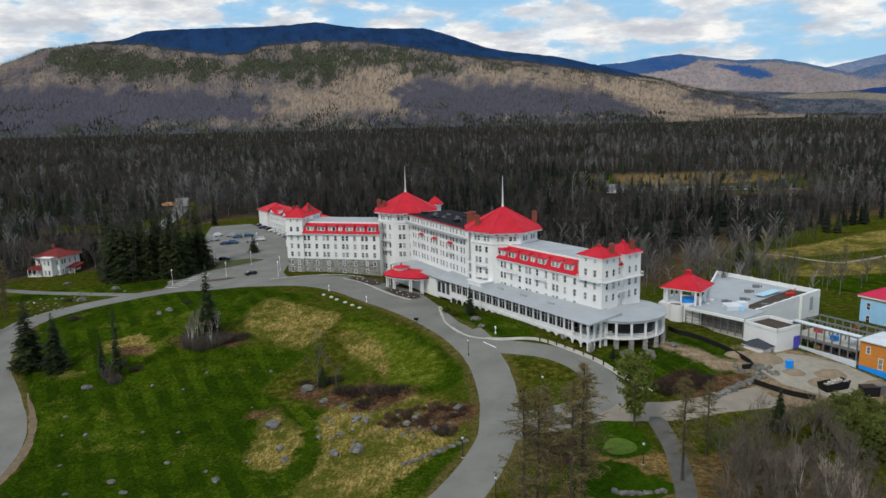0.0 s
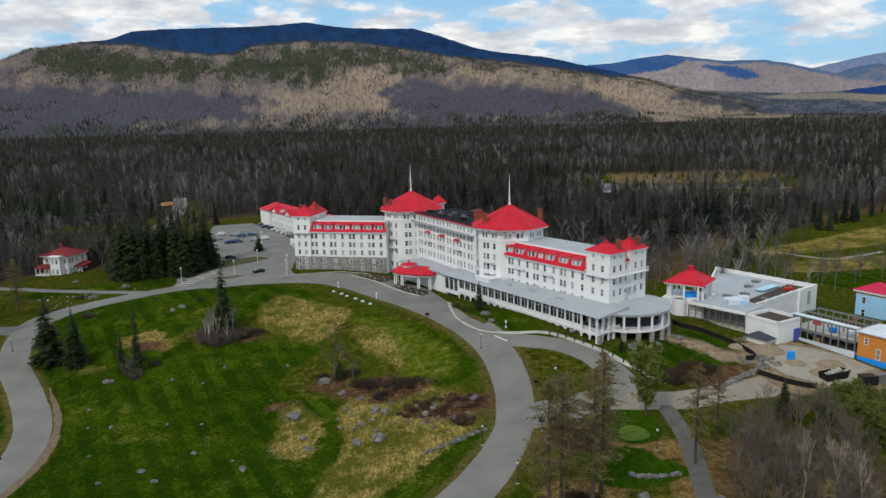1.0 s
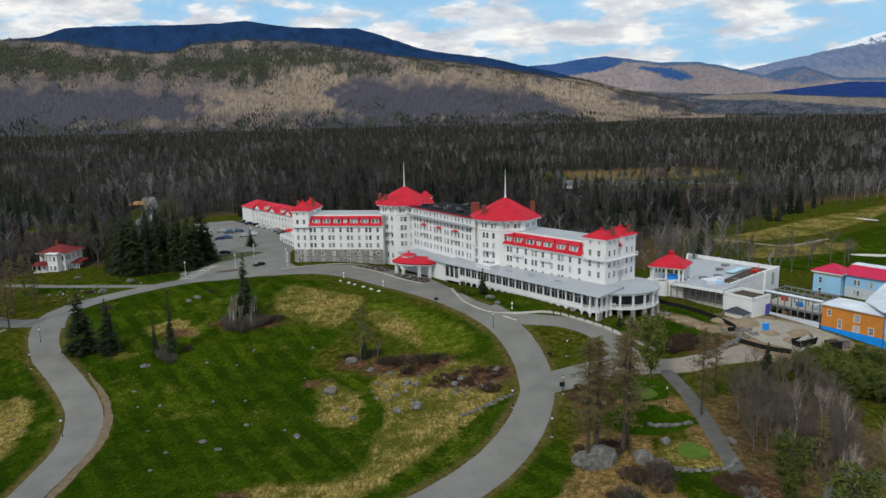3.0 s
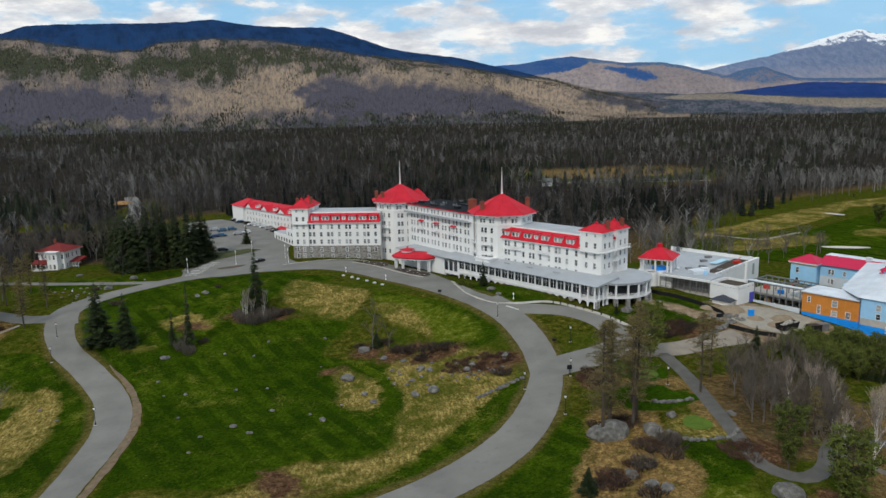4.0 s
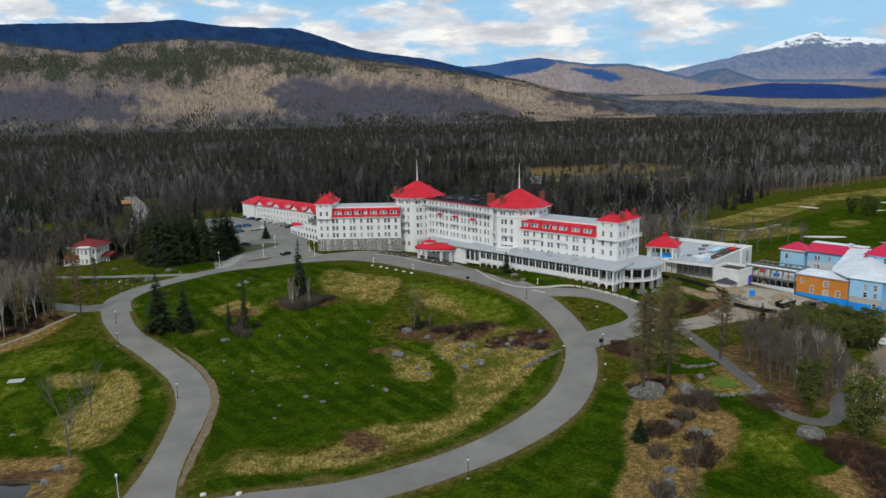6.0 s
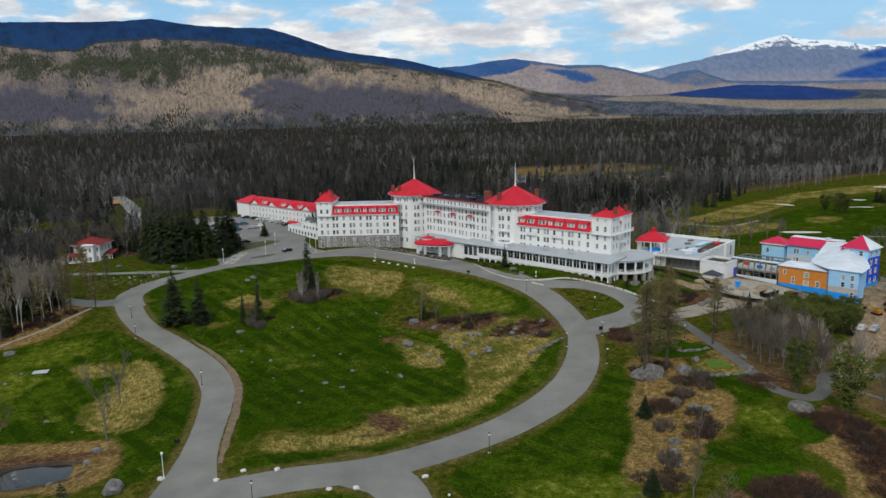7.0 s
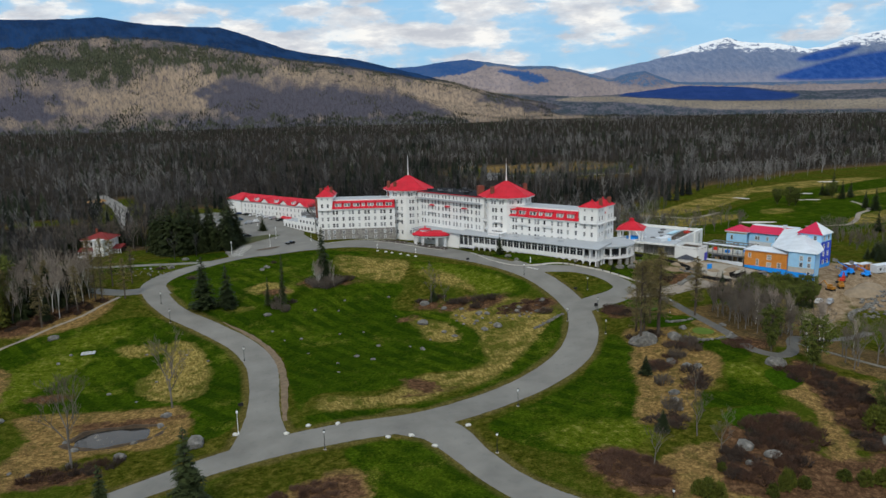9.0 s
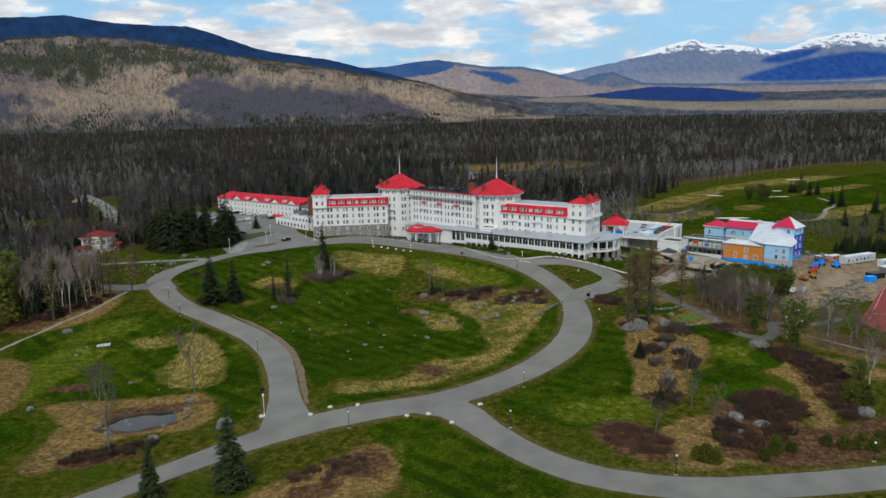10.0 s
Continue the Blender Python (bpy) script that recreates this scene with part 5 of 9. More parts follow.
def dormer(parent, fr, u, y, z, w, h, depth, wide=True):
    """A dormer that stands out of a slanting roof: white cheeks, one or two windows, a red lid."""
    s = Shape()
    s.box(u - w / 2, u + w / 2, y, y + depth, z, z + h)
    ob = part("dormer", s.moved(fr).mesh("dormer", M["white"]), parent)
    t = Shape().add([(u - w / 2 - .3, y - .35, z + h - .05), (u + w / 2 + .3, y - .35, z + h - .05), (u + w / 2 + .3, y + depth + .6, z + h + .55), (u - w / 2 - .3, y + depth + .6, z + h + .55),
                     (u - w / 2 - .3, y - .35, z + h + .1), (u + w / 2 + .3, y - .35, z + h + .1), (u + w / 2 + .3, y + depth + .6, z + h + .7), (u - w / 2 - .3, y + depth + .6, z + h + .7)],
                    [(3, 2, 1, 0), (4, 5, 6, 7), (0, 1, 5, 4), (1, 2, 6, 5), (2, 3, 7, 6), (3, 0, 4, 7)])
    lid = part("dormer_roof", t.moved(fr).mesh("dormer_roof", M["red"]), ob)
    for du in ((-w / 4, w / 4) if wide else (0,)):
        g = Shape().box(u + du - w * .17, u + du + w * .17, y - .03, y + .02, z + .35, z + h - .3)
        part("pane", g.moved(fr).mesh("pane", M["glass"]), ob)
        g = Shape()
        for x0, x1, q0, q1 in ((-.21, -.17, .25, h - .2), (.17, .21, .25, h - .2), (-.21, .21, h - .3, h - .2), (-.21, .21, .25, .35)):
            g.box(u + du + x0 * w, u + du + x1 * w, y - .07, y + .02, z + q0, z + q1)
        part("window_frame", g.moved(fr).mesh("window_frame", M["trim"]), ob)


def mansard(parent, a, b, z0, z1, inset, over=0.7):
    """A steep roof slope above the wall a-b, with a fascia."""
    L, fr = span(a, b), frame_of(a, b)
    s = Shape().add([(0, -over, z0), (L, -over, z0), (L, inset, z1), (0, inset, z1), (0, -over, z0 - .12), (L, -over, z0 - .12), (L, 0.0, z0 - .12), (0, 0.0, z0 - .12), (0, inset, z0 - .12), (L, inset, z0 - .12)],
                    [(0, 1, 2, 3), (4, 5, 1, 0), (7, 6, 5, 4), (0, 3, 8, 4), (1, 5, 9, 2)])
    part("roof", s.moved(fr).mesh("roof", M["red"]), parent)
    t = Shape().box(0, L, -over + .08, .1, z0 - .4, z0 - .1)
    part("eave_board", t.moved(fr).mesh("eave_board", M["trim"]), parent)
    return fr


def core(poly, inset=0.37):
    """A block's four corners drawn in behind its walls."""
    p = [Vector(q) for q in poly]
    out = []
    for i in range(4):
        a, b = (p[i - 1] - p[i]).normalized(), (p[(i + 1) % 4] - p[i]).normalized()
        out.append(tuple(p[i] + (a + b) * inset))
    return out


def slab(parent, poly, z0, z1, mat, name="roof", label=""):
    return part(name, Shape().prism(poly, z0, z1).mesh(name, mat), parent, label)


def quad_block(a, b, depth):
    """The four corners of a block behind the front a-b, anticlockwise from above."""
    fr, L = frame_of(a, b), span(a, b)
    return [tuple((fr @ Vector(p))[:2]) for p in ((0, 0, 0), (L, 0, 0), (L, depth, 0), (0, depth, 0))]


# ---- the hotel ----
hotel = thing("hotel", (0, 225, 6), "huge white wooden grand hotel with red roofs and two spired towers", "hotel")
TL, TR = (-14.4, 266.4), (17.5, 219.4)
EAVE = 20.7
ROWS_W = [12.0, 15.0, 18.0]


def tower(c, turn, faces, z0):
    ring = poly_ring(c, 10.7, 8, turn)
    for i in range(8):
        a, b = ring[i], ring[(i + 1) % 8]
        L = span(a, b)
        us = [L * 0.25, L * 0.42, L * 0.72] if i in faces else []
        wins = grid(us, [7.6, 12.4, 15.5, 18.7, 22.0], 0.95, 1.7) + grid([L * 0.2, L * 0.35, L * 0.65, L * 0.8], [25.4], 0.8, 1.35) if us else []
        wins = [w for w in wins if w[1] > z0 + 1]
        wall(hotel, a, b, z0, 27.8, wins, M["white"])
        if i in faces[1:3]:
            for z in (14.6, 18.0):
                balcony(hotel, a, b, L * 0.5, z, 4.2, 1.2)
    belt = poly_ring(c, 10.95, 8, turn)
    part("cornice", Shape().prism(belt, 24.5, 24.8).mesh("cornice", M["trim"]), hotel)
    eave = poly_ring(c, 12.5, 8, turn)
    hip_roof(hotel, eave, 28.1, (c[0], c[1], 34.6), 0.5)
    # louvres under the eaves
    s = Shape()
    for i in range(8):
        a, b = ring[i], ring[(i + 1) % 8]
        fr, L = frame_of(a, b), span(a, b)
        t = Shape()
        for u in (L * 0.16, L * 0.5, L * 0.84):
            t.box(u - 0.45, u + 0.45, -0.04, 0.1, 27.15, 27.6)
        t.moved(fr)
        s.add(t.v, t.f)
    part("vent", s.mesh("vent", M["dark_metal"]), hotel)
    sp = Shape().rod((*c, 34.2), (*c, 35.2), 0.45, 0.3, 8).rod((*c, 35.0), (*c, 43.8), 0.26, 0.05, 8)
    part("spire", sp.mesh("spire", M["trim"]), hotel, "tall white flagpole spire")


# west wing on its stone storeys
A1, B1 = (-52.2, 262.6), (-23.6, 256.4)
L1 = span(A1, B1)
us = []
for k in range(8):
    u = 1.6 + k * (L1 - 3.6) / 7
    us += [u - 0.75, u + 0.75] if k % 2 == 0 else [u]
wall(hotel, A1, B1, 3.0, EAVE, grid(us, ROWS_W, 0.95, 1.7) + grid(us[::2] + us[-1:], [8.9], 0.95, 1.5) + grid(us[::2], [6.3], 0.95, 1.3), M["stone"], bands=[(11.2, M["white"])], label="grey rubble stone below, white clapboard above")
q = quad_block(A1, B1, 15)
wall(hotel, q[1], q[2], 3.0, 24.4, [], M["white"]), wall(hotel, q[2], q[3], 3.0, 24.4, [], M["white"])
fr = mansard(hotel, A1, B1, EAVE, 24.2, 2.6)
for k, u in enumerate((3.0, 7.2, 11.4, 14.6, 18.0, 22.2, 26.4)):
    dormer(hotel, fr, u, 0.1, EAVE + 0.6, 2.9 if k != 3 else 1.4, 1.9, 2.2, k != 3)
inner = [tuple((fr @ Vector(p))[:2]) for p in ((0, 2.4, 0), (L1, 2.4, 0), (L1, 15, 0), (0, 15, 0))]
slab(hotel, inner, 24.0, 24.5, M["white"], "parapet"), slab(hotel, [tuple((fr @ Vector(p))[:2]) for p in ((0.3, 2.8, 0), (L1 - .3, 2.8, 0), (L1 - .3, 14.7, 0), (0.3, 14.7, 0))], 24.3, 24.56, M["membrane"])


def end_turret(a, b, depth, z0, rows, attic, stone=None, peak=29.8, over_by=1.2):
    """A square turret: front a-b and its right side, eaves at 26.4, a red pyramid."""
    q = quad_block(a, b, depth)
    for i, (s, e) in enumerate(zip(q, q[1:] + q[:1])):
        L = span(s, e)
        us = [L * 0.3, L * 0.7]
        wins = grid(us, rows, 0.95, 1.7) + grid(us, [attic], 0.7, 0.8)
        wall(hotel, s, e, z0, 26.3, wins if i in (0, 1, 3) else [], stone or M["white"], bands=[(11.2, M["white"])] if stone else ())
    c = (sum(p[0] for p in q) / 4, sum(p[1] for p in q) / 4)
    over = [tuple(Vector(c) + (Vector(p) - Vector(c)) * over_by) for p in q]
    hip_roof(hotel, over, 26.3, (*c, peak), 0.35)
    part("finial", Shape().lathe([(0.5, peak - 0.5), (0.5, peak + 0.1), (0.25, peak + 0.4), (0.05, peak + 0.7)], (*c, 0), 8).mesh("finial", M["red"]), hotel)
    return q, c


# west end turrets
W0, W1 = (-58.4, 264.0), (-52.0, 262.2)
qw, cw = end_turret(W0, W1, 6.5, 3.0, [6.3, 8.9] + ROWS_W + [21.2], 24.8, M["stone"])
fw = frame_of(W0, W1)
balcony(hotel, W0, W1, span(W0, W1) / 2, 20.2, 6.4, 1.0)
back = [tuple((fw @ Vector(p))[:2]) for p in ((0.2, 8.6, 0), (6.6, 8.6, 0))]
end_turret(back[0], back[1], 6.4, 3.0, [6.3, 8.9] + ROWS_W + [21.2], 24.8, M["stone"])
mid = [tuple((fw @ Vector(p))[:2]) for p in ((0.9, 6.0, 0), (6.0, 6.0, 0), (6.0, 9, 0), (0.9, 9, 0))]
slab(hotel, mid, 3.0, 25.0, M["white"], "wall")
for p in ((1.0, 4.9), (5.2, 9.4)):
    x, y = (fw @ Vector((*p, 0)))[:2]
    chimney(hotel, x, y, 25, 29.8, 1.2, 1.2)

tower(TL, 24, (2, 3, 4, 5, 6), 4.0)
tower(TR, 24, (2, 3, 4, 5, 6), 5.0)
chimney(hotel, -24.2, 266.0, 25, 32.0, 1.3, 1.3), chimney(hotel, -22.0, 262.2, 26, 31.8, 1.3, 1.3)
chimney(hotel, 9.6, 215.4, 26, 32.4, 1.4, 1.4), chimney(hotel, 8.2, 226.5, 27, 32.0, 2.8, 2.0), chimney(hotel, 27.5, 222.5, 26, 32.4, 1.4, 1.4)

# centre block between the towers
A2, B2 = (-12.6, 255.4), (7.0, 218.6)
L2 = span(A2, B2)
us = [2.6 + k * (L2 - 5.2) / 16 for k in range(17)]
us = [u + (0.25 if k % 3 == 0 else -0.2) for k, u in enumerate(us)]
wall(hotel, A2, B2, 4.0, 27.6, grid(us, [13.6, 16.8, 19.9], 0.95, 1.75) + grid(us, [22.6], 0.95, 1.5) + grid(us, [25.5], 0.85, 1.3), M["white"])
fr = frame_of(A2, B2)
part("cornice", Shape().box(-0.5, L2 - 1, -1.5, 0.05, 24.5, 24.75).box(-0.5, L2 - 1, -1.55, -1.45, 24.75, 25.3).moved(fr).mesh("cornice", M["membrane"]), hotel, "grey railed gallery along the top storey")
q = quad_block(A2, B2, 17)
slab(hotel, core(q), 4.0, 27.4, M["white"], "wall")
slab(hotel, [tuple((fr @ Vector(p))[:2]) for p in ((-0.5, -0.7, 0), (L2, -0.7, 0), (L2, 17, 0), (-0.5, 17, 0))], 27.6, 27.85, M["red"], "roof_edge")
slab(hotel, [tuple((fr @ Vector(p))[:2]) for p in ((-0.3, -0.4, 0), (L2, -0.4, 0), (L2, 16.6, 0), (-0.3, 16.6, 0))], 27.8, 27.98, M["dark_roof"], "roof", "dark flat roof")
for u, y in ((8, 6), (12, 9), (16, 5), (20, 8), (25, 6), (31, 9), (35, 5)):
    for nm, s in (("roof_fan", Shape().box(u - 0.5, u + 0.5, y - 0.35, y + 0.35, 27.9, 28.4)), ("vent_pipe", Shape().rod((u + 1.6, y, 27.9), (u + 1.6, y, 28.9), 0.18)), ("vent_pipe", Shape().rod((u - 1.8, y + 1, 27.9), (u - 1.8, y + 1, 28.6), 0.14))):
        part(nm, s.moved(fr).mesh(nm, M["steel"]), hotel)
for u, y, w, d, h in ((4, 4, 2.4, 1.2, .9), (14, 3, 5, .5, .6), (22, 11, 6, .6, .7), (28, 3.5, 2.2, 1.6, 1.1), (33, 12, 3, 1.2, 1.3), (18, 13, 2.4, 2.0, 1.2)):
    part("roof_plant", Shape().box(u - w / 2, u + w / 2, y - d / 2, y + d / 2, 27.95, 27.95 + h).box(u - w / 2 + .2, u + w / 2 - .2, y - d / 2 - .15, y - d / 2, 28.1, 27.9 + h).moved(fr).mesh("roof_plant", M["dark_metal"]), hotel)
for u in (9.5, 19.5, 30.0):
    s = Shape().add([(u - 2.0, 0, 22.0), (u + 2.0, 0, 22.0), (u + 1.3, -1.0, 21.85), (u - 1.3, -1.0, 21.85), (u - 1.0, 0, 22.3), (u + 1.0, 0, 22.3)], [(3, 2, 5, 4), (2, 1, 5), (0, 3, 4), (0, 1, 2, 3), (0, 4, 5, 1)])
    part("window_hood", s.moved(fr).mesh("window_hood", M["red"]), hotel, "small red hood")
    balcony(hotel, A2, B2, u, 18.9, 4.0, 0.9)

# rear turret behind the west tower
RC = (-4.0, 297.7)
part("rear_turret", Shape().prism(poly_ring(RC, 2.5, 8, 10), 12, 26.1).mesh("rear_turret", M["white"]), hotel)
hip_roof(hotel, poly_ring(RC, 3.5, 8, 10), 26.1, (*RC, 29.2))

# east wing
A3, B3 = (13.4, 212.2), (34.2, 183.7)
L3 = span(A3, B3)
us = []
for k in range(10):
    u = 2.0 + k * (L3 - 3.4) / 9
    us += [u - 0.7, u + 0.7] if k % 3 == 1 else [u]
wall(hotel, A3, B3, 4.0, EAVE, grid(us, [11.9, 15.0, 18.0], 0.95, 1.75), M["white"])
q3 = quad_block(A3, B3, 14.6)
wall(hotel, q3[2], q3[3], 4.0, 24.4, [], M["white"]), wall(hotel, q3[1], q3[2], 4.0, 24.4, [], M["white"])
fr3 = mansard(hotel, A3, B3, EAVE, 24.3, 2.6)
for k, u in enumerate((4.6, 9.0, 14.2, 17.8, 21.4, 26.6, 31.4)):
    dormer(hotel, fr3, u, 0.1, EAVE + 0.6, 3.0 if k != 3 else 1.5, 1.9, 2.2, k != 3)
slab(hotel, [tuple((fr3 @ Vector(p))[:2]) for p in ((0, 2.4, 0), (L3, 2.4, 0), (L3, 14.6, 0), (0, 14.6, 0))], 24.0, 24.5, M["white"], "parapet")
slab(hotel, [tuple((fr3 @ Vector(p))[:2]) for p in ((0.3, 2.8, 0), (L3, 2.8, 0), (L3, 14.3, 0), (0.3, 14.3, 0))], 24.3, 24.56, M["membrane"])
for u in (9.5, 21.0):
    balcony(hotel, A3, B3, u, 17.3, 4.5, 0.8)
B4 = (38.8, 177.4)
fe = frame_of(B3, B4)
LE = span(B3, B4)
qe, ce = end_turret(B3, B4, 6.2, 4.0, [14.9, 18.0, 21.2], 24.8, None, 28.7, 1.14)
far = [tuple((fe @ Vector(p))[:2]) for p in ((LE - 6.6, 8.6, 0), (LE, 8.6, 0))]
end_turret(far[0], far[1], 6.2, 4.0, [14.9, 18.0, 21.2], 24.8, None, 28.7, 1.14)
side = [tuple((fe @ Vector(p))[:2]) for p in ((LE - 0.9, 6.0, 0), (LE - 0.9, 8.8, 0))]
wall(hotel, side[0], side[1], 4.0, 24.2, grid([1.4], [14.9, 18.0, 21.2], 0.9, 1.7), M["white"])
slab(hotel, [tuple((fe @ Vector(p))[:2]) for p in ((0.4, 6.0, 0), (LE - 1.2, 6.0, 0), (LE - 1.2, 14.6, 0), (0.4, 14.6, 0))], 4.0, 24.6, M["white"], "wall")
s = Shape().add([(LE - .4, 5.9, 23.4), (LE - .4, 8.9, 23.4), (LE - 2.6, 8.9, 26.2), (LE - 2.6, 5.9, 26.2), (LE - 2.6, 5.9, 23.4), (LE - 2.6, 8.9, 23.4)], [(0, 1, 2, 3), (0, 3, 4), (1, 5, 2), (0, 4, 5, 1)])
part("roof", s.moved(fe).mesh("roof", M["red"]), hotel)
ga, gb = tuple((fe @ Vector((LE, 0, 0)))[:2]), tuple((fe @ Vector((LE, 14.8, 0)))[:2])
balcony(hotel, ga, gb, 7.4, 20.2, 14.6, 1.1), balcony(hotel, B3, B4, LE / 2, 20.2, 7.6, 1.0), balcony(hotel, ga, gb, 7.4, 17.0, 3.0, 1.0)
for p in ((LE - 1.0, 4.6), (LE - 1.0, 12.4)):
    x, y = (fe @ Vector((*p, 0)))[:2]
    chimney(hotel, x, y, 26, 29.4, 1.2, 1.0)


# ---- verandas ----
DECK, TOP = 7.9, 11.8


def column(s, x, y, z0, z1, w=0.42):
    s.box(x - w / 2, x + w / 2, y - w / 2, y + w / 2, z0, z1)
    s.box(x - w * .75, x + w * .75, y - w * .75, y + w * .75, z0, z0 + 0.25)
    s.box(x - w * .75, x + w * .75, y - w * .75, y + w * .75, z1 - 0.25, z1)


def rail(s, x0, x1, y, z):
    s.box(x0, x1, y - .05, y + .05, z + 0.92, z + 1.02), s.box(x0, x1, y - .04, y + .04, z + 0.1, z + 0.18)
    n = max(2, int((x1 - x0) / 0.3))
    for i in range(n):
        x = x0 + (x1 - x0) * (i + .5) / n
        s.box(x - .03, x + .03, y - .03, y + .03, z + .18, z + .92)


V0, V1 = (-3.4, 223.2), (34.0, 168.6)
LV, fv = span(V0, V1), frame_of(V0, V1)


def bay_of_veranda(x0, x1, glazed):
    """One bay of the long veranda: an arch below, posts, rail and, in most bays, glass above."""
    m = part("veranda_bay", (lambda s: (column(s, x0, 0.3, DECK, TOP), column(s, x0, 0.3, 4.2, DECK - 0.5, 0.36), rail(s, x0, x1, 0.3, DECK), s)[-1])(Shape()).moved(fv).mesh("veranda_bay", M["trim"]), hotel)
    # arch spandrels under the deck
    s, w, c = Shape(), x1 - x0, (x0 + x1) / 2
    v = []
    for i in range(7):
        t = -1 + i / 3
        a, z = c + t * (w / 2 - .18), DECK - 0.75 - 0.9 * (1 - math.sqrt(max(0, 1 - t * t)))
        v += [(a, .2, z), (a, .2, DECK - .4), (a, .4, z)]
    s.add(v, [(3 * i, 3 * i + 3, 3 * i + 4, 3 * i + 1) for i in range(6)] + [(3 * i, 3 * i + 2, 3 * i + 5, 3 * i + 3) for i in range(6)])
    part("arch", s.moved(fv).mesh("arch", M["trim"]), m)
    if glazed:
        g = Shape().box(x0 + .22, x1 - .22, .38, .42, DECK + 1.05, TOP - .3)
        part("pane", g.moved(fv).mesh("pane", M["dark_glass"]), m)
        part("mullion", Shape().box(c - .05, c + .05, .33, .45, DECK + 1.0, TOP - .2).box(x0 + .2, x1 - .2, .33, .45, TOP - .95, TOP - .87).moved(fv).mesh("mullion", M["trim"]), m)
        part("panel", Shape().box(x0 + .2, x1 - .2, .34, .42, DECK, DECK + 1.02).moved(fv).mesh("panel", M["trim"]), m)


bays = 20
first = 8.0
for i in range(bays):
    x0, x1 = first + (LV - first) * i / bays, first + (LV - first) * (i + 1) / bays
    bay_of_veranda(x0, x1, i < 18)
s = Shape().box(-0.2, LV + .4, -0.1, 0.6, TOP, TOP + .45).box(first, LV + .3, 0.0, 0.6, DECK - .45, DECK).box(first, LV + .2, 0.6, 9.5, DECK - .3, DECK - .02)
part("veranda_beam", s.moved(fv).mesh("veranda_beam", M["trim"]), hotel)
s = Shape().add([(-1.0, -.8, TOP + .4), (LV + .9, -.8, TOP + .4), (LV + .9, 10.5, TOP + 1.6), (-1.0, 7, TOP + 1.1), (-1.0, -.8, TOP + .22), (LV + .9, -.8, TOP + .22), (LV + .9, 10.5, TOP + .3), (-1.0, 7, TOP + .3)],
                [(0, 1, 2, 3), (4, 5, 1, 0), (7, 6, 5, 4), (1, 5, 6, 2), (0, 3, 7, 4)])
part("veranda_roof", s.moved(fv).mesh("veranda_roof", M["membrane"]), hotel, "low grey membrane roof")
for u in (26, 36, 47):
    s = Shape().box(u, u + 2.6, 4.0, 4.3, TOP + 1.0, TOP + 1.45)
    part("roof_ridge", s.moved(fv).mesh("roof_ridge", M["membrane"]), hotel)
s = Shape().box(0, LV, 5.5, 5.8, 4.0, DECK + 3.2)
part("wall", s.moved(fv).mesh("wall", M["white"]), hotel)
for i in range(bays):
    x = first + (LV - first) * (i + .5) / bays
    part("lower_window", Shape().box(x - .8, x + .8, 5.4, 5.52, 4.4, 6.9).moved(fv).mesh("lower_window", M["glass"]), hotel)
    part("veranda_window", Shape().box(x - .9, x + .9, 5.4, 5.52, DECK + .2, DECK + 2.6).moved(fv).mesh("veranda_window", M["glass"]), hotel)
for x in (LV, LV - 9):
    s = Shape().box(x - .6, x + .6, -.1, 1.1, 3.6, DECK - .5)
    part("stone_pier", s.moved(fv).mesh("stone_pier", M["stone"]), hotel)
# step roof where the east tower meets the veranda
s = Shape().box(14.6, 21.0, 1.8, 7.4, TOP + .4, TOP + 1.7).box(14.3, 21.3, 1.5, 7.4, TOP + 1.7, TOP + 1.9)
part("porch_block", s.moved(fv).mesh("porch_block", M["trim"]), hotel)
# entrance hall roof, before the centre block
s = Shape().box(-26.5, 0.5, 1.0, 11, 4.0, 11.7)
part("entrance_hall", s.moved(fv).mesh("entrance_hall", M["white"]), hotel)
s = Shape().box(-27.2, 0.2, 0.2, 12, 11.7, 12.1)
part("entrance_roof", s.moved(fv).mesh("entrance_roof", M["membrane"]), hotel, "flat grey roof")
for x in (-24, -21, -18, -15):
    part("hall_window", Shape().box(x - .7, x + .7, .94, 1.04, 7.6, 10.6).moved(fv).mesh("hall_window", M["glass"]), hotel)
for x in (1.6, 4.0, 6.4):
    part("hall_window", Shape().box(x - .9, x + .9, .3, .42, 7.6, 10.8).moved(fv).mesh("hall_window", M["glass"]), hotel)
for x in (0.4, 2.8, 5.2, 7.6):
    s = Shape()
    column(s, x, 0.3, 6.5, TOP, .4)
    part("porch_post", s.moved(fv).mesh("porch_post", M["trim"]), hotel)
part("porch_parapet", Shape().box(0, 8, .2, .4, 6.3, 7.5).moved(fv).mesh("porch_parapet", M["trim"]), hotel)

# round porch at the east end
RP, RR = (44.3, 181.2), 11.0
deg = lambda a: (RP[0] + RR * math.cos(radians(a)), RP[1] + RR * math.sin(radians(a)))
s = Shape()
disc = poly_ring(RP, RR + .7, 48, 0)
s.prism(disc, TOP + .25, TOP + .5), s.cone(disc, TOP + .5, (RP[0], RP[1], TOP + 1.3))
part("porch_roof", s.mesh("porch_roof", M["membrane"]), hotel, "round grey membrane roof")
s = Shape().lathe([(RR - .25, TOP - .25), (RR + .25, TOP - .25), (RR + .25, TOP + .3), (RR - .25, TOP + .3)], (*RP, 0), 48)
s.lathe([(RR - 2.5, DECK - .4), (RR + .3, DECK - .4), (RR + .3, DECK), (0.05, DECK)], (*RP, 0), 48)
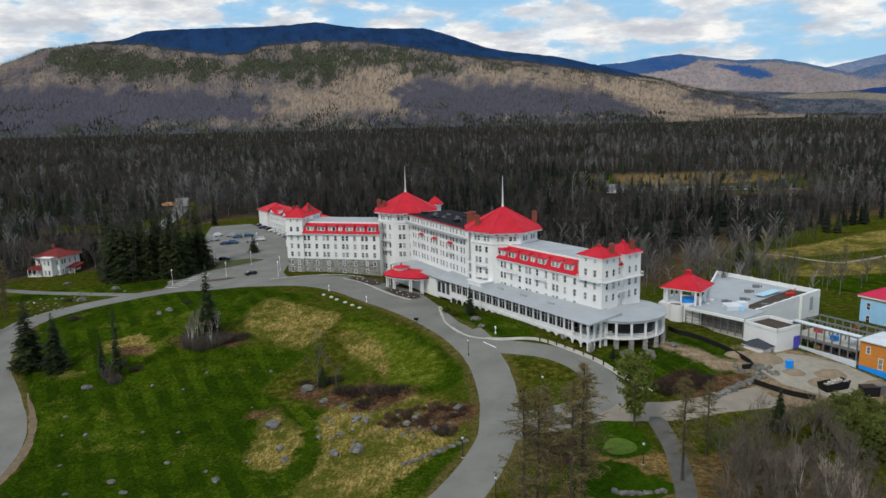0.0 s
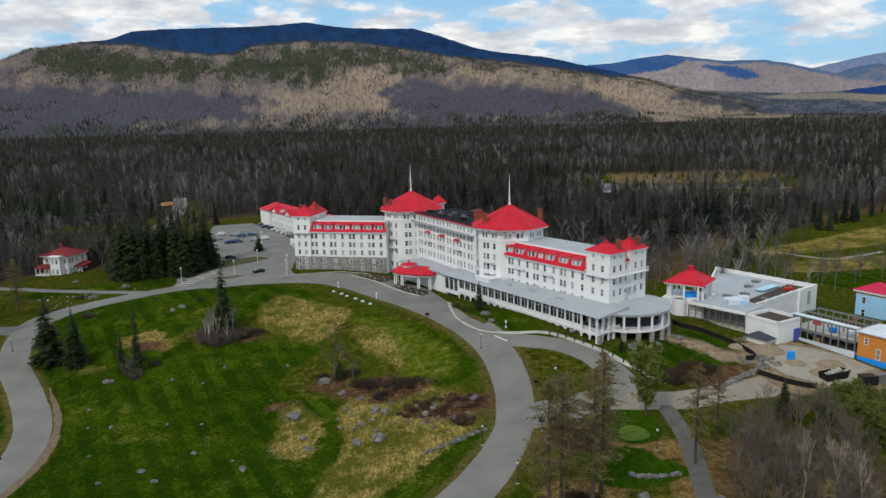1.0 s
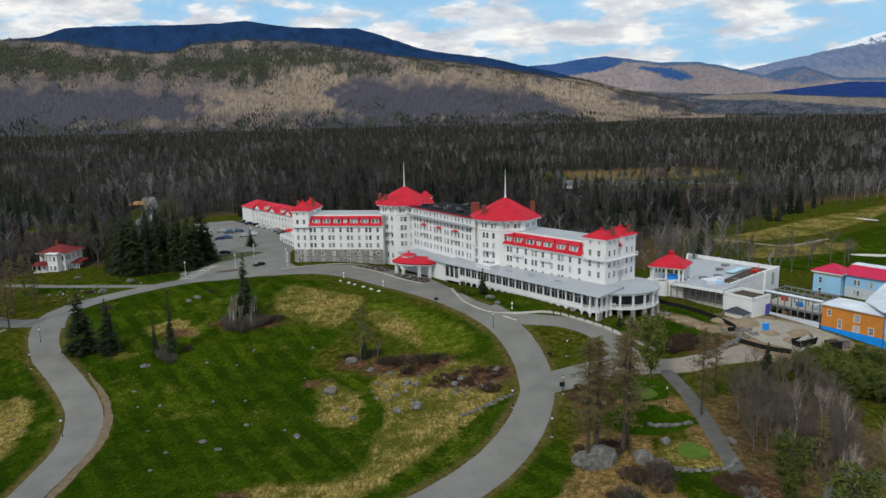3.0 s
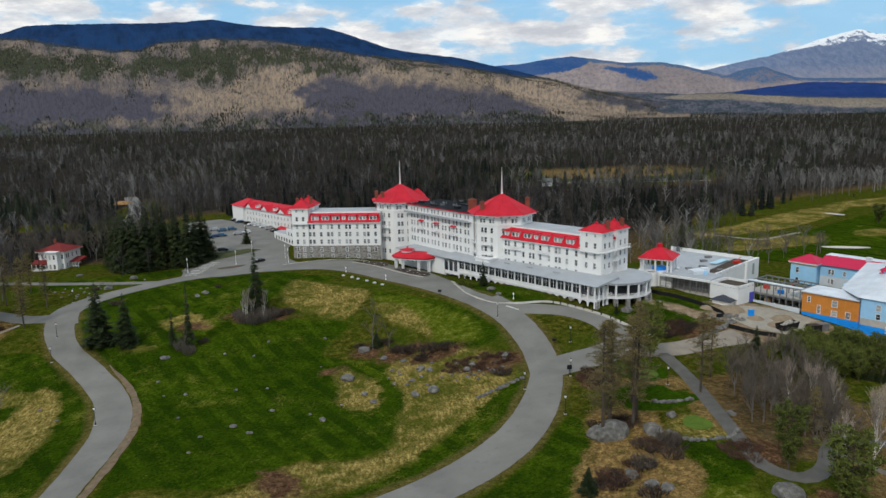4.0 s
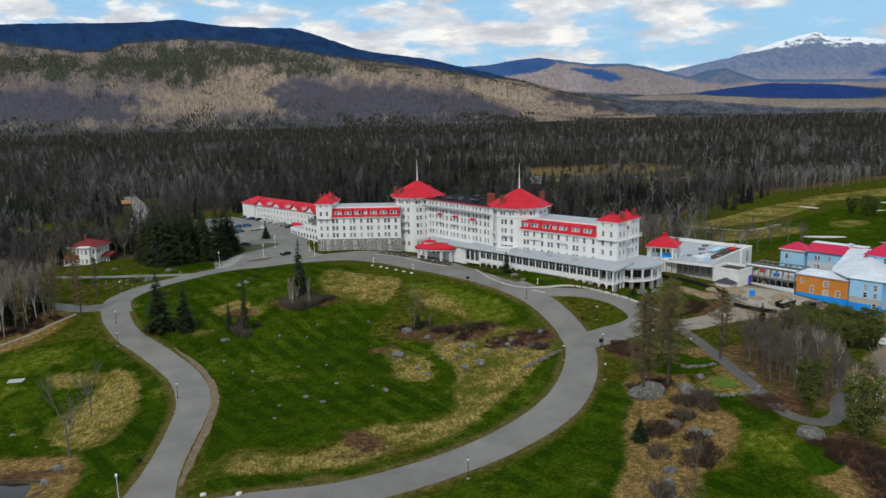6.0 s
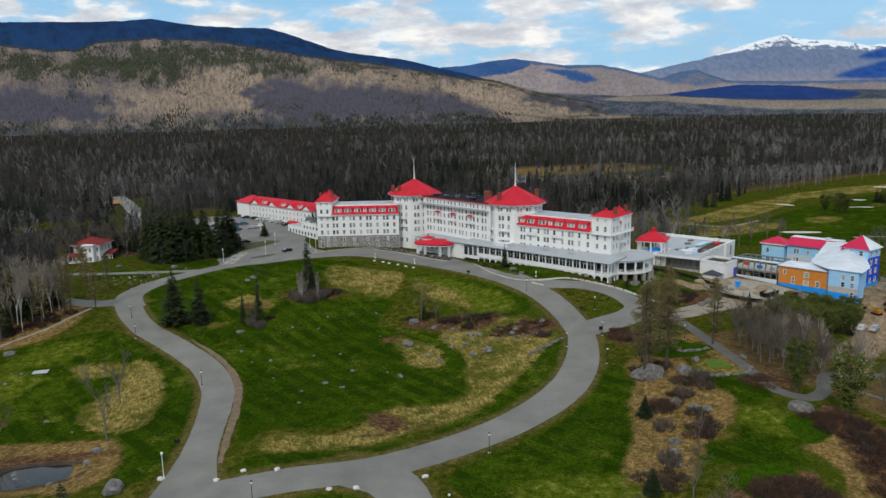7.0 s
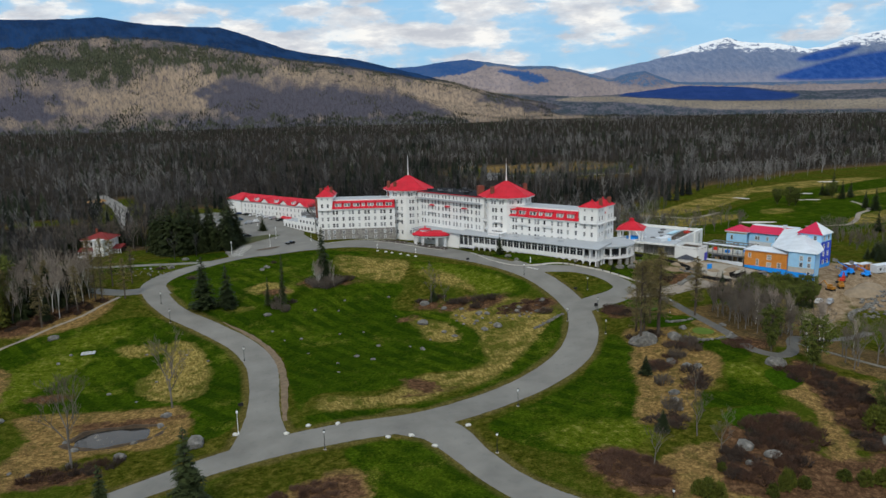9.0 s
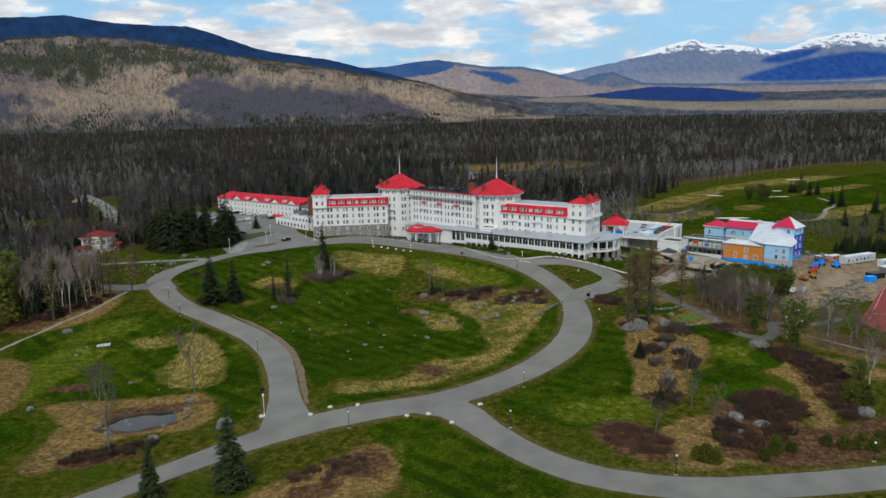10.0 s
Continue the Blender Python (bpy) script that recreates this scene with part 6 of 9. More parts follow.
for z in (DECK + .95, DECK + .12):
    s.lathe([(RR - .05, z), (RR + .05, z), (RR + .05, z + .1), (RR - .05, z + .1), (RR - .05, z)], (*RP, 0), 64)
part("porch_ring", s.mesh("porch_ring", M["trim"]), hotel)
for a in range(196, 400, 19):
    x, y = deg(a)
    s = Shape()
    column(s, x, y, DECK, TOP, .5)
    part("porch_post", s.mesh("porch_post", M["trim"]), hotel)
    part("stone_pier", Shape().box(x - .55, x + .55, y - .55, y + .55, 3.2, DECK - .4).mesh("stone_pier", M["stone"]), hotel)
s = Shape()
for i in range(110):
    x, y = deg(165 + i * 2.1)
    s.box(x - .03, x + .03, y - .03, y + .03, DECK + .2, DECK + .95)
part("porch_rail", s.mesh("porch_rail", M["trim"]), hotel)
s = Shape().lathe([(RR - 2.2, DECK), (RR - 2.2, TOP)], (*RP, 0), 48)
part("porch_glass", s.mesh("porch_glass", M["dark_glass"]), hotel)
s = Shape()
for i in range(4):
    x0, x1 = i * 2.0, (i + 1) * 2.0
    column(s, x0, .3, DECK, TOP), column(s, x0, .3, 4.0, DECK - .5, .36), rail(s, x0, x1, .3, DECK)
s.box(-.2, 8, 0, .6, TOP, TOP + .45), s.box(-.2, 8, 0, .6, DECK - .45, DECK)
ve = frame_of(V1, (V1[0] + 6.9, V1[1] + 4.2))
part("veranda_end", s.moved(ve).mesh("veranda_end", M["trim"]), hotel)

# carriage porch with its red bowed roof
PC, PT = (-12.2, 234.0), 28.0
fp = pose(PC[0], PC[1], 0, 0, 0, -PT)


def bow(a, b, n=40, p=2.6):
    out = []
    for i in range(n):
        t = 2 * math.pi * i / n
        c, q = math.cos(t), math.sin(t)
        out.append((a * math.copysign(abs(c) ** (2 / p), c), b * math.copysign(abs(q) ** (2 / p), q)))
    return out


s = Shape()
for (a, b, z), (a1, b1, z1) in zip([(8.6, 5.6, 10.5), (8.9, 5.9, 10.9), (6.9, 4.0, 12.0)], [(8.9, 5.9, 10.9), (6.9, 4.0, 12.0), (0.5, 0.3, 12.3)]):
    p0, p1 = bow(a, b), bow(a1, b1)
    n = len(p0)
    s.add([(x, y, z) for x, y in p0] + [(x, y, z1) for x, y in p1], [(i, (i + 1) % n, n + (i + 1) % n, n + i) for i in range(n)])
part("porch_canopy", s.moved(fp).mesh("porch_canopy", M["red"]), hotel, "red bowed canopy roof")
s = Shape().prism(bow(8.4, 5.4), 10.1, 10.6)
part("canopy_beam", s.moved(fp).mesh("canopy_beam", M["trim"]), hotel)
s = Shape().lathe([(2.4, 12.05), (2.4, 12.75), (2.55, 12.75), (2.55, 12.9), (0.1, 13.3)], (-3.2, 0.4, 0), 20)
part("lantern_drum", s.moved(fp).mesh("lantern_drum", M["trim"]), hotel)
s = Shape().lathe([(2.9, 12.9), (0.9, 13.4), (0.3, 13.5), (0.3, 14.0), (0.02, 14.5)], (-3.2, 0.4, 0), 20)
part("lantern_roof", s.moved(fp).mesh("lantern_roof", M["red"]), hotel)
for i in range(0, 40, 4):
    x, y = bow(7.7, 4.7)[i]
    for d in (-.32, .32):
        s = Shape()
        column(s, x + d, y, 5.4, 10.15, .34)
        part("porch_column", s.moved(fp).mesh("porch_column", M["trim"]), hotel)

# ---- the long wing behind the hotel ----
lodge = thing("lodge_wing", (-77, 350, 5), "long white three-storey wing with red gabled roof", "building")
A5, B5 = (-97.0, 381.0), (-56.6, 321.0)
L5, f5 = span(A5, B5), frame_of(A5, B5)
us = [2.2 + k * (L5 - 4.4) / 21 for k in range(22)]
wall(lodge, A5, B5, 3.0, 14.8, grid(us, [5.2, 8.2, 11.2], 0.9, 1.5), M["white"])
q5 = quad_block(A5, B5, 13)
wall(lodge, q5[3], q5[0], 3.0, 14.8, grid([3, 6.5, 10], [5.2, 8.2, 11.2], 0.9, 1.5), M["white"])
slab(lodge, core(q5), 3.0, 14.7, M["white"], "wall")
s = Shape().add([(12, -.9, 14.6), (L5 + .8, -.9, 14.6), (L5 + .8, 6.5, 17.9), (12, 6.5, 17.9), (12, 13.9, 14.6), (L5 + .8, 13.9, 14.6)], [(0, 1, 2, 3), (3, 2, 5, 4), (1, 5, 2), (0, 3, 4)])
part("roof", s.moved(f5).mesh("roof", M["red"]), lodge)
s = Shape().add([(-.9, -2.0, 14.9), (13.2, -2.0, 14.9), (13.2, 13.9, 14.9), (-.9, 13.9, 14.9), (4.5, 6, 18.3), (8.5, 6, 18.3)], [(0, 1, 5, 4), (1, 2, 5), (2, 3, 4, 5), (3, 0, 4), (3, 2, 1, 0)])
part("roof", s.moved(f5).mesh("roof", M["red"]), lodge, "red hipped end roof")
s = Shape().box(0, 12.5, -1.2, .1, 3, 14.8)
part("wall", s.moved(f5).mesh("wall", M["white"]), lodge)
for k in range(4):
    for z in (5.2, 8.2, 11.2):
        add_window(lodge, f5 @ Matrix.Translation((1.9 + k * 2.9, -1.2, z)), 0.9, 1.5)
for u in (18, 35, 52, 66):
    s = Shape().add([(u - 4.2, -1.3, 14.6), (u, -1.3, 17.3), (u + 4.2, -1.3, 14.6), (u, 6, 17.3), (u - 4.2, 6, 14.6), (u + 4.2, 6, 14.6)], [(0, 1, 3, 4), (1, 2, 5, 3)])
    part("gable_roof", s.moved(f5).mesh("gable_roof", M["red"]), lodge)
    s = Shape().add([(u - 3.6, -.8, 14.5), (u + 3.6, -.8, 14.5), (u, -.8, 16.9), (u - 3.6, .4, 14.5), (u + 3.6, .4, 14.5), (u, .4, 16.9)], [(0, 1, 2), (3, 5, 4), (0, 2, 5, 3), (1, 4, 5, 2)])
    part("gable", s.moved(f5).mesh("gable", M["white"]), lodge)
    add_window(lodge, f5 @ Matrix.Translation((u, -.8, 15.0)), 0.9, 1.2)
for u in (26, 44, 59):
    dormer(lodge, f5, u, -0.2, 15.2, 1.8, 1.7, 2.0, False)
s = Shape().box(50, 58, -3.2, 0, 3.4, 6.6).add([(49.5, -3.8, 6.5), (58.5, -3.8, 6.5), (58.5, .2, 8.2), (49.5, .2, 8.2)], [(0, 1, 2, 3)], 1)
part("entry_porch", s.moved(f5).mesh("entry_porch", [M["white"], M["red"]]), lodge)

link = thing("service_block", (-60, 300, 6), "low white flat-roofed service block with roof plant", "building")
for a, b, d, z in (((-70.5, 317), (-57.5, 291.5), 10, 9.2), ((-64, 306), (-55.5, 289), 12, 12.0), ((-60, 331), (-52, 312), 9, 13.0)):
    q = quad_block(a, b, d)
    slab(link, q, 3.5, z, M["stucco"], "wall")
    c = Vector((sum(p[0] for p in q) / 4, sum(p[1] for p in q) / 4))
    slab(link, [tuple(c + (Vector(p) - c) * 0.95) for p in q], z - .1, z + .08, M["membrane"])
    fr, L = frame_of(a, b), span(a, b)
    s = Shape()
    for u in np.arange(2, L - 1, 3.0):
        s.box(u, u + 1.2, -.04, .06, z - 3.2, z - 1.6)
    part("window_band", s.moved(fr).mesh("window_band", M["glass"]), link)
for x, y, w in ((-58, 300, 2.2), (-56.5, 306, 1.5), (-60, 310, 1.8)):
    part("roof_plant", Shape().box(x - w, x + w, y - 1, y + 1, 11.8, 13.6).rod((x, y, 13.5), (x, y, 14.4), .4).mesh("roof_plant", M["steel"]), link)
part("chimney", Shape().box(-55.5, -52.5, 296, 299, 6, 21.5).box(-55.8, -52.2, 295.7, 299.3, 20.4, 20.9).mesh("chimney", M["brick"]), link, "square brick boiler chimney")

# ---- white house by the spruces ----
house = thing("white_house", (-157, 284, 3.2), "two-storey white house with red hipped roofs and porches", "house")
H0, H1 = (-161.6, 281.0), (-150.8, 278.2)
fh, LH = frame_of(H0, H1), span(H0, H1)
wall(house, H0, H1, 2.0, 10.2, grid([1.6, 3.6, 10.3], [3.8, 7.6], .9, 1.7), M["white"])
qh = quad_block(H0, H1, 11)
wall(house, qh[1], qh[2], 2.0, 10.2, grid([1.6, 3.0, 5.5, 8.5], [3.8, 7.6], .9, 1.7), M["white"])
slab(house, core(qh), 2.0, 10.1, M["white"], "wall")
c = (fh @ Vector((LH / 2, 5.5, 0)))
hip_roof(house, [tuple((fh @ Vector(p))[:2]) for p in ((-1, -1, 0), (LH + 1, -1, 0), (LH + 1, 12, 0), (-1, 12, 0))], 10.5, (c.x, c.y, 13.2), mat=M["old_red"])
s = Shape().box(LH * .45, LH * .85, -1.8, .2, 2.0, 10.25)
part("bay", s.moved(fh).mesh("bay", M["white"]), house)
part("bay_roof", Shape().box(LH * .42, LH * .88, -2.9, .2, 10.3, 10.75).moved(fh).mesh("bay_roof", M["trim"]), house)
ba, bb = (tuple((fh @ Vector((LH * k, -2.2, 0)))[:2]) for k in (.45, .85))
wall(house, ba, bb, 2.0, 10.3, grid([1.3, 3.1], [3.8, 7.6], .9, 1.7), M["white"])
for x0, x1, y0, y1 in ((-1.5, LH * .44, -3.2, 0), (LH, LH + 4.0, 3, 9)):
    s = Shape().add([(x0, y0, 5.9), (x1, y0, 5.9), (x1, y1, 7.0), (x0, y1, 7.0), (x0, y0, 5.7), (x1, y0, 5.7), (x1, y1, 5.7), (x0, y1, 5.7)], [(0, 1, 2, 3), (4, 5, 1, 0), (1, 5, 6, 2), (0, 3, 7, 4), (7, 6, 5, 4)])
    part("porch_roof", s.moved(fh).mesh("porch_roof", M["old_red"]), house)
    s = Shape().box(x0, x1, y0, y1, 2.4, 3.2)
    n = 4
    for i in range(n):
        x = x0 + .2 + (x1 - x0 - .4) * i / (n - 1)
        s.box(x - .1, x + .1, y0 + .1, y0 + .3, 3.2, 5.8)
    s.box(x0, x1, y0 + .15, y0 + .25, 4.0, 4.1)
    part("porch", s.moved(fh).mesh("porch", M["trim"]), house)
x, y = (fh @ Vector((4, 6, 0)))[:2]
chimney(house, x, y, 10, 14.6, .9, .9)

# ---- annex ----
annex = thing("annex", (84, 200, 2), "white stuccoed flat-roofed modern annex under construction", "building")


def parapet(parent, poly, z, h=0.9, t=0.4, mat=None):
    n = len(poly)
    for i in range(n):
        fr, L = frame_of(poly[i], poly[(i + 1) % n]), span(poly[i], poly[(i + 1) % n])
        part("parapet", Shape().box(0, L, 0, t, z, z + h).moved(fr).mesh("parapet", mat or M["stucco"]), parent)


big = [(71.0, 199.0), (82.4, 189.7), (110.6, 211.2), (91.0, 239.5)]
slab(annex, big, -1.0, 7.4, M["stucco"], "wall"), slab(annex, big, 7.3, 7.45, M["membrane"], "roof", "grey flat roof with plant")
parapet(annex, big, 7.4, 1.1)
for i in range(4):
    fr, L = frame_of(big[i], big[(i + 1) % 4]), span(big[i], big[(i + 1) % 4])
    for u in np.arange(2.4, L - 1, 4.8):
        part("parapet_pier", Shape().box(u - .35, u + .35, -.12, .52, 7.4, 8.75).moved(fr).mesh("parapet_pier", M["trim"]), annex)
    part("coping", Shape().box(0, L, -.08, .48, 8.5, 8.62).moved(fr).mesh("coping", M["trim"]), annex)
slab(annex, [(79.5, 194.5), (83.2, 190.9), (109, 210.8), (104.8, 216.4)], 7.44, 7.54, M["brown_roof"], "roof_mat", "brown unfinished roof area")
slab(annex, [(91, 209.2), (92.6, 206.9), (100.8, 213), (99.2, 215.2)], 7.9, 8.1, plain("skylight_tarp", (0.35, 0.58, 0.7), 0.3), "skylight")
fr = frame_of((82.4, 189.7), (110.6, 211.2))
part("high_wall", Shape().box(25, 35.6, -.7, .2, -1, 8.75).moved(fr).mesh("high_wall", M["stucco"]), annex)
part("tall_window", Shape().box(29.6, 31.4, -.78, -.6, 3.6, 7.4).box(29.4, 31.6, -.82, -.72, 3.45, 3.6).moved(fr).mesh("tall_window", M["glass"]), annex)
for x, y in ((86, 205), (91, 214), (96, 220), (80, 203), (89, 198)):
    part("roof_plant", Shape().box(x - .9, x + .9, y - .6, y + .6, 7.4, 8.3).rod((x + 1.6, y, 7.4), (x + 1.6, y, 8.1), .25).mesh("roof_plant", M["steel"]), annex)
part("red_lift", Shape().box(100, 102.4, 208, 209.2, 7.7, 8.5).rod((101, 208.6, 8.4), (103.5, 210, 9.5), .14).box(99.9, 100.3, 208, 209.2, 7.6, 8.1).mesh("red_lift", M["red_paint"]), annex)
fa, fb = (65.6, 195.0), (76.6, 181.6)
fg, LG = frame_of(fa, fb), span(fa, fb)
qg = quad_block(fa, fb, 11)
slab(annex, qg, 7.9, 8.6, M["stucco"], "parapet"), slab(annex, [tuple((fg @ Vector(p))[:2]) for p in ((.4, .5, 0), (LG, .5, 0), (LG, 11, 0), (.4, 11, 0))], 8.45, 8.65, M["membrane"])
slab(annex, [tuple((fg @ Vector(p))[:2]) for p in ((0, 3.2, 0), (LG, 3.2, 0), (LG, 11, 0), (0, 11, 0))], 1.0, 8.0, M["stucco"], "wall")
slab(annex, [tuple((fg @ Vector(p))[:2]) for p in ((0, 0, 0), (LG, 0, 0), (LG, 3.4, 0), (0, 3.4, 0))], 1.0, 3.6, M["concrete"], "plinth")
for i in range(9):
    u = .3 + (LG - .6) * i / 8
    part("steel_post", Shape().box(u - .1, u + .1, .2, .4, 3.5, 8).box(u - .1, u + .1, 2.6, 2.8, 3.5, 8).moved(fg).mesh("steel_post", M["steel"]), annex)
for z in (4.5, 5.4, 6.3, 7.2):
    part("steel_rail", Shape().box(.2, LG - .2, .25, .35, z, z + .09).moved(fg).mesh("steel_rail", M["steel"]), annex)
part("bare_wall", Shape().box(.2, LG - .2, 2.9, 3.1, 3.6, 7.9).moved(fg).mesh("bare_wall", plain("grey_board", (0.14, 0.135, 0.13), 0.9, vary=0.4, scale=1.2)), annex)
part("end_drum", Shape().lathe([(2.0, 1), (2.0, 8.9), (1.8, 8.9), (1.8, 8.5), (.05, 8.5)], (64.2, 197.5, 0), 20).mesh("end_drum", M["stucco"]), annex)
blk = quad_block((76.6, 181.4), (81.3, 172.8), 9.6)
slab(annex, blk, -.5, 7.6, M["stucco"], "wall"), parapet(annex, blk, 7.6, .9), slab(annex, blk, 7.6, 7.72, M["brown_roof"], "roof")
fx = frame_of(blk[1], blk[2])
part("door", Shape().box(6.4, 9.2, -.06, .08, 1.2, 5.6).moved(fx).mesh("door", plain("violet_blue_wrap", (0.1, 0.1, 0.55), .6)), annex, "violet-blue wrapped doorway")
part("wrapped_block", Shape().box(75.5, 79.8, 190, 194.5, 7.4, 9.8).box(79.8, 82.2, 192.4, 195, 7.4, 10.1).mesh("wrapped_block", M["white_wrap"]), annex), part("blue_tarp", Shape().box(78.8, 79.9, 189.4, 190, 7.4, 9.9).mesh("blue_tarp", M["blue"]), annex)

pav = thing("roof_pavilion", (68.6, 202.2, 8.6), "open pavilion with red hipped roof on white posts", "pavilion")
pq = [(68.6 + 8.3 * math.cos(radians(a)), 202.2 + 8.3 * math.sin(radians(a))) for a in (8, 98, 188, 278)]
hip_roof(pav, pq, 12.9, (68.8, 202.2, 16.6))
part("lantern", Shape().box(68.1, 69.5, 201.5, 202.9, 16.0, 17.4).mesh("lantern", M["red"]), pav)
for i, p in enumerate(pq):
    for k in (0.1, .5, .9):
        x, y = [68.6, 202.2][0] + (p[0] + (pq[(i + 1) % 4][0] - p[0]) * k - 68.6) * .86, 202.2 + (p[1] + (pq[(i + 1) % 4][1] - p[1]) * k - 202.2) * .86
        part("post", Shape().box(x - .25, x + .25, y - .25, y + .25, 6, 12.7).mesh("post", M["trim"]), pav)
slab(pav, [(68.6 + 8.6 * math.cos(radians(a)), 202.2 + 8.6 * math.sin(radians(a))) for a in (8, 98, 188, 278)], 1, 8.5, M["stucco"], "terrace")
part("tarp", Shape().box(66.5, 70.5, 199.5, 202.5, 8.5, 9.8).mesh("tarp", M["bright_blue"]), pav, "blue tarpaulin heap")

shed = thing("site_shed", (80.6, 172.5, 2), "small white shed with dark hipped roof", "shed")
sq = quad_block((74.4, 175.6), (77.4, 171.2), 3.4)
slab(shed, sq, -.5, 4.1, M["white"], "wall")
cx, cy = sum(p[0] for p in sq) / 4, sum(p[1] for p in sq) / 4
hip_roof(shed, [tuple(Vector((cx, cy)) + (Vector(p) - Vector((cx, cy))) * 1.25) for p in sq], 4.1, (cx, cy, 5.8), .15, mat=plain("slate_shingle", (0.045, 0.05, 0.065), .8))

# ---- unfinished building ----
site = thing("unfinished_building", (115, 175, 1), "unfinished hotel building with blue and orange sheathing", "building")
sa, sb = (88.2, 178.8), (96.5, 164.6)
fs, LS = frame_of(sa, sb), span(sa, sb)
for i in range(9):
    for y in (0, 5.5, 11):
        u = LS * i / 8
        part("steel_column", Shape().box(u - .13, u + .13, y - .13, y + .13, 0, 8.7).moved(fs).mesh("steel_column", M["steel"]), site)
for z, w in ((5.0, .3), (8.5, .25)):
    for y in (0, 5.5, 11):
        part("steel_beam", Shape().box(-.2, LS + .2, y - .15, y + .15, z, z + w + .15).moved(fs).mesh("steel_beam", M["steel"]), site)
    for i in range(0, 9, 2 if z < 6 else 8):
        u = LS * i / 8
        part("steel_beam", Shape().box(u - .1, u + .1, .15, 10.85, z, z + w).moved(fs).mesh("steel_beam", M["steel"]), site)
part("floor_deck", Shape().box(-.2, LS + .2, .6, 11.3, 5.4, 5.6).moved(fs).mesh("floor_deck", M["concrete"]), site)
part("floor_deck", Shape().box(-.2, LS + .2, -.3, 11.3, 1.8, 2.1).moved(fs).mesh("floor_deck", M["dust"]), site)
part("fascia", Shape().box(-.2, LS + .6, -.7, .9, 8.92, 9.2).moved(fs).mesh("fascia", M["white_wrap"]), site)
for k, (u, y, m_) in enumerate(((3, 6, "red_paint"), (6, 8, "white_wrap"), (9, 3, "bright_blue"), (11, 7, "tan_wood"), (13, 4, "white_wrap"), (5, 3, "tan_wood"), (14.5, 8, "bright_blue"))):
    part("pallet", Shape().box(u - .8, u + .8, y - .6, y + .6, 2.1 if k % 2 else 5.6, (2.1 if k % 2 else 5.6) + 1.2).moved(fs).mesh("pallet", M[m_]), site)
part("base_wall", Shape().box(-.2, LS + .2, -.4, -.1, -.5, 3.0).moved(fs).mesh("base_wall", M["white_wrap"]), site)
part("site_board", Shape().box(1, LS * .8, 9, 9.2, 2.1, 5.0).moved(fs).mesh("site_board", plain("pale_site_board", (.3, .31, .33), .8, vary=.4, scale=.8)), site)

oa, ob_ = (96.8, 164.0), (104.9, 150.0)
of, LO = frame_of(oa, ob_), span(oa, ob_)
wall(site, oa, ob_, -1.5, 8.3, [(2.0, 5.6, .8, 1.5), (5.0, 2.6, .9, 2.4), (9.4, 5.4, 1.5, 1.7), (9.4, 2.6, 1.5, 1.5), (13.2, 2.6, 1.2, 1.8)], M["bright_blue"], bands=[(2.3, M["orange"])], label="orange sheathing boards over a bright blue base")
s = Shape()
for u in np.arange(1.22, LO, 1.22):
    s.box(u - .012, u + .012, -.02, .01, 2.3, 8.25)
s.box(0, LO, -.02, .01, 4.6, 4.66)
part("board_joint", s.moved(of).mesh("board_joint", plain("pale_joint_tape", (.6, .28, .1), .8)), site)
slab(site, core(quad_block(oa, ob_, 10)), -1.0, 7.8, M["blue"], "wall"), slab(site, [tuple((of @ Vector(p))[:2]) for p in ((-.4, -.5, 0), (LO, -.5, 0), (LO, 10, 0), (-.4, 10, 0))], 8.32, 8.6, M["white_wrap"])
part("roof_mound", Shape().lathe([(3.2, 8.5), (2.6, 9.0), (.05, 9.2)], (*(of @ Vector((5, 5, 0)))[:2], 0), 14).mesh("roof_mound", M["white_wrap"]), site)
# near end, pale blue, with the bright blue waterproofing at its foot
na, nb = (104.7, 149.3), (109.4, 141.2)
nf, LN = frame_of(na, nb), span(na, nb)
wall(site, na, nb, -2.5, 9.6, [(4.6, 6.6, 1.1, 1.7), (7.4, 6.6, 1.1, 1.7), (4.6, 4.2, 1.1, 1.5), (7.4, 4.2, 1.1, 1.5), (7.4, 1.0, 1.1, 1.5)], M["bright_blue"], bands=[(2.0, plain("bare_block", (.42, .4, .36), .9)), (3.9, M["blue"])], label="pale blue sheathing over a bright blue base")
body = [na, nb, (117, 146.5), (125, 156.5), (140, 170), (146, 184), (136.4, 186), (127, 178), (114, 170), (110, 163)]
part("wall", Shape().prism([tuple(Vector((120, 163)) + (Vector(p) - Vector((120, 163))) * .97) for p in body], -2.0, 8.3).mesh("wall", M["blue"]), site)
s = Shape().add([(109.3, 164, 8.6), (103.9, 149.5, 9.7), (109.4, 140.2, 9.7), (126, 156, 9.9), (147, 184, 9.9), (135.6, 187, 10.6), (114.5, 151.5, 11.8), (131.5, 172, 13.2), (118, 146, 9.7)], [(0, 1, 6, 7, 5), (1, 2, 6), (2, 8, 6), (8, 3, 6), (3, 4, 7, 6), (4, 5, 7), (5, 4, 3, 8, 2, 1, 0)])
part("roof", s.mesh("roof", M["white_wrap"]), site, "white underlay over a broad hipped roof")
for k in range(5):
    x, y, z = 122 + k * 1.6, 163.5 + k * 1.4, 12.6 + k * .12
    part("shingle_bundle", Shape().box(x - .7, x + .7, y - .2, y + .2, z, z + .3).mesh("shingle_bundle", M["pink_roof"]), site)
# long rear range
ra, rb = (127.8, 199.8), (136.4, 185.1)
rf, LR = frame_of(ra, rb), span(ra, rb)
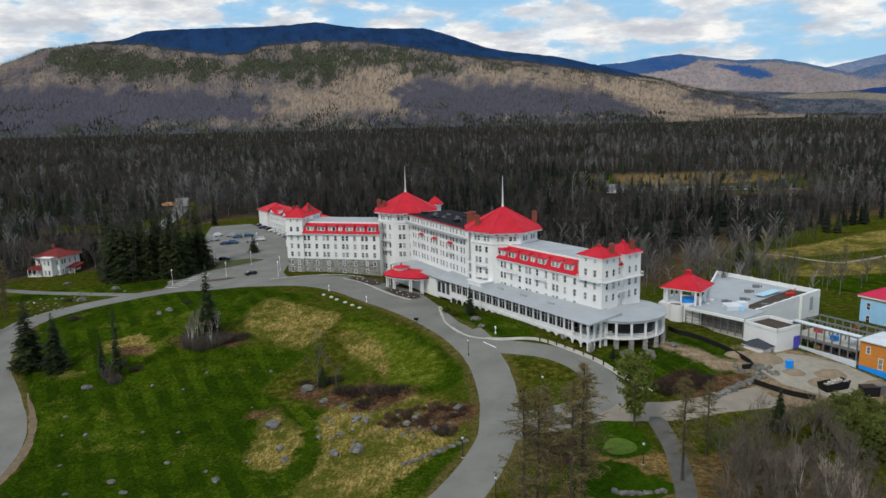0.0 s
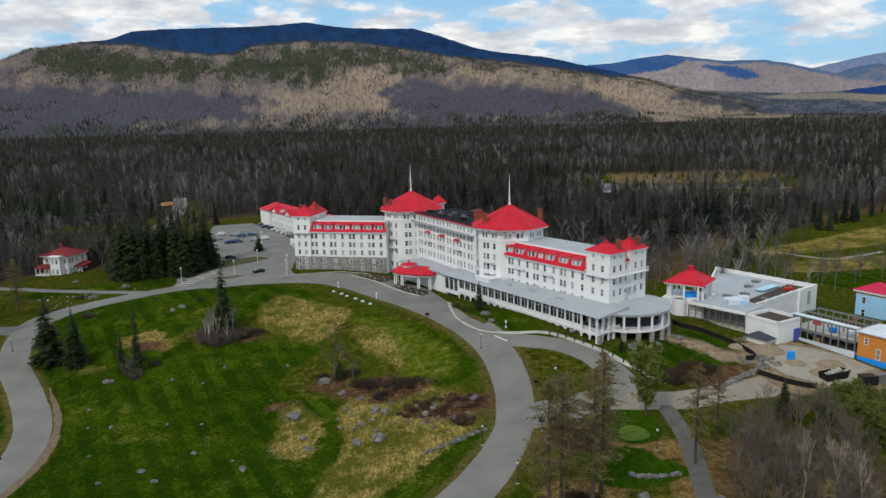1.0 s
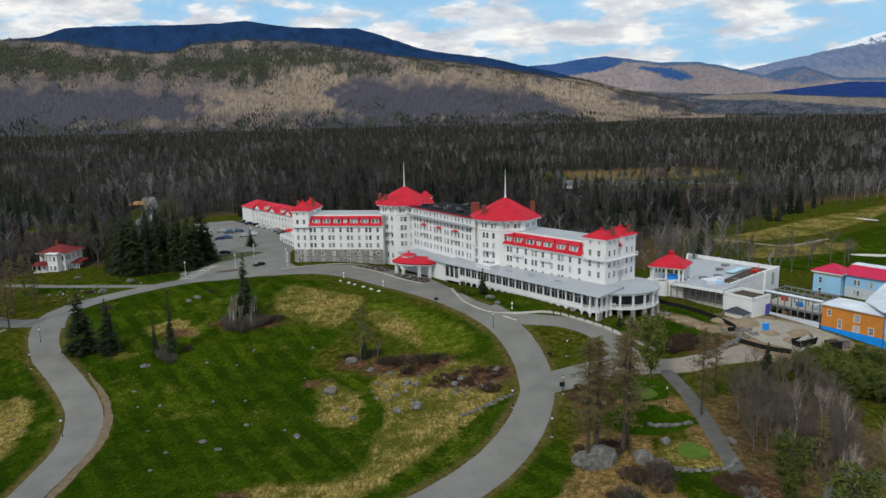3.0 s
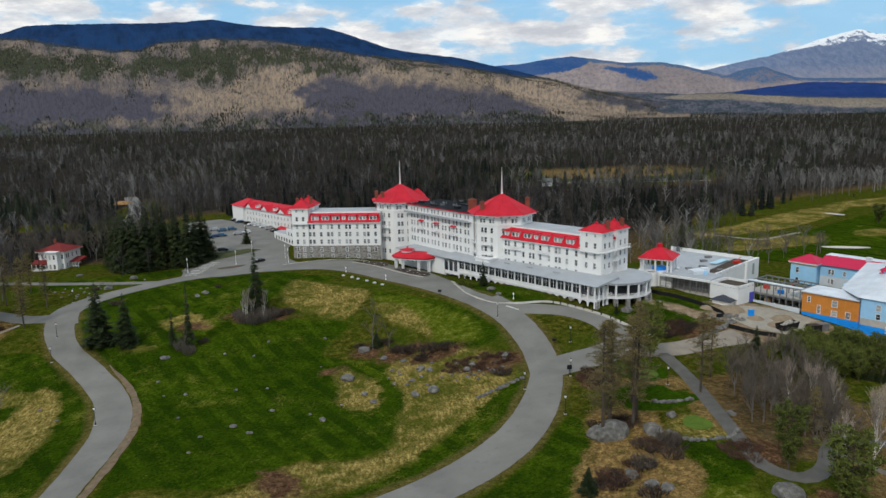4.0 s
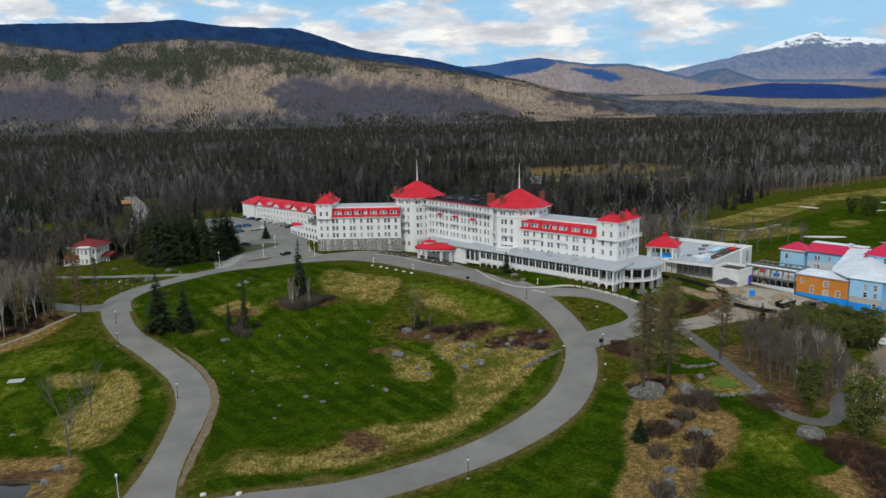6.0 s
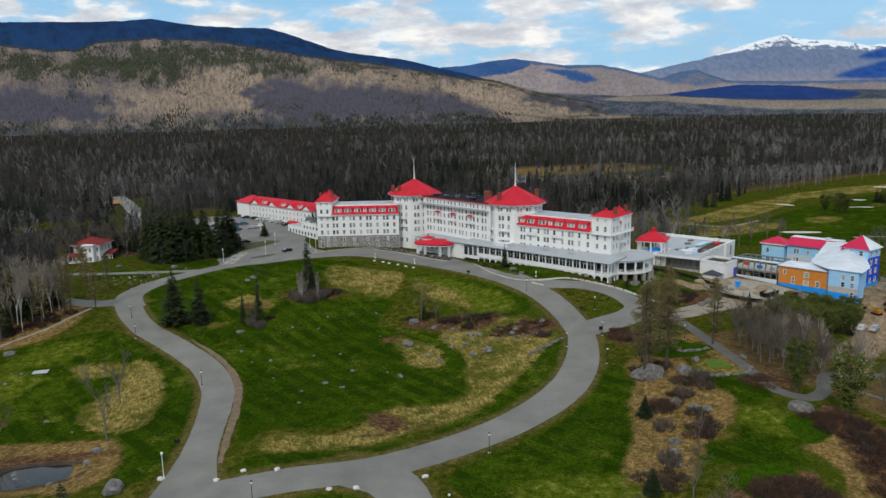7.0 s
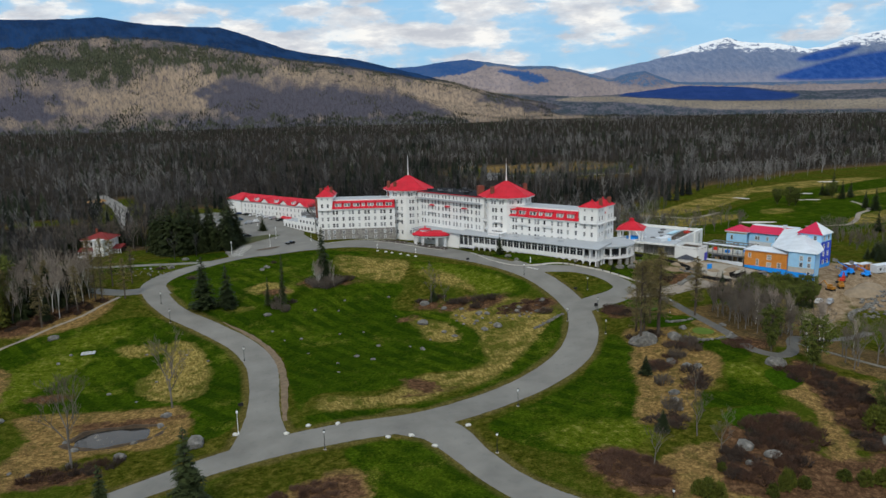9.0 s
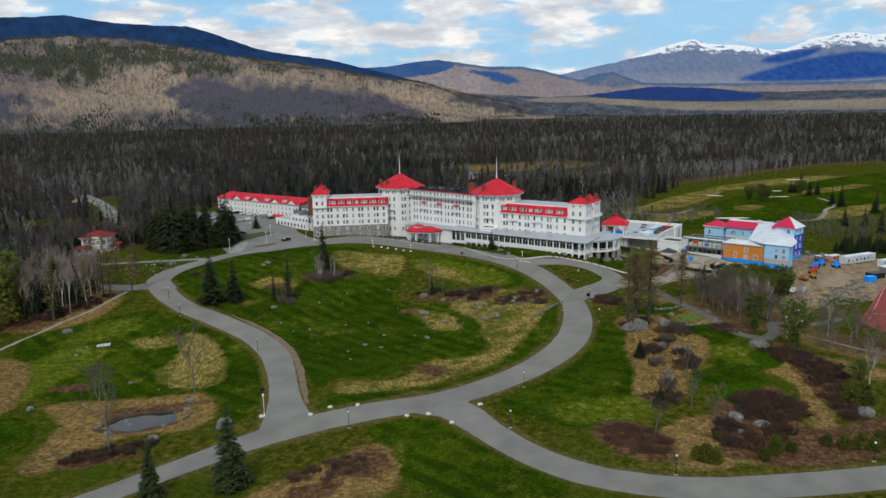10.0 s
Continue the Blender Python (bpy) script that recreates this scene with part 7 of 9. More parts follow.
wall(site, ra, rb, -3, 7.8, [(3.2, 4.6, .8, 1.6), (4.3, 4.6, .8, 1.6), (8.2, 4.6, .9, 1.6), (12.0, 4.6, .8, 1.6), (13.1, 4.6, .8, 1.6), (3.2, 1.2, .8, 1.6), (4.3, 1.2, .8, 1.6)], M["white_wrap"], bands=[(3.8, M["blue"])])
slab(site, core(quad_block(ra, rb, 14)), -3, 7.7, M["blue"], "wall")
s = Shape().add([(-.5, -.8, 7.7), (LR + 2, -.8, 7.7), (LR + 2, 4.6, 10.4), (-.5, 4.6, 10.4), (LR + 2, 14, 7.7), (-.5, 14, 7.7)], [(0, 1, 2, 3), (3, 2, 4, 5), (0, 3, 5), (1, 4, 2)], 0)
part("roof", s.moved(rf).mesh("roof", M["pink_roof"]), site, "new crimson shingle slope")
part("roof_cap", Shape().box(-.5, LR + 2, 4.5, 9, 10.0, 10.45).moved(rf).mesh("roof_cap", M["white_wrap"]), site)
part("hoist", Shape().box(13, 14.6, 4, 5.6, 9.8, 11.4).moved(rf).mesh("hoist", M["white_wrap"]), site)
# corner tower with red cap
ta, tb = (120.6, 206.0), (125.2, 198.3)
tf, LT = frame_of(ta, tb), span(ta, tb)
wall(site, ta, tb, -3, 8.0, [(2.4, 4.2, 1.0, 1.9), (2.4, .4, 1.0, 1.9)], M["blue"], bands=[(6.9, plain("bare_plywood", (.5, .36, .18), .8))])
qt = quad_block(ta, tb, 8)
wall(site, qt[3], qt[0], -3, 8.0, [(4, 4.2, 1.0, 1.9), (4, .4, 1.0, 1.9)], M["blue"])
slab(site, core(qt), -3, 7.9, M["blue"], "wall")
c = (tf @ Vector((LT / 2, 4, 0)))
hip_roof(site, [tuple(Vector((c.x, c.y)) + (Vector(p) - Vector((c.x, c.y))) * 1.18) for p in qt], 8.1, (c.x, c.y, 10.6), .5, mat=M["pink_roof"])
# far corner tower, deep blue
da, db = (126.8, 156.7), (135.2, 160.3)
df, LD = frame_of(da, db), span(da, db)
wall(site, da, db, -2, 13.2, grid([2.6, 6.4], [1.2, 4.4, 7.6, 10.8], 1.2, 1.6), M["bright_blue"], bands=[(1.4, M["deep_blue"]), (10.2, M["blue"])])
qd = quad_block(da, db, 9)
slab(site, core(qd), -2, 13.1, M["deep_blue"], "wall")
wall(site, qd[1], qd[2], -2, 13.2, grid([3, 6.5], [4.6, 8.0], 1.2, 1.7), M["deep_blue"]), wall(site, qd[3], qd[0], -2, 13.2, grid([3, 6.5], [8.0, 10.8], 1.2, 1.7), M["blue"])
c = (df @ Vector((LD / 2, 4.5, 0)))
eave = [tuple(Vector((c.x, c.y)) + (Vector(p) - Vector((c.x, c.y))) * 1.16) for p in qd]
s = Shape().add([(*p, 13.2) for p in eave] + [(c.x, c.y, 17.6)], [(0, 1, 4), (1, 2, 4), (2, 3, 4), (3, 0, 4), (3, 2, 1, 0)])
s.k = [0, 0, 0, 1, 0]
part("roof", s.mesh("roof", [M["white_wrap"], M["pink_roof"]]), site, "half-shingled pyramid roof")

# ---- trees and shrubs near the drive ----
class Leaves:
    """Loose triangles and strips gathered into one crown mesh."""

    def __init__(self, seed):
        self.r, self.v, self.f = random.Random(seed), [], []

    def tri(self, a, b, c):
        n = len(self.v)
        self.v += [a, b, c]
        self.f.append((n, n + 1, n + 2))

    def twig(self, a, b, w):
        """A tapered sliver with two crossing blades."""
        a, b = Vector(a), Vector(b)
        d = (b - a).normalized()
        s = d.cross(Vector((self.r.uniform(-1, 1), self.r.uniform(-1, 1), 0.3))).normalized() * w
        t = d.cross(s).normalized() * w
        self.tri(a - s, a + s, b), self.tri(a - t, a + t, b)

    def frond(self, a, out, drop, w):
        """A hanging needle spray: a kinked blade with side sprays."""
        a, out = Vector(a), Vector(out)
        side = Vector((-out.y, out.x, 0)).normalized() * w
        m, e = a + out * 0.55 + Vector((0, 0, -drop * 0.3)), a + out + Vector((0, 0, -drop))
        n = len(self.v)
        self.v += [a - side * .35, a + side * .35, m + side, m - side, e]
        self.f += [(n, n + 1, n + 2, n + 3), (n + 3, n + 2, n + 4)]
        for k in (0.35, 0.6, 0.85):
            q = a + out * k + Vector((0, 0, -drop * k * .8))
            for g in (-1, 1):
                tip = q + out * 0.22 + side * g * self.r.uniform(1.2, 1.9) + Vector((0, 0, -drop * .25))
                self.tri(q, q + out * .16 + Vector((0, 0, -.05)), tip)

    def tuft(self, c, size, n=7):
        c = Vector(c)
        for _ in range(n):
            d = Vector((self.r.gauss(0, 1), self.r.gauss(0, 1), self.r.gauss(.25, .7))).normalized()
            s = d.cross(Vector((self.r.uniform(-1, 1), self.r.uniform(-1, 1), self.r.uniform(-1, 1)))).normalized()
            q = c + d * size * self.r.uniform(.1, .5)
            self.tri(q - s * size * .16, q + s * size * .16, c + d * size * self.r.uniform(.8, 1.3))

    def mesh(self, name, mat):
        return mesh(name, self.v, self.f, mat)


def tree_of(name, label, category, trunk, crown, group):
    t = thing(name, (0, 0, -60), label, category, group)
    for n, me, lab in (("trunk", trunk, ""), ("crown", crown, "")):
        ob = new(n, me)
        ob.parent = t
    return t


def spruce(seed, thin=1.0):
    """A spruce of unit height ten metres, dark and ragged."""
    c, r = Leaves(seed), random.Random(seed)
    tiers = 30
    for i in range(tiers):
        t = i / tiers
        z, R = 0.7 + 9.1 * t, (2.25 * (1 - t) ** 0.9 + 0.12) * thin
        for j in range(max(4, int(12 * (1 - t) + 4))):
            a = r.uniform(0, 6.28)
            k = R * r.uniform(0.55, 1.12)
            c.frond((0.05 * math.cos(a), 0.05 * math.sin(a), z + r.uniform(-.2, .2)), (k * math.cos(a), k * math.sin(a), r.uniform(0, .25)), k * r.uniform(.25, .5), .16 + k * .14)
    c.twig((0, 0, 9.3), (0, 0, 10.1), .07)
    s = Shape().rod((0, 0, -.6), (0, 0, 9.6), .2, .03, 7)
    return s.mesh("trunk", M["bark"]), c.mesh("crown", M["spruce"])


def pine(seed):
    """A pine of ten metres: open, rounded, with needle tufts on rising boughs."""
    c, r = Leaves(seed), random.Random(seed)
    s = Shape().rod((0, 0, -.6), (.15, .1, 9.2), .2, .05, 7)
    for i in range(44):
        t = i / 44
        z = 1.6 + 7.9 * t
        R = 2.9 * math.sin(math.pi * min(1, .22 + .78 * (1 - t))) * r.uniform(.6, 1.1) + .2
        a = i * 2.4 + r.uniform(-.5, .5)
        e = Vector((R * math.cos(a), R * math.sin(a), z + R * .25))
        s.rod((0, 0, z), e, .06, .015, 4)
        for k in (.45, .65, .85, 1.0):
            q = Vector((0, 0, z)).lerp(e, k)
            for _ in range(2):
                c.tuft(q + Vector((r.gauss(0, .35), r.gauss(0, .35), r.gauss(.1, .2))), r.uniform(.45, .8), 11)
    return s.mesh("trunk", M["bark"]), c.mesh("crown", M["pine"])


def larch(seed):
    """A larch of ten metres, leafless but budding: straight trunk, level boughs hung with short twigs."""
    c, r = Leaves(seed), random.Random(seed)
    s = Shape().rod((0, 0, -.6), (.1, 0, 9.9), .17, .025, 7)
    for i in range(100):
        t = (i / 100) ** .9
        z = 2.4 + 7.4 * t
        R = (2.15 * (1 - t) ** .6 * min(1, .45 + t * 2.2) + .22) * r.uniform(.5, 1.2)
        a = r.uniform(0, 6.28)
        e = Vector((R * math.cos(a), R * math.sin(a), z + R * r.uniform(-.1, .28)))
        s.rod((0, 0, z), e, .03, .007, 3)
        for k in range(19):
            q = Vector((0, 0, z)).lerp(e, r.uniform(.15, 1) ** .8)
            c.twig(q, q + Vector((r.gauss(0, .26), r.gauss(0, .26), r.uniform(-.38, .3))), .021)
    return s.mesh("trunk", M["bark"]), c.mesh("crown", M["larch"])


def bare_tree(seed, bark, many=1.0, wide=1.0, up=0.62, girth=.15, twigs="twig"):
    """A leafless tree of ten metres: forking limbs and fine twigs."""
    c, r, s = Leaves(seed), random.Random(seed), Shape()

    def fork(a, d, length, rad, depth):
        b = a + d * length
        if depth < 3:
            s.rod(a, b, rad, rad * .66, 5 if depth < 2 else 3)
        else:
            c.twig(a, b, max(rad, .026 if depth == 3 else .02))
        if depth == 5:
            return
        for k in range(int((3 if depth else 4) * many + r.random())):
            t = r.uniform(.4 if depth else .5, 1.0)
            g = Vector((r.gauss(0, 1), r.gauss(0, 1), 0)).normalized() * r.uniform(.45, 1.0) * wide
            fork(a.lerp(b, t), (d * up + g * .75 + Vector((0, 0, .22))).normalized(), length * r.uniform(.52, .78), rad * .5, depth + 1)

    fork(Vector((0, 0, -.5)), Vector((r.uniform(-.06, .06), r.uniform(-.06, .06), 1)).normalized(), 4.2, girth, 0)
    top = max(v[2] for v in [tuple(q) for q in c.v] + s.v)
    for shape in (c, s):
        shape.v = [(v[0] * 10 / top, v[1] * 10 / top, v[2] * 10 / top) for v in shape.v]
    return s.mesh("trunk", bark), c.mesh("crown", M[twigs])


def shrub(seed, mat, stems=95, high=1.0):
    c, r = Leaves(seed), random.Random(seed)
    for i in range(stems):
        a, R = r.uniform(0, 6.28), math.sqrt(r.random())
        q = Vector((R * .75 * math.cos(a), R * .75 * math.sin(a), -.1))
        e = q + Vector((R * .45 * math.cos(a) + r.gauss(0, .12), R * .45 * math.sin(a) + r.gauss(0, .12), high * r.uniform(.5, 1.1) * (1.1 - .5 * R)))
        c.twig(q, e, .035)
        for k in range(3):
            m = q.lerp(e, r.uniform(.4, .9))
            c.twig(m, m + Vector((r.gauss(0, .16), r.gauss(0, .16), r.uniform(.08, .3))), .026)
    return c.mesh("shrub", mat)


def evergreen_shrub(seed, mat):
    c, r = Leaves(seed), random.Random(seed)
    for i in range(120):
        a, t = r.uniform(0, 6.28), r.random()
        R = math.sqrt(max(0.0, 1 - (t * .95) ** 2)) * r.uniform(.5, 1.0)
        c.tuft((R * math.cos(a), R * math.sin(a), t * 1.1), r.uniform(.25, .42), 10)
    return c.mesh("shrub", mat)


def green_crown(me):
    me.materials.clear()
    me.materials.append(M["fresh_needles"])
    return me


def put_tree(proto, x, y, h, turn=None, wide=1.0, label=""):
    k = h / 10.0
    rz = turn if turn is not None else (x * 37 + y * 91) % 360
    ob = copy_thing(proto, pose(x, y, ground_at(x, y), 0, 0, rz) @ Matrix.Diagonal((k * wide, k * wide, k, 1)))
    return tagged(ob, label)


KINDS = {
    "spruce": [tree_of("spruce_tree", "tall dark green ragged spruce tree", "tree", *spruce(i), "spruces on the lawn") for i in (1, 2, 3)],
    "thin": [tree_of("spruce_tree", "thin sparse half-dead spruce on the lawn", "tree", *spruce(7, .55), "spruces on the lawn")],
    "pine": [tree_of("pine_tree", "bushy yellow-green pine tree", "tree", *pine(i), "pines") for i in (11, 12, 13)],
    "larch": [tree_of("larch_tree", "tall budding larch with brown-gold twigs", "tree", *larch(i), "larches") for i in (21, 22)],
    "bare": [tree_of("bare_tree", "leafless grey hardwood tree", "tree", *bare_tree(i, M["pale_bark"]), "bare hardwoods") for i in (31, 32, 33, 34)],
    "thicket": [tree_of("bare_tree", "leafless grey hardwood in a thicket", "tree", *bare_tree(i, M["pale_bark"], 1.16, .85, .8), "bare hardwoods") for i in (36, 37, 38)],
    "birch": [tree_of("birch_tree", "leafless white-barked birch tree", "tree", *bare_tree(i, M["birch_bark"], 1.0, .6, 1.0, .085, "pale_twig"), "birches") for i in (41, 42)],
    "conifer": [tree_of("spruce_tree", "tall yellow-green conifer at the edge of the woods", "tree", spruce(i)[0], green_crown(spruce(i)[1]), "conifers by the lane") for i in (4, 5)],
    "edge": [tree_of("bare_tree", "leafless pale brown hardwood at the wood's edge", "tree", *bare_tree(i, M["pale_bark"], 1.05, .6, .95, .1, "pale_twig"), "bare hardwoods") for i in (44, 45, 46)],
}
r = random.Random(3)


def forest_patch(kind, spots, lo, hi, label=""):
    for x, y in spots:
        put_tree(r.choice(KINDS[kind]), x, y, r.uniform(lo, hi), wide=r.uniform(.85, 1.2), label=label)


def scatter(n, cx, cy, rx, ry, turn=0.0, gap=2.2):
    out, c, s = [], math.cos(radians(turn)), math.sin(radians(turn))
    for _ in range(n * 30):
        a, k = r.uniform(0, 6.28), math.sqrt(r.random())
        u, v = rx * k * math.cos(a), ry * k * math.sin(a)
        p = (cx + u * c - v * s, cy + u * s + v * c)
        if all(math.hypot(p[0] - q[0], p[1] - q[1]) > gap for q in out):
            out.append(p)
        if len(out) == n:
            break
    return out


# on the lawn
for x, y, h, w in ((-108.2, 179.8, 18.7, 1.1), (-100.6, 178.5, 15.3, 1.0), (-65.8, 194.0, 20.5, .76), (-108.5, 56.0, 17.3, 1.0), (-123.2, 57.7, 12.0, .9), (6.5, 199.0, 8.7, .9), (39.1, 165.1, 3.4, 1.1), (-30.5, 168.0, 5.2, 1.5), (120.7, 282, 11, 1), (114, 278, 12, 1), (-82, 305.6, 8.4, 1.2), (-95.6, 284.3, 9.1, 1), (66, 137, 9, 1.1)):
    put_tree(r.choice(KINDS["spruce"]), x, y, h, wide=w)
put_tree(KINDS["thin"][0], -82.3, 173.0, 19.0, wide=.7), put_tree(KINDS["thin"][0], -87.2, 175.0, 10.2)
for x, y, h in ((2.1, 82.8, 5.2), (-11.6, 54.1, 5.0)):
    put_tree(KINDS["spruce"][0], x, y, h, wide=1.5, label="low bushy dark spruce among boulders")
# spruce grove by the white house
forest_patch("spruce", scatter(34, -112, 276, 19, 13, 0, 3.0), 17, 25, "tall dark spruce in a dense grove")
# larches round the boulder, and the pine by the drive
for x, y, h in ((10.9, 99.6, 24.5), (13.2, 101.9, 24.0), (18.4, 102.4, 24), (20.6, 106.2, 25), (39.6, 115.2, 19), (15.4, 109.5, 21), (22.5, 113.5, 20), (47.5, 125.5, 15)):
    put_tree(r.choice(KINDS["larch"]), x, y, h)
put_tree(KINDS["pine"][0], 36.7, 135.8, 15.2, wide=.85, label="tall green pine beside the service road")
put_tree(KINDS["pine"][1], 40.0, 66.8, 14.0, wide=.95), put_tree(KINDS["pine"][2], 37.2, 78.8, 12.0, wide=.85), put_tree(KINDS["larch"][0], 48.6, 88.4, 11.5), put_tree(KINDS["pine"][0], 40.0, 46.0, 7.0, wide=1.3)
# pines and bare woods between the cart path and the site
forest_patch("pine", scatter(68, 86, 133.5, 16, 9.5, 0, 2.0), 4, 7)
forest_patch("thicket", scatter(54, 190, 192, 22, 17, 0, 2.6), 4, 6.5, "low leafless brush behind the building site")
forest_patch("spruce", scatter(34, 175, 163, 15, 8, -15, 2.2), 5, 9, "dark low spruce beside the building site")
forest_patch("thicket", scatter(66, 57, 111, 12, 26, -32, 2.0), 7.5, 13, "leafless grey hardwood in a thicket")
forest_patch("birch", [(58, 103), (54, 105), (58, 96), (58, 84), (45.6, 75), (53, 78), (62, 88), (41.4, 44), (66, 80)], 11, 16)
forest_patch("bare", scatter(16, 66, 72, 20, 14, -35, 2.5), 7, 12)
# west woods
forest_patch("birch", [(-163, 209), (-156, 195), (-150, 194), (-149, 199), (-152, 197), (-147, 201), (-154, 186), (-159, 200)], 15, 19)
forest_patch("birch", scatter(10, -158, 198, 15, 8, 20, 2.4), 14, 18)
forest_patch("edge", scatter(46, -166, 203, 22, 18, 20, 2.2), 12, 18)
forest_patch("bare", scatter(24, -178, 222, 26, 20, 0, 2.4), 12, 18)
forest_patch("pine", [(-177, 200), (-174, 190), (-182, 182), (-186, 170)], 15, 22, "tall green pine at the edge of the woods")
forest_patch("conifer", [(-177.3, 200.7), (-173.8, 196.1), (-170.5, 200), (-174, 190), (-172, 184), (-178, 192), (-183, 200), (-180, 208)], 17, 23)
forest_patch("spruce", scatter(20, -204, 240, 26, 22, 0, 4), 12, 20)
forest_patch("bare", scatter(46, -150, 300, 44, 14, 0, 3), 9, 15)
forest_patch("spruce", scatter(14, -150, 298, 40, 10, 0, 4), 10, 16)
forest_patch("bare", scatter(26, 198, 212, 34, 12, -20, 3), 6, 10, "leafless hardwood behind the building site")
forest_patch("spruce", [(218.8, 215.2), (225.4, 208.7), (269.5, 240), (274, 276), (291, 328), (294, 327), (291, 311), (300, 313), (305, 318), (311, 339), (272, 267)], 9, 15, "dark spruce on the golf links")
forest_patch("pine", [(236, 307), (240, 301), (244, 300), (288, 316)], 9, 12, "round dark pine on the golf links")
forest_patch("bare", scatter(20, 90, 262, 45, 14, -12, 3), 8, 13), forest_patch("bare", scatter(18, 150, 255, 30, 14, 30, 4), 7, 11)
forest_patch("larch", [(-141, 213), (-142, 195), (-135, 197), (-148, 237), (-134.4, 214), (-150, 222)], 13, 18, "budding brown-gold larch by the lane")
forest_patch("spruce", scatter(26, 205, 575, 45, 22, 0, 4), 4, 9, "low dark fir on the river meadow")
forest_patch("spruce", scatter(18, -170, 200, 22, 20, 0, 3), 11, 18, "dark spruce among bare trees")
forest_patch("larch", scatter(8, -162, 192, 20, 14, 0, 4), 12, 18, "budding brown-gold larch among bare trees")
for k in range(9):
    put_tree(KINDS["spruce"][k % 3], 85.5 + k * .75, 126 - k * .45, 2.6 + .3 * (k % 3), wide=1.1, label="small clipped conifer in a hedge row")
# single bare trees on the lawns
for x, y, h in ((-114.9, 111.0, 20), (-133.2, 84.5, 21), (-116.3, 133.3, 15.8), (-138, 113, 13), (-31.6, 167.2, 15.4), (-27, 166, 8), (-6.3, 49.3, 11.6), (-6.4, 41.4, 10.4), (-21.4, 41.8, 9.0), (46, 82, 9.4), (150.7, 269, 10.8), (-84, 172, 7), (5, 66, 9)):
    put_tree(r.choice(KINDS["bare"]), x, y, h, wide=.8)
for k in range(12):
    put_tree(r.choice(KINDS["birch"]), -67 + r.uniform(-3.5, 4), 190.5 + r.uniform(-4, 3), r.uniform(6, 10), wide=.8, label="slender grey sapling round the spruce")

SHRUBS = {"red": [shrub(i, M["red_twig"]) for i in (51, 52)], "dark": [shrub(i, M["dark_twig"]) for i in (53, 54)], "grey": [shrub(i, M["twig"]) for i in (57, 58)], "green": [evergreen_shrub(i, M["evergreen"]) for i in (55, 56)]}
SHRUB_TEXT = {"grey": "tall leafless grey brush", "red": "leafless red-brown twiggy shrub", "dark": "leafless grey-brown twiggy shrub", "green": "low yellow-green evergreen shrub"}


def put_shrub(kind, x, y, w, h):
    ob = new("shrub", r.choice(SHRUBS[kind]))
    ob.matrix_basis = pose(x, y, ground_at(x, y), 0, 0, r.uniform(0, 360)) @ Matrix.Diagonal((w, w, h, 1))
    return tagged(ob, SHRUB_TEXT[kind], "shrub", "shrubs")


for x, y, w, h in ((-28, 169, 2.2, 2), (-35, 169, 1.8, 1.6), (-22, 161, 3, 2.2), (-16, 159, 3.2, 2.4), (-12, 158, 2.8, 2.2), (-19, 155, 2.6, 2), (-25, 163, 2.4, 2), (-60, 191, 2.6, 2.4), (-57, 192, 2.4, 2.2), (-63, 193, 2.2, 2.6), (-71, 192, 2.0, 2.0), (-1, 138, 2.4, 2.2), (-84, 178, 2, 2), (-113, 213, 2.2, 1.4), (-126, 236, 2, 1.2), (-82, 223, 1.2, 1.2), (-79, 176, 1.6, 1.4), (12, 78, 2.4, 2), (20, 88, 2.2, 2), (8, 84, 2, 1.8)):
    put_shrub("dark", x, y, w, h)
for x, y, w, h in ((-69, 187.5, 2.4, 4), (-66, 186.5, 2.6, 4.6), (-63.5, 188, 2.5, 4.4), (-61, 190, 2.4, 3.6), (-65, 192, 2.4, 4), (-70.5, 190, 2, 3.6), (-84.5, 172.5, 2, 3.5), (-82, 170, 1.8, 3)):
    tagged(put_shrub("grey", x, y, w, h), "tall leafless brush round a lawn spruce")
for x, y in scatter(26, -6, 146, 9, 4, 0, 1.6) + scatter(34, -26, 42, 5, 8, 20, 1.3) + scatter(16, -89, 54, 9, 4, 10, 1.8) + scatter(12, 32, 86, 4, 4, 0, 1.2):
    put_shrub("red", x, y, r.uniform(1.0, 1.8), r.uniform(.6, 1.2))


def brush(spots):
    """Low tangled brush that nobody could count, in one mesh of two twig colours."""
    V, F, K, base = [], [], [], 0
    for x, y in spots:
        k = r.choice((0, 1, 1))
        me = r.choice(SHRUBS[("dark", "red")[k]])
        co, ix = np.empty(len(me.vertices) * 3), np.empty(len(me.loops), dtype=np.int32)
        me.vertices.foreach_get("co", co), me.loops.foreach_get("vertex_index", ix)
        co = co.reshape(-1, 3)
        w, h, t = r.uniform(0.9, 2.2), r.uniform(.7, 2.1), r.uniform(0, 6.28)
        V.append(np.stack([x + w * (co[:, 0] * math.cos(t) - co[:, 1] * math.sin(t)), y + w * (co[:, 0] * math.sin(t) + co[:, 1] * math.cos(t)), ground_at(x, y) + h * co[:, 2]], 1))
        at = 0
        for p in me.polygons:
            F.append(tuple(int(i) + base for i in ix[at:at + p.loop_total]))
            at += p.loop_total
        K += [k] * len(me.polygons)
        base += len(co)
    me = bpy.data.meshes.new("brush")
    me.from_pydata(np.concatenate(V).tolist(), [], F)
    me.materials.append(M["dark_twig"]), me.materials.append(M["red_twig"])
    me.polygons.foreach_set("material_index", K)
    me.update()
    tagged(new("brush", me), "low tangled red-brown and grey leafless brush in beds", "brush", kind="stuff")


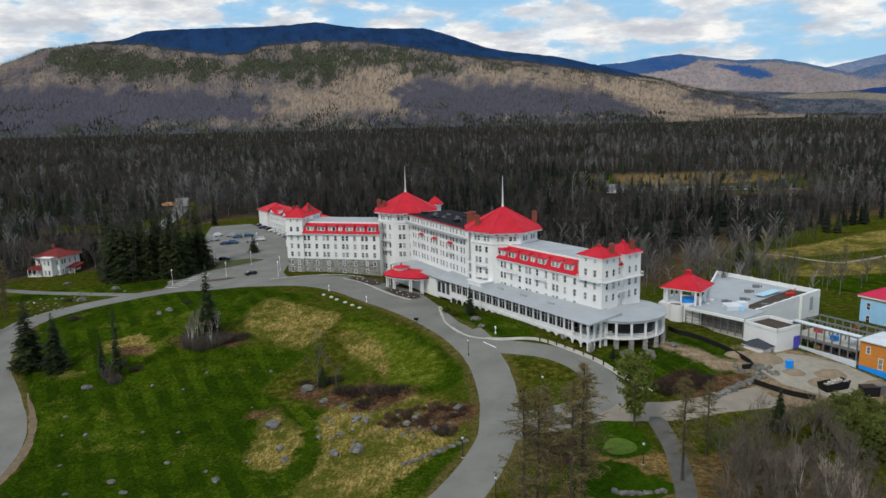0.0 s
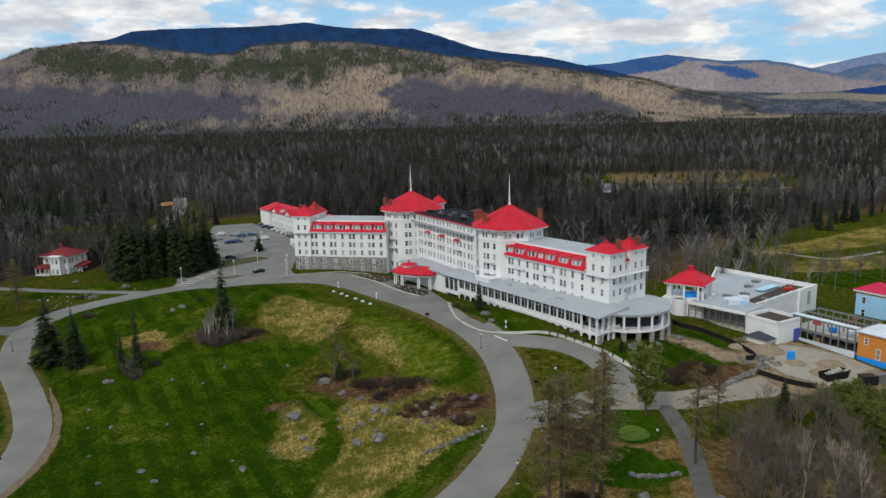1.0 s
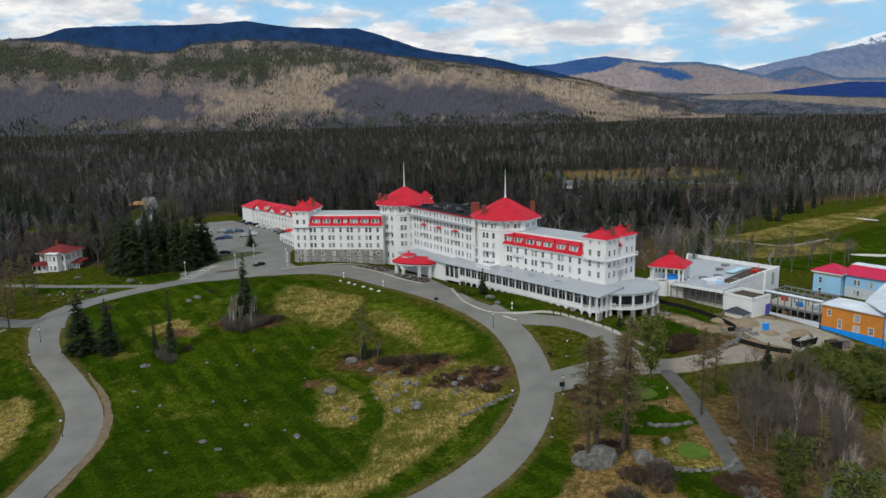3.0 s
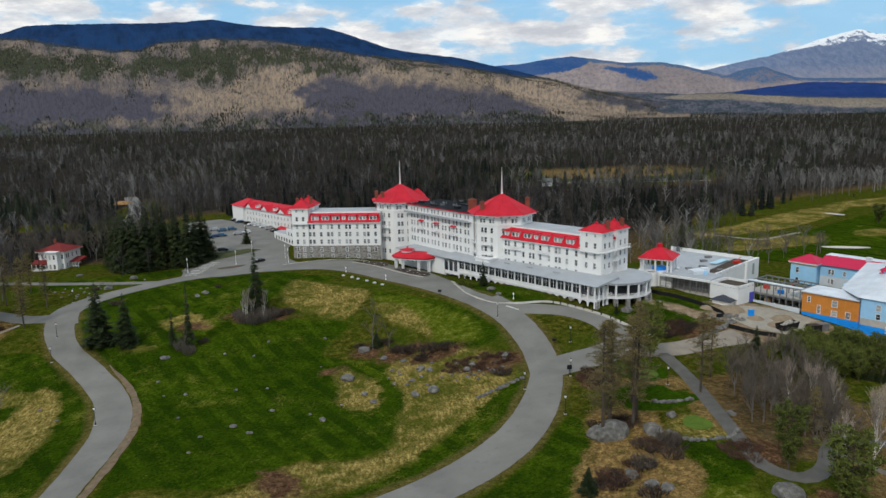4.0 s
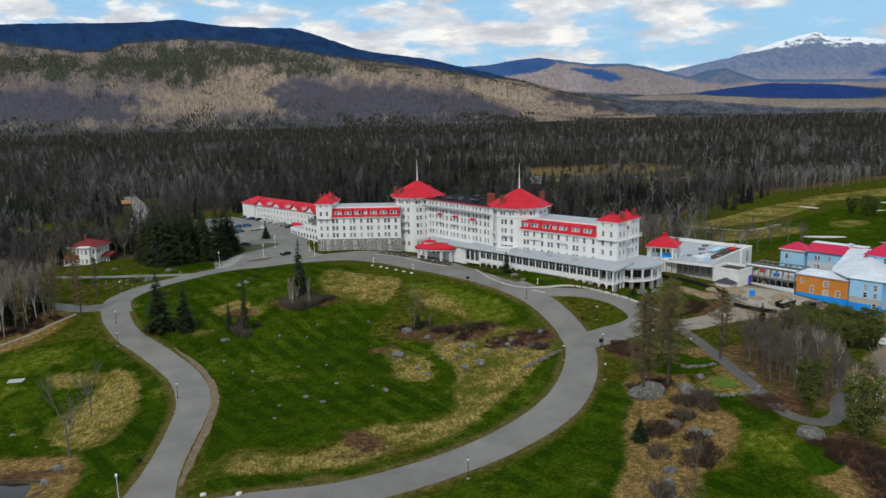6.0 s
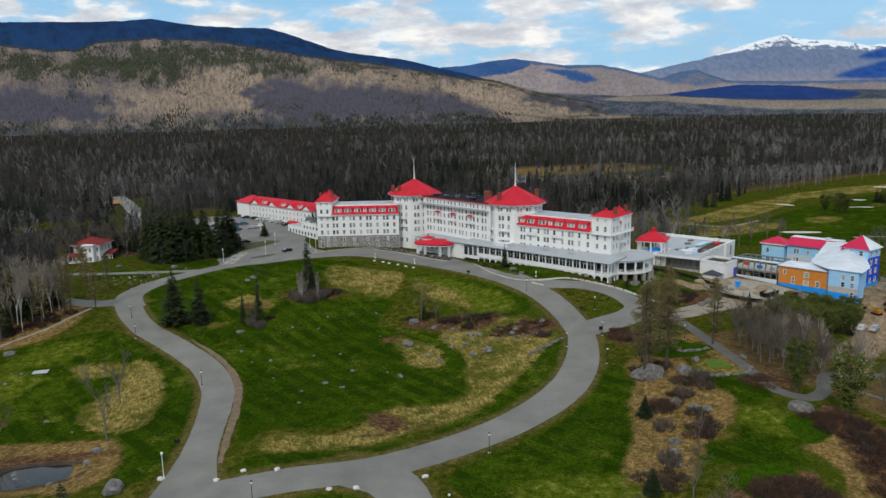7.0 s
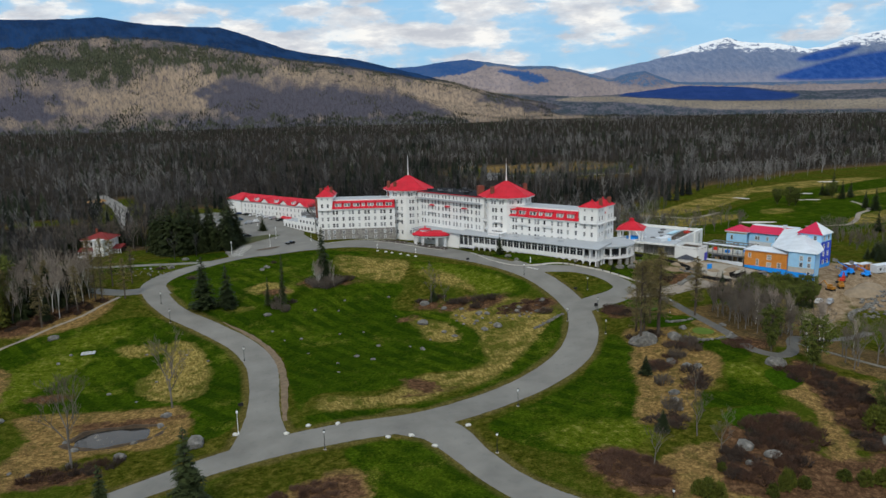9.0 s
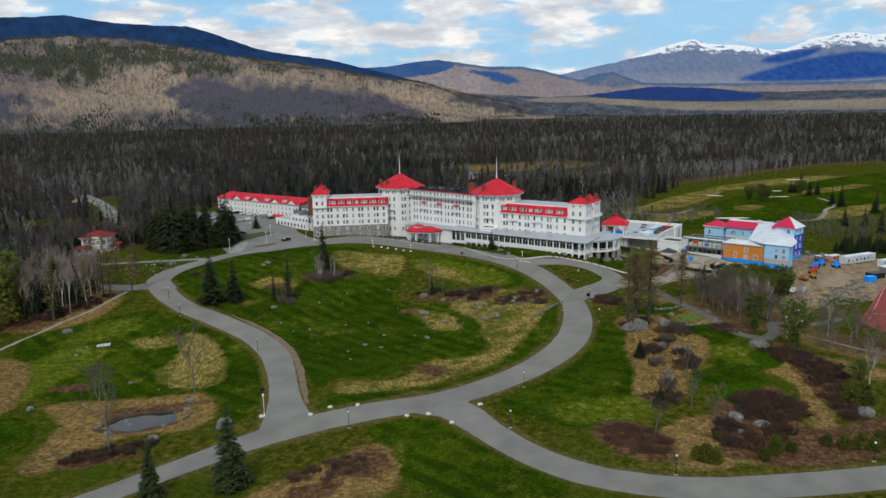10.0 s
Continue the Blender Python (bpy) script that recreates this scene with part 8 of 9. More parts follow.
TRAIL = [(23, 60), (24, 55), (23, 49), (16.5, 40), (10, 31), (15.2, 28.5), (21, 33), (27, 43.5), (32, 53.5), (31, 62)]
beds = scatter(40, 11, 44, 7.5, 7.5, 30, 1.6) + scatter(32, -1, 36, 10, 7, 20, 1.7) + scatter(50, 31, 46, 7.5, 16, -32, 1.8) + scatter(30, 38, 62, 5, 10, 40, 1.6) + scatter(14, -133, 82, 10, 3, 10, 2) + scatter(34, -160, 188, 20, 8, 25, 2.2) + scatter(26, 52, 154, 7, 3, 30, 1.2)
brush([q for q in beds if depth_in(np.array([q[0]]), np.array([q[1]]), TRAIL)[0] < 0.3])
for x, y in scatter(9, 20, 93, 4, 3, 0, 1.6) + scatter(12, 9, 86, 6, 3, 20, 1.5) + scatter(8, 16, 104, 5, 3, 0, 1.6) + scatter(8, 9, 72, 5, 3, 30, 1.5) + scatter(8, -7, 58, 5, 4, 0, 1.6) + scatter(14, 20, 128, 4, 5, 0, 1.6):
    put_shrub(r.choice(["dark", "red"]), x, y, r.uniform(1.2, 2.0), r.uniform(.8, 1.8))
for x, y, h in ((14, 87, 3.0), (-3, 63, 4.2), (3, 76, 3.0), (21, 92, 3.6)):
    tagged(put_shrub("grey", x, y, 2.4, h), "tall leafless grey brush among the boulders")
for x, y, w, h in ((-18.5, 29, 1.7, 2.9), (-17, 28, 1.5, 2.4), (-19.5, 30.5, 1.3, 2), (-10.6, 35.5, 0.9, 1.4), (-4, 26.4, 1.3, 3.2), (-7.5, 25.3, 1.1, 1.9), (-2.2, 27, 1.1, 2.3), (0, 26, 1.3, 1.7), (9, 25.8, 1.4, 1.6), (11.4, 23.5, 1.5, 2.2), (14.5, 22.4, 1.7, 2.5), (17, 21, 1.6, 2), (20, 22.5, 1.6, 2.2), (31.5, 40, 2.6, 4.2), (33.5, 38.5, 2.2, 3.6), (26, 24, 2, 2.6)):
    tagged(put_shrub("green", x, y, w, h), "upright yellow-green evergreen shrub by the road")
for x, y, w in ((3, 215, 1.2), (0, 203, 1.3), (2, 199, 1.2)):
    put_shrub("green", x, y, w, w * 1.05)
for protos in KINDS.values():
    for t in protos:
        for o in list(t.children) + [t]:
            bpy.data.objects.remove(o)

# ---- boulders and stones ----
def boulder_mesh(seed):
    bm = bmesh.new()
    bmesh.ops.create_icosphere(bm, subdivisions=2, radius=1.0)
    off = Vector((seed * 3.1, seed * 1.7, 0))
    for v in bm.verts:
        n = v.co.normalized()
        k = 1 + .35 * noise.noise(n * 1.3 + off) + .12 * noise.noise(n * 3.5 + off)
        v.co = Vector((n.x * k * 1.15, n.y * k * .9, max(-.35, n.z * k * .72)))
        v.co += n * -.08 * math.floor(2 * noise.noise(n * 2 + off) + 1)
    me = bpy.data.meshes.new("boulder")
    bm.to_mesh(me), bm.free()
    me.materials.append(M["rock"])
    return me


STONES = [boulder_mesh(i) for i in range(5)]
WHITE_STONE = boulder_mesh(8)
WHITE_STONE.materials[0] = plain("whitewashed_stone", (.5, .49, .45), .9)


def put_stone(x, y, size, label="grey lichened granite boulder in the grass", me=None):
    ob = new("boulder", me or r.choice(STONES))
    ob.matrix_basis = pose(x, y, ground_at(x, y) + size * .1, 0, 0, r.uniform(0, 360)) @ Matrix.Diagonal((size, size, size * r.uniform(.75, 1.1), 1))
    tagged(ob, label, "boulder", "boulders")


for x, y, s in ((-39, 151, 1.9), (-35, 140, .9), (-33, 135, .9), (-24, 156, .9), (-20, 149, 1.2), (-23, 143, .8), (-23, 135, 1.1), (-18.5, 135.5, 1.5), (-9, 143, 1.1), (-7, 145, 1.0), (-3, 140, .8), (-18, 147, .9), (2, 147, 1.2), (-34, 167, 1.6), (-29, 160, 1.0),
                (-45, 176, .6), (-61, 175, .5), (-65, 129, .8), (-61, 125, .7), (-45, 129, .9), (-67, 149, .5), (-79, 148, .6), (-88, 168, 1.2), (-87, 213, 1.0), (-85, 216, 1.2), (8, 193, 1.5), (9, 187, .9), (43, 167, 1.7), (48, 167, 1.8), (56, 174, 1.3),
                (13.2, 100.5, 3.6), (10.8, 101, 2.4), (20.5, 97.5, 2.0), (11, 85, 1.3), (13, 81, 1.2), (2, 70, 1.3), (-2, 62.5, 1.3), (0, 66.5, 1.1), (15, 79, 1.2), (33, 72, 2.4), (0, 42, 1.9), (2.5, 37, 1.7), (29, 34, 2.1), (-4, 36, .9),
                (-108.5, 85.8, 2.3), (-131, 101, .9), (-128.5, 99.5, .7), (-129, 96, .6), (-134.5, 94, 1.0), (-117, 101, .9), (-122, 93.5, .8), (-137, 99, .8), (-153, 170, 1.6), (-134, 86, .8), (-124, 86, 1.5), (-130, 99, .9), (-127, 97, .7), (-116, 106, 1.2), (-154, 114, 1.0), (-140, 262, 1.2), (-117, 251, 1.5), (-99, 256, 1.6), (-141, 83, .6), (-145, 85, .5), (-122, 236, 1.4), (27, 103, 1.2), (39, 101, 1.0)):
    put_stone(x, y, s)
for x, y in scatter(12, -68, 140, 34, 34, 0, 5) + scatter(22, -128, 240, 18, 5, 20, 2) + scatter(14, -128, 228, 9, 5, 0, 1.6) + scatter(20, -6, 143, 9, 7, 0, 1.5) + scatter(16, -22, 147, 8, 9, 0, 1.8) + scatter(8, -128, 140, 22, 30, 0, 5):
    put_stone(x, y, r.uniform(.25, .6), "small grey stone in the grass")
for x, y in ((-84, 84), (-77.5, 82.6), (-68, 72.5), (-63, 71.5), (-59.5, 65), (-49.6, 72.5), (-100, 86.5), (-39, 224), (-36, 221), (-34, 218.5), (-31, 215.5), (-28.5, 212.5), (-26, 210), (-89, 82)):
    put_stone(x, y, .65, "pale whitewashed stone edging the drive", WHITE_STONE)
# stone retaining walls
for pts in ([(56, 147.5), (61, 151), (67, 155), (72, 158.5)], [(96, 109), (98, 112), (103, 115), (108, 116), (114, 118.5)], [(23.5, 96), (25, 92.5), (29, 90.5), (33, 91), (36, 93.5)], [(27, 111), (31, 110), (35, 111)], [(-9, 128), (-3, 131), (3, 134)]):
    for q in smooth_line(pts, 1.0):
        for k in range(2 if pts[0][0] > 50 else 1):
            put_stone(q.x + r.uniform(-.3, .3), q.y + r.uniform(-.3, .3) + k * .8, r.uniform(.5, .8), "grey stone in a dry-laid wall")

# ---- greens and tees ----
GREEN = plain("close_mown_green", (.07, .118, .008), .95, vary=.3, scale=.5, fine=3.0)


def oval(cx, cy, rx, ry, turn=0.0, n=26, wob=.08):
    c, s = math.cos(radians(turn)), math.sin(radians(turn))
    out = []
    for i in range(n):
        a = 2 * math.pi * i / n
        k = 1 + wob * math.sin(2 * a + cx) + wob * .6 * math.sin(3 * a + cy)
        out.append((cx + k * (rx * math.cos(a) * c - ry * math.sin(a) * s), cy + k * (rx * math.cos(a) * s + ry * math.sin(a) * c)))
    return out


sheet("putting_green", oval(30, 98, 3.0, 3.2), .09, GREEN, "round close-mown putting green", "green", 3)
sheet("putting_green", oval(32, 128, 3.0, 3.4), .09, GREEN, "round close-mown putting green", "green", 3)
SAND = plain("bunker_sand", (.55, .5, .42), .95)
for cx, cy, rx, ry, t in ((181, 258, 11, 2.4, -20), (233, 337, 5.5, 2.2, -60), (270, 314, 5, 1.7, -30), (261, 317, 4.5, 1.6, -30), (288, 339, 5, 2, -30), (352, 386, 8, 3, -20)):
    sheet("sand_bunker", oval(cx, cy, rx, ry, t), .12, SAND, "pale sand bunker on the links", "bunker", 6)
ribbon("path", [(128, 303), (140, 298), (147, 290), (156, 283), (168, 287), (183, 294)], 2.4, .12, M["dust"], "grey cart path across the links", "path", 2)
ribbon("path", [(196, 240), (210, 237), (221, 236), (238, 247), (254, 261), (268, 268), (275, 275), (283, 287), (288, 300)], 2.6, .12, M["dust"], "winding grey cart path across the links", "path", 2)
sheet("court", [(94, 94), (91, 80), (128, 95), (140, 122)], .10, M["court"], "dark red clay tennis court", "tennis court")
for a, b in (((97, 93), (134, 118)), ((95, 84), (126, 98)), ((105, 99), (112, 92))):
    ribbon("court_line", [a, b], .25, .15, M["paint_line"], "white court line", "court line", 2)
SLAB_TILE = plain("weathered_pale_tile", (.46, .46, .45), .8)
pad = thing("marker_slab", (-141.3, 157.2, ground_at(-141.3, 157.2)), "flat white tiled slab lying in the grass", "slab")
for i in range(4):
    for j in range(3):
        x, y = -143.2 + i * 1.0, 155.8 + j * 1.0
        part("tile", Shape().box(x, x + .84, y, y + .84, 0, .16).mesh("tile", SLAB_TILE), pad, m=Matrix.Translation((0, 0, ground_at(-141.3, 157.2))))


# ---- lamp posts ----
def lamp_post(h, pale):
    t = thing("street_lamp", (0, 0, -80), "white lamp post with a glass lantern" if pale else "black lamp post with a pale globe lantern", "street lamp", "lamp posts")
    m = M["trim"] if pale else M["dark_metal"]
    for n, s, mt in (("pole", Shape().lathe([(.16, 0), (.16, .5), (.07, .6), (.055, h - .5)], sides=8), m), ("lantern", Shape().lathe([(.08, h - .5), (.2, h - .35), (.24, h - .1), (.16, h + .1)], sides=10), M["lamp_glass"]),
                     ("cap", Shape().lathe([(.26, h + .1), (.12, h + .22), (.02, h + .36)], sides=10), m), ("base", Shape().box(-.28, .28, -.28, .28, -.3, .08), M["concrete"])):
        ob = new(n, s.mesh(n, mt))
        ob.parent = t
    return t


black_lamp, white_lamp, low_lamp = lamp_post(4.2, False), lamp_post(5.4, True), lamp_post(1.7, True)
for x, y in ((-38, 229), (-24.5, 215.5), (12.4, 181.2)):
    tagged(copy_thing(low_lamp, pose(x, y, ground_at(x, y))), "low white path light beside the drive")
for x, y in ((20.3, 149.6), (-96.6, 136), (-118.8, 172.8), (-81.9, 71.6), (-34.7, 79.3), (-48.3, 57.5), (-27.2, 26.8), (7.6, 113.5), (14.6, 131.5), (12.5, 17.5), (-128, 219), (-122.5, 188), (5.0, 170), (2.4, 128.4), (34.5, 121)):
    copy_thing(black_lamp, pose(x, y, ground_at(x, y)))
for x, y in ((-98, 254), (-92, 284), (-81, 262), (-77, 282), (-60, 254), (-62, 266), (-99.3, 86.5), (-84, 320), (-104, 300)):
    copy_thing(white_lamp, pose(x, y, ground_at(x, y)))
for t in (black_lamp, white_lamp, low_lamp):
    for o in list(t.children) + [t]:
        bpy.data.objects.remove(o)

# bollards along the veranda walk
post = Shape().lathe([(.16, -.1), (.16, .9), (.2, .95), (.12, 1.1)], sides=8).mesh("bollard", M["dark_metal"])
for i in range(9):
    t = i / 8
    x, y = 23 + t * 15, 174.6 - t * 16 + 2.2 * math.sin(t * 3)
    ob = new("bollard", post)
    ob.location = (x, y, ground_at(x, y))
    tagged(ob, "short dark bollard beside the walk", "bollard", "bollards")
for x, y, h in ((14.7, 132.8, 2.2), (-8.6, 194.7, 1.5), (-98.4, 100.2, 1.6), (16, 150, 1.2)):
    t = thing("notice_board", (x, y, ground_at(x, y)), "small dark notice board on a post", "sign", "notice boards")
    z = ground_at(x, y)
    part("board", Shape().box(x - .6, x + .6, y - .06, y + .06, z + h * .5, z + h).mesh("board", M["dark_metal"]), t)
    part("post", Shape().box(x - .06, x + .06, y - .04, y + .04, z - .2, z + h).mesh("post", M["dark_metal"]), t)


# ---- parked cars ----
CAR_PAINT = {}


def car(colour, tall):
    """A parked car, x ahead, on its wheels."""
    t = thing("car", (0, 0, -90), "parked %s car on the lot" % colour[0], "car", "parked cars")
    paint = CAR_PAINT.setdefault(colour[0], plain("car_paint_" + colour[0].replace(" ", "_"), colour[1], .25, .2, vary=.04, spec=.5))
    h = 1.75 if tall else 1.42
    prof = [(-2.25, .35), (-2.3, .85), (-2.15, 1.0), (-1.75 if tall else -1.5, h - .08), (-1.5 if tall else -1.1, h), (.35, h), (.75, h - .12), (1.25, 1.02), (2.1, .88), (2.28, .6), (2.25, .35)]
    n = len(prof)
    s = Shape().add([(x, -.88 + (.14 if z > 1.05 else 0), z) for x, z in prof] + [(x, .88 - (.14 if z > 1.05 else 0), z) for x, z in prof], [(i, (i + 1) % n, n + (i + 1) % n, n + i) for i in range(n)] + [tuple(range(n - 1, -1, -1)), tuple(range(n, 2 * n))])
    g = Shape()
    for y, d in ((-.76, -1), (.76, 1)):
        g.add([(-1.6 if tall else -1.35, y + .02 * d, 1.08), (1.05, y + .02 * d, 1.08), (.6, y + .02 * d, h - .14), (-1.35 if tall else -1.0, y + .02 * d, h - .12)], [(0, 1, 2, 3)] if d < 0 else [(3, 2, 1, 0)])
    g.add([(1.23, -.66, 1.08), (1.23, .66, 1.08), (.8, .6, h - .1), (.8, -.6, h - .1)], [(0, 1, 2, 3)])
    g.add([(-2.14, -.66, 1.08), (-2.14, .66, 1.08), (-1.8 if tall else -1.55, .6, h - .12), (-1.8 if tall else -1.55, -.6, h - .12)], [(3, 2, 1, 0)])
    for nme, me in (("body", s.mesh("body", paint)), ("window", g.mesh("window", M["glass"]))):
        ob = new(nme, me)
        ob.parent = t
    w = Shape().rod((0, -.1, 0), (0, .1, 0), .33, sides=12).mesh("wheel", M["tyre"])
    for x in (-1.4, 1.4):
        for y in (-.82, .82):
            ob = new("wheel", w)
            ob.parent, ob.location = t, (x, y, .33)
    return t


COLOURS = [("white", (.7, .7, .7)), ("black", (.012, .012, .014)), ("silver grey", (.35, .36, .38)), ("dark blue", (.02, .04, .12)), ("blue", (.04, .1, .17)), ("red", (.3, .02, .02))]
FLEET = [car(c, k % 2 == 0) for k, c in enumerate(COLOURS)]
for k, (x, y, c) in enumerate(((-109, 345, 0), (-102, 342, 2), (-99, 322, 3), (-95.5, 323.5, 4), (-88.5, 326, 2), (-85, 329, 0), (-90.5, 292, 1), (-97, 378, 1), (-93, 367, 3), (-88, 361, 1), (-85, 355, 0), (-81.5, 350, 0), (-78, 344, 0), (-75, 338.5, 2), (-71.5, 332, 1), (-68, 327, 2), (-111, 317, 0), (-107, 332, 2), (-93, 340, 4), (-97.5, 337, 4), (-72, 262, 1), (97, 125, 0), (100, 123.5, 2))):
    copy_thing(FLEET[c], pose(x, y, ground_at(x, y) + .1, 0, 0, (32 if y > 343 or x > -76 else 5 + k * 7 % 20) + (180 if k % 3 else 0)))
for t in FLEET:
    for o in list(t.children) + [t]:
        bpy.data.objects.remove(o)
for k in range(9):
    a = (-98.5 + k * .6, 249.5 + k * 2.6)
    ribbon("road_mark", [a, (a[0] + 5.0, a[1] - 1.6)], .16, .17, M["paint_line"], "white painted parking line", "road marking", 2)
sheet("traffic_island", oval(-82, 257, 5.5, 1.8, 10), .24, plain("island_mulch", (.1, .07, .05), .95), "mulched traffic island with a pale kerb", "traffic island", 3)
sheet("traffic_island", [(-105, 268), (-97, 268), (-80, 284), (-74, 291), (-80, 294), (-96, 287)], .2, plain("worn_strip_grass", (0.05, 0.055, 0.014), 0.95, vary=0.4), "narrow grass strip across the parking lot", "lawn")
BED = plain("planting_bed", (.045, .032, .025), .95, vary=.4)
sheet("flower_bed", [(-35, 247.8), (-30, 249.8), (-24.5, 249.5), (-21, 244.5), (-22.5, 237.5), (-25, 236)], .26, BED, "dark mulched planting bed before the porch", "flower bed", 3)
sheet("flower_bed", [(-20.5, 230.5), (-16, 223.4), (-10.5, 218.8), (-8.2, 221), (-8.6, 225), (-13.5, 228.6), (-17.5, 232)], .26, BED, "dark mulched planting bed with pale stones", "flower bed", 3)
ribbon("kerb", [(-35.6, 247), (-29, 241), (-24, 233.5), (-18, 224.6), (-11, 217.8)], 1.1, .27, M["kerb"], "pale tan kerb along the planting beds", "kerb", 2)
for x, y in ((-18, 229.5), (-16, 226.5), (-14, 224), (-12, 222), (-10.5, 221.5), (-15, 228), (-12.5, 225.5), (-27, 242), (-24.5, 245), (-29, 246), (-23.5, 240), (-31, 247)):
    put_stone(x, y, .5, "pale stone in a planting bed", WHITE_STONE)


# ---- building site clutter ----
def on_ground(x, y):
    return ground_at(x, y)


def skip(x, y, turn):
    z = on_ground(x, y)
    t = thing("skip", (x, y, z), "black steel waste skip full of rubble", "skip")
    s = Shape().add([(-3, -1.2, 0), (3, -1.2, 0), (3, 1.2, 0), (-3, 1.2, 0), (-3.6, -1.3, 1.8), (3.6, -1.3, 1.8), (3.6, 1.3, 1.8), (-3.6, 1.3, 1.8)], [(0, 1, 5, 4), (1, 2, 6, 5), (2, 3, 7, 6), (3, 0, 4, 7), (3, 2, 1, 0)])
    m = pose(x, y, z, 0, 0, turn)
    part("tub", s.moved(m).mesh("tub", M["black"]), t)
    g = Shape()
    for k in range(18):
        a, b = r.uniform(-2.8, 2.6), r.uniform(-1, .8)
        g.box(a, a + r.uniform(.4, 1.3), b, b + r.uniform(.2, .5), 1.4, 1.6 + r.random() * .5)
    part("rubble", g.moved(m).mesh("rubble", M["concrete"]), t)


skip(85.5, 153.5, 20)


def excavator(x, y, turn, paint):
    z = on_ground(x, y)
    t = thing("excavator", (x, y, z), "%s tracked excavator on bare earth" % ("yellow" if paint == "yellow" else "red"), "excavator", "site machines")
    m = pose(x, y, z, 0, 0, turn) @ Matrix.Diagonal((.72, .72, .72, 1))
    for y0 in (-1.3, .7):
        part("track", Shape().box(-1.9, 1.9, y0, y0 + .6, .1, .9).box(-2.1, 2.1, y0 + .05, y0 + .55, .3, .7).moved(m).mesh("track", M["tyre"]), t)
    part("body", Shape().box(-2.0, 1.0, -1.3, 1.3, 1.0, 2.2).box(-.1, 1.4, -1.3, 0, 2.2, 3.1).moved(m).mesh("body", M[paint]), t)
    part("cab_window", Shape().box(.2, 1.45, -1.33, -.05, 2.3, 2.9).moved(m).mesh("cab_window", M["glass"]), t)
    part("boom", Shape().rod((1.0, .3, 1.8), (3.6, .3, 4.6), .28, .22, 6).rod((3.6, .3, 4.6), (5.6, .3, 2.4), .22, .16, 6).moved(m).mesh("boom", M[paint]), t)
    part("bucket", Shape().box(5.2, 6.2, -.3, .9, 1.4, 2.4).moved(m).mesh("bucket", M["dark_metal"]), t)


excavator(115.5, 134.5, 60, "yellow"), excavator(110, 133.5, 100, "yellow"), excavator(121, 139.5, 30, "red_paint")


def container(name, x, y, turn, l, h, mat, label, w=2.6):
    z = on_ground(x, y)
    t = thing(name, (x, y, z), label, "container", "site cabins")
    m = pose(x, y, z, 0, 0, turn)
    part("body", Shape().box(-l / 2, l / 2, -w / 2, w / 2, .3, h).moved(m).mesh("body", mat), t)
    part("roof", Shape().box(-l / 2 - .1, l / 2 + .1, -w / 2 - .1, w / 2 + .1, h, h + .15).moved(m).mesh("roof", M["white_wrap"]), t)
    s = Shape().box(-l / 2 + .5, l / 2 - .5, -w / 2 + .3, w / 2 - .3, -.1, .3)
    for u in np.arange(-l / 2 + .3, l / 2, .6):
        s.box(u, u + .08, -w / 2 - .04, -w / 2, .3, h)
    part("skid", s.moved(m).mesh("skid", M["steel"]), t)
    for u in np.arange(-l / 2 + 1.2, l / 2 - 1, 2.4):
        part("window", Shape().box(u, u + .9, -w / 2 - .07, -w / 2 - .02, 1.3, 2.2).moved(m).mesh("window", M["glass"]), t)


sheet("site_yard", [(72.5, 162), (77, 168.5), (82, 172.3), (88, 171), (95, 165.5), (98, 158), (92, 151), (83, 149.5), (75, 155)], .1, plain("dusty_concrete", (.3, .27, .22), .95, vary=.22, scale=.5, fine=3.0), "dusty pale concrete yard on the building site", "yard")
container("site_cabin", 152, 147, 5, 18, 3.2, M["white_wrap"], "long white site cabin with grey roof", 3.2), container("site_cabin", 160, 138, 8, 14, 3.0, M["white_wrap"], "white site trailer with blue stripe")
container("shipping_container", 143, 151, 10, 6, 2.6, M["orange"], "orange steel shipping container"), container("shipping_container", 138, 152, 5, 6, 2.6, M["brick"], "rust-red shipping container on the site")
container("shipping_container", 150, 131, 20, 8, 2.6, M["steel"], "grey steel shipping container")
for x, y, w, mt, lb in ((92, 151, 1.8, "dark_metal", "dark steel generator box on the site"), (95, 151.5, 1.5, "steel", "grey electrical cabinet on the site"), (80, 163, .75, "bright_blue", "bright blue portable toilet cabin"), (133, 124, 2.0, "bright_blue", "blue container by the track"), (139, 127, 3.0, "dark_metal", "dark skip by the track")):
    z = on_ground(x, y)
    ob = new("site_box", Shape().box(x - w, x + w, y - w * .6, y + w * .6, z - .1, z + 1.9).box(x - w - .08, x + w + .08, y - w * .6 - .08, y + w * .6 + .08, z + 1.9, z + 2.05).mesh("site_box", M[mt]))
    tagged(ob, lb, "site box")


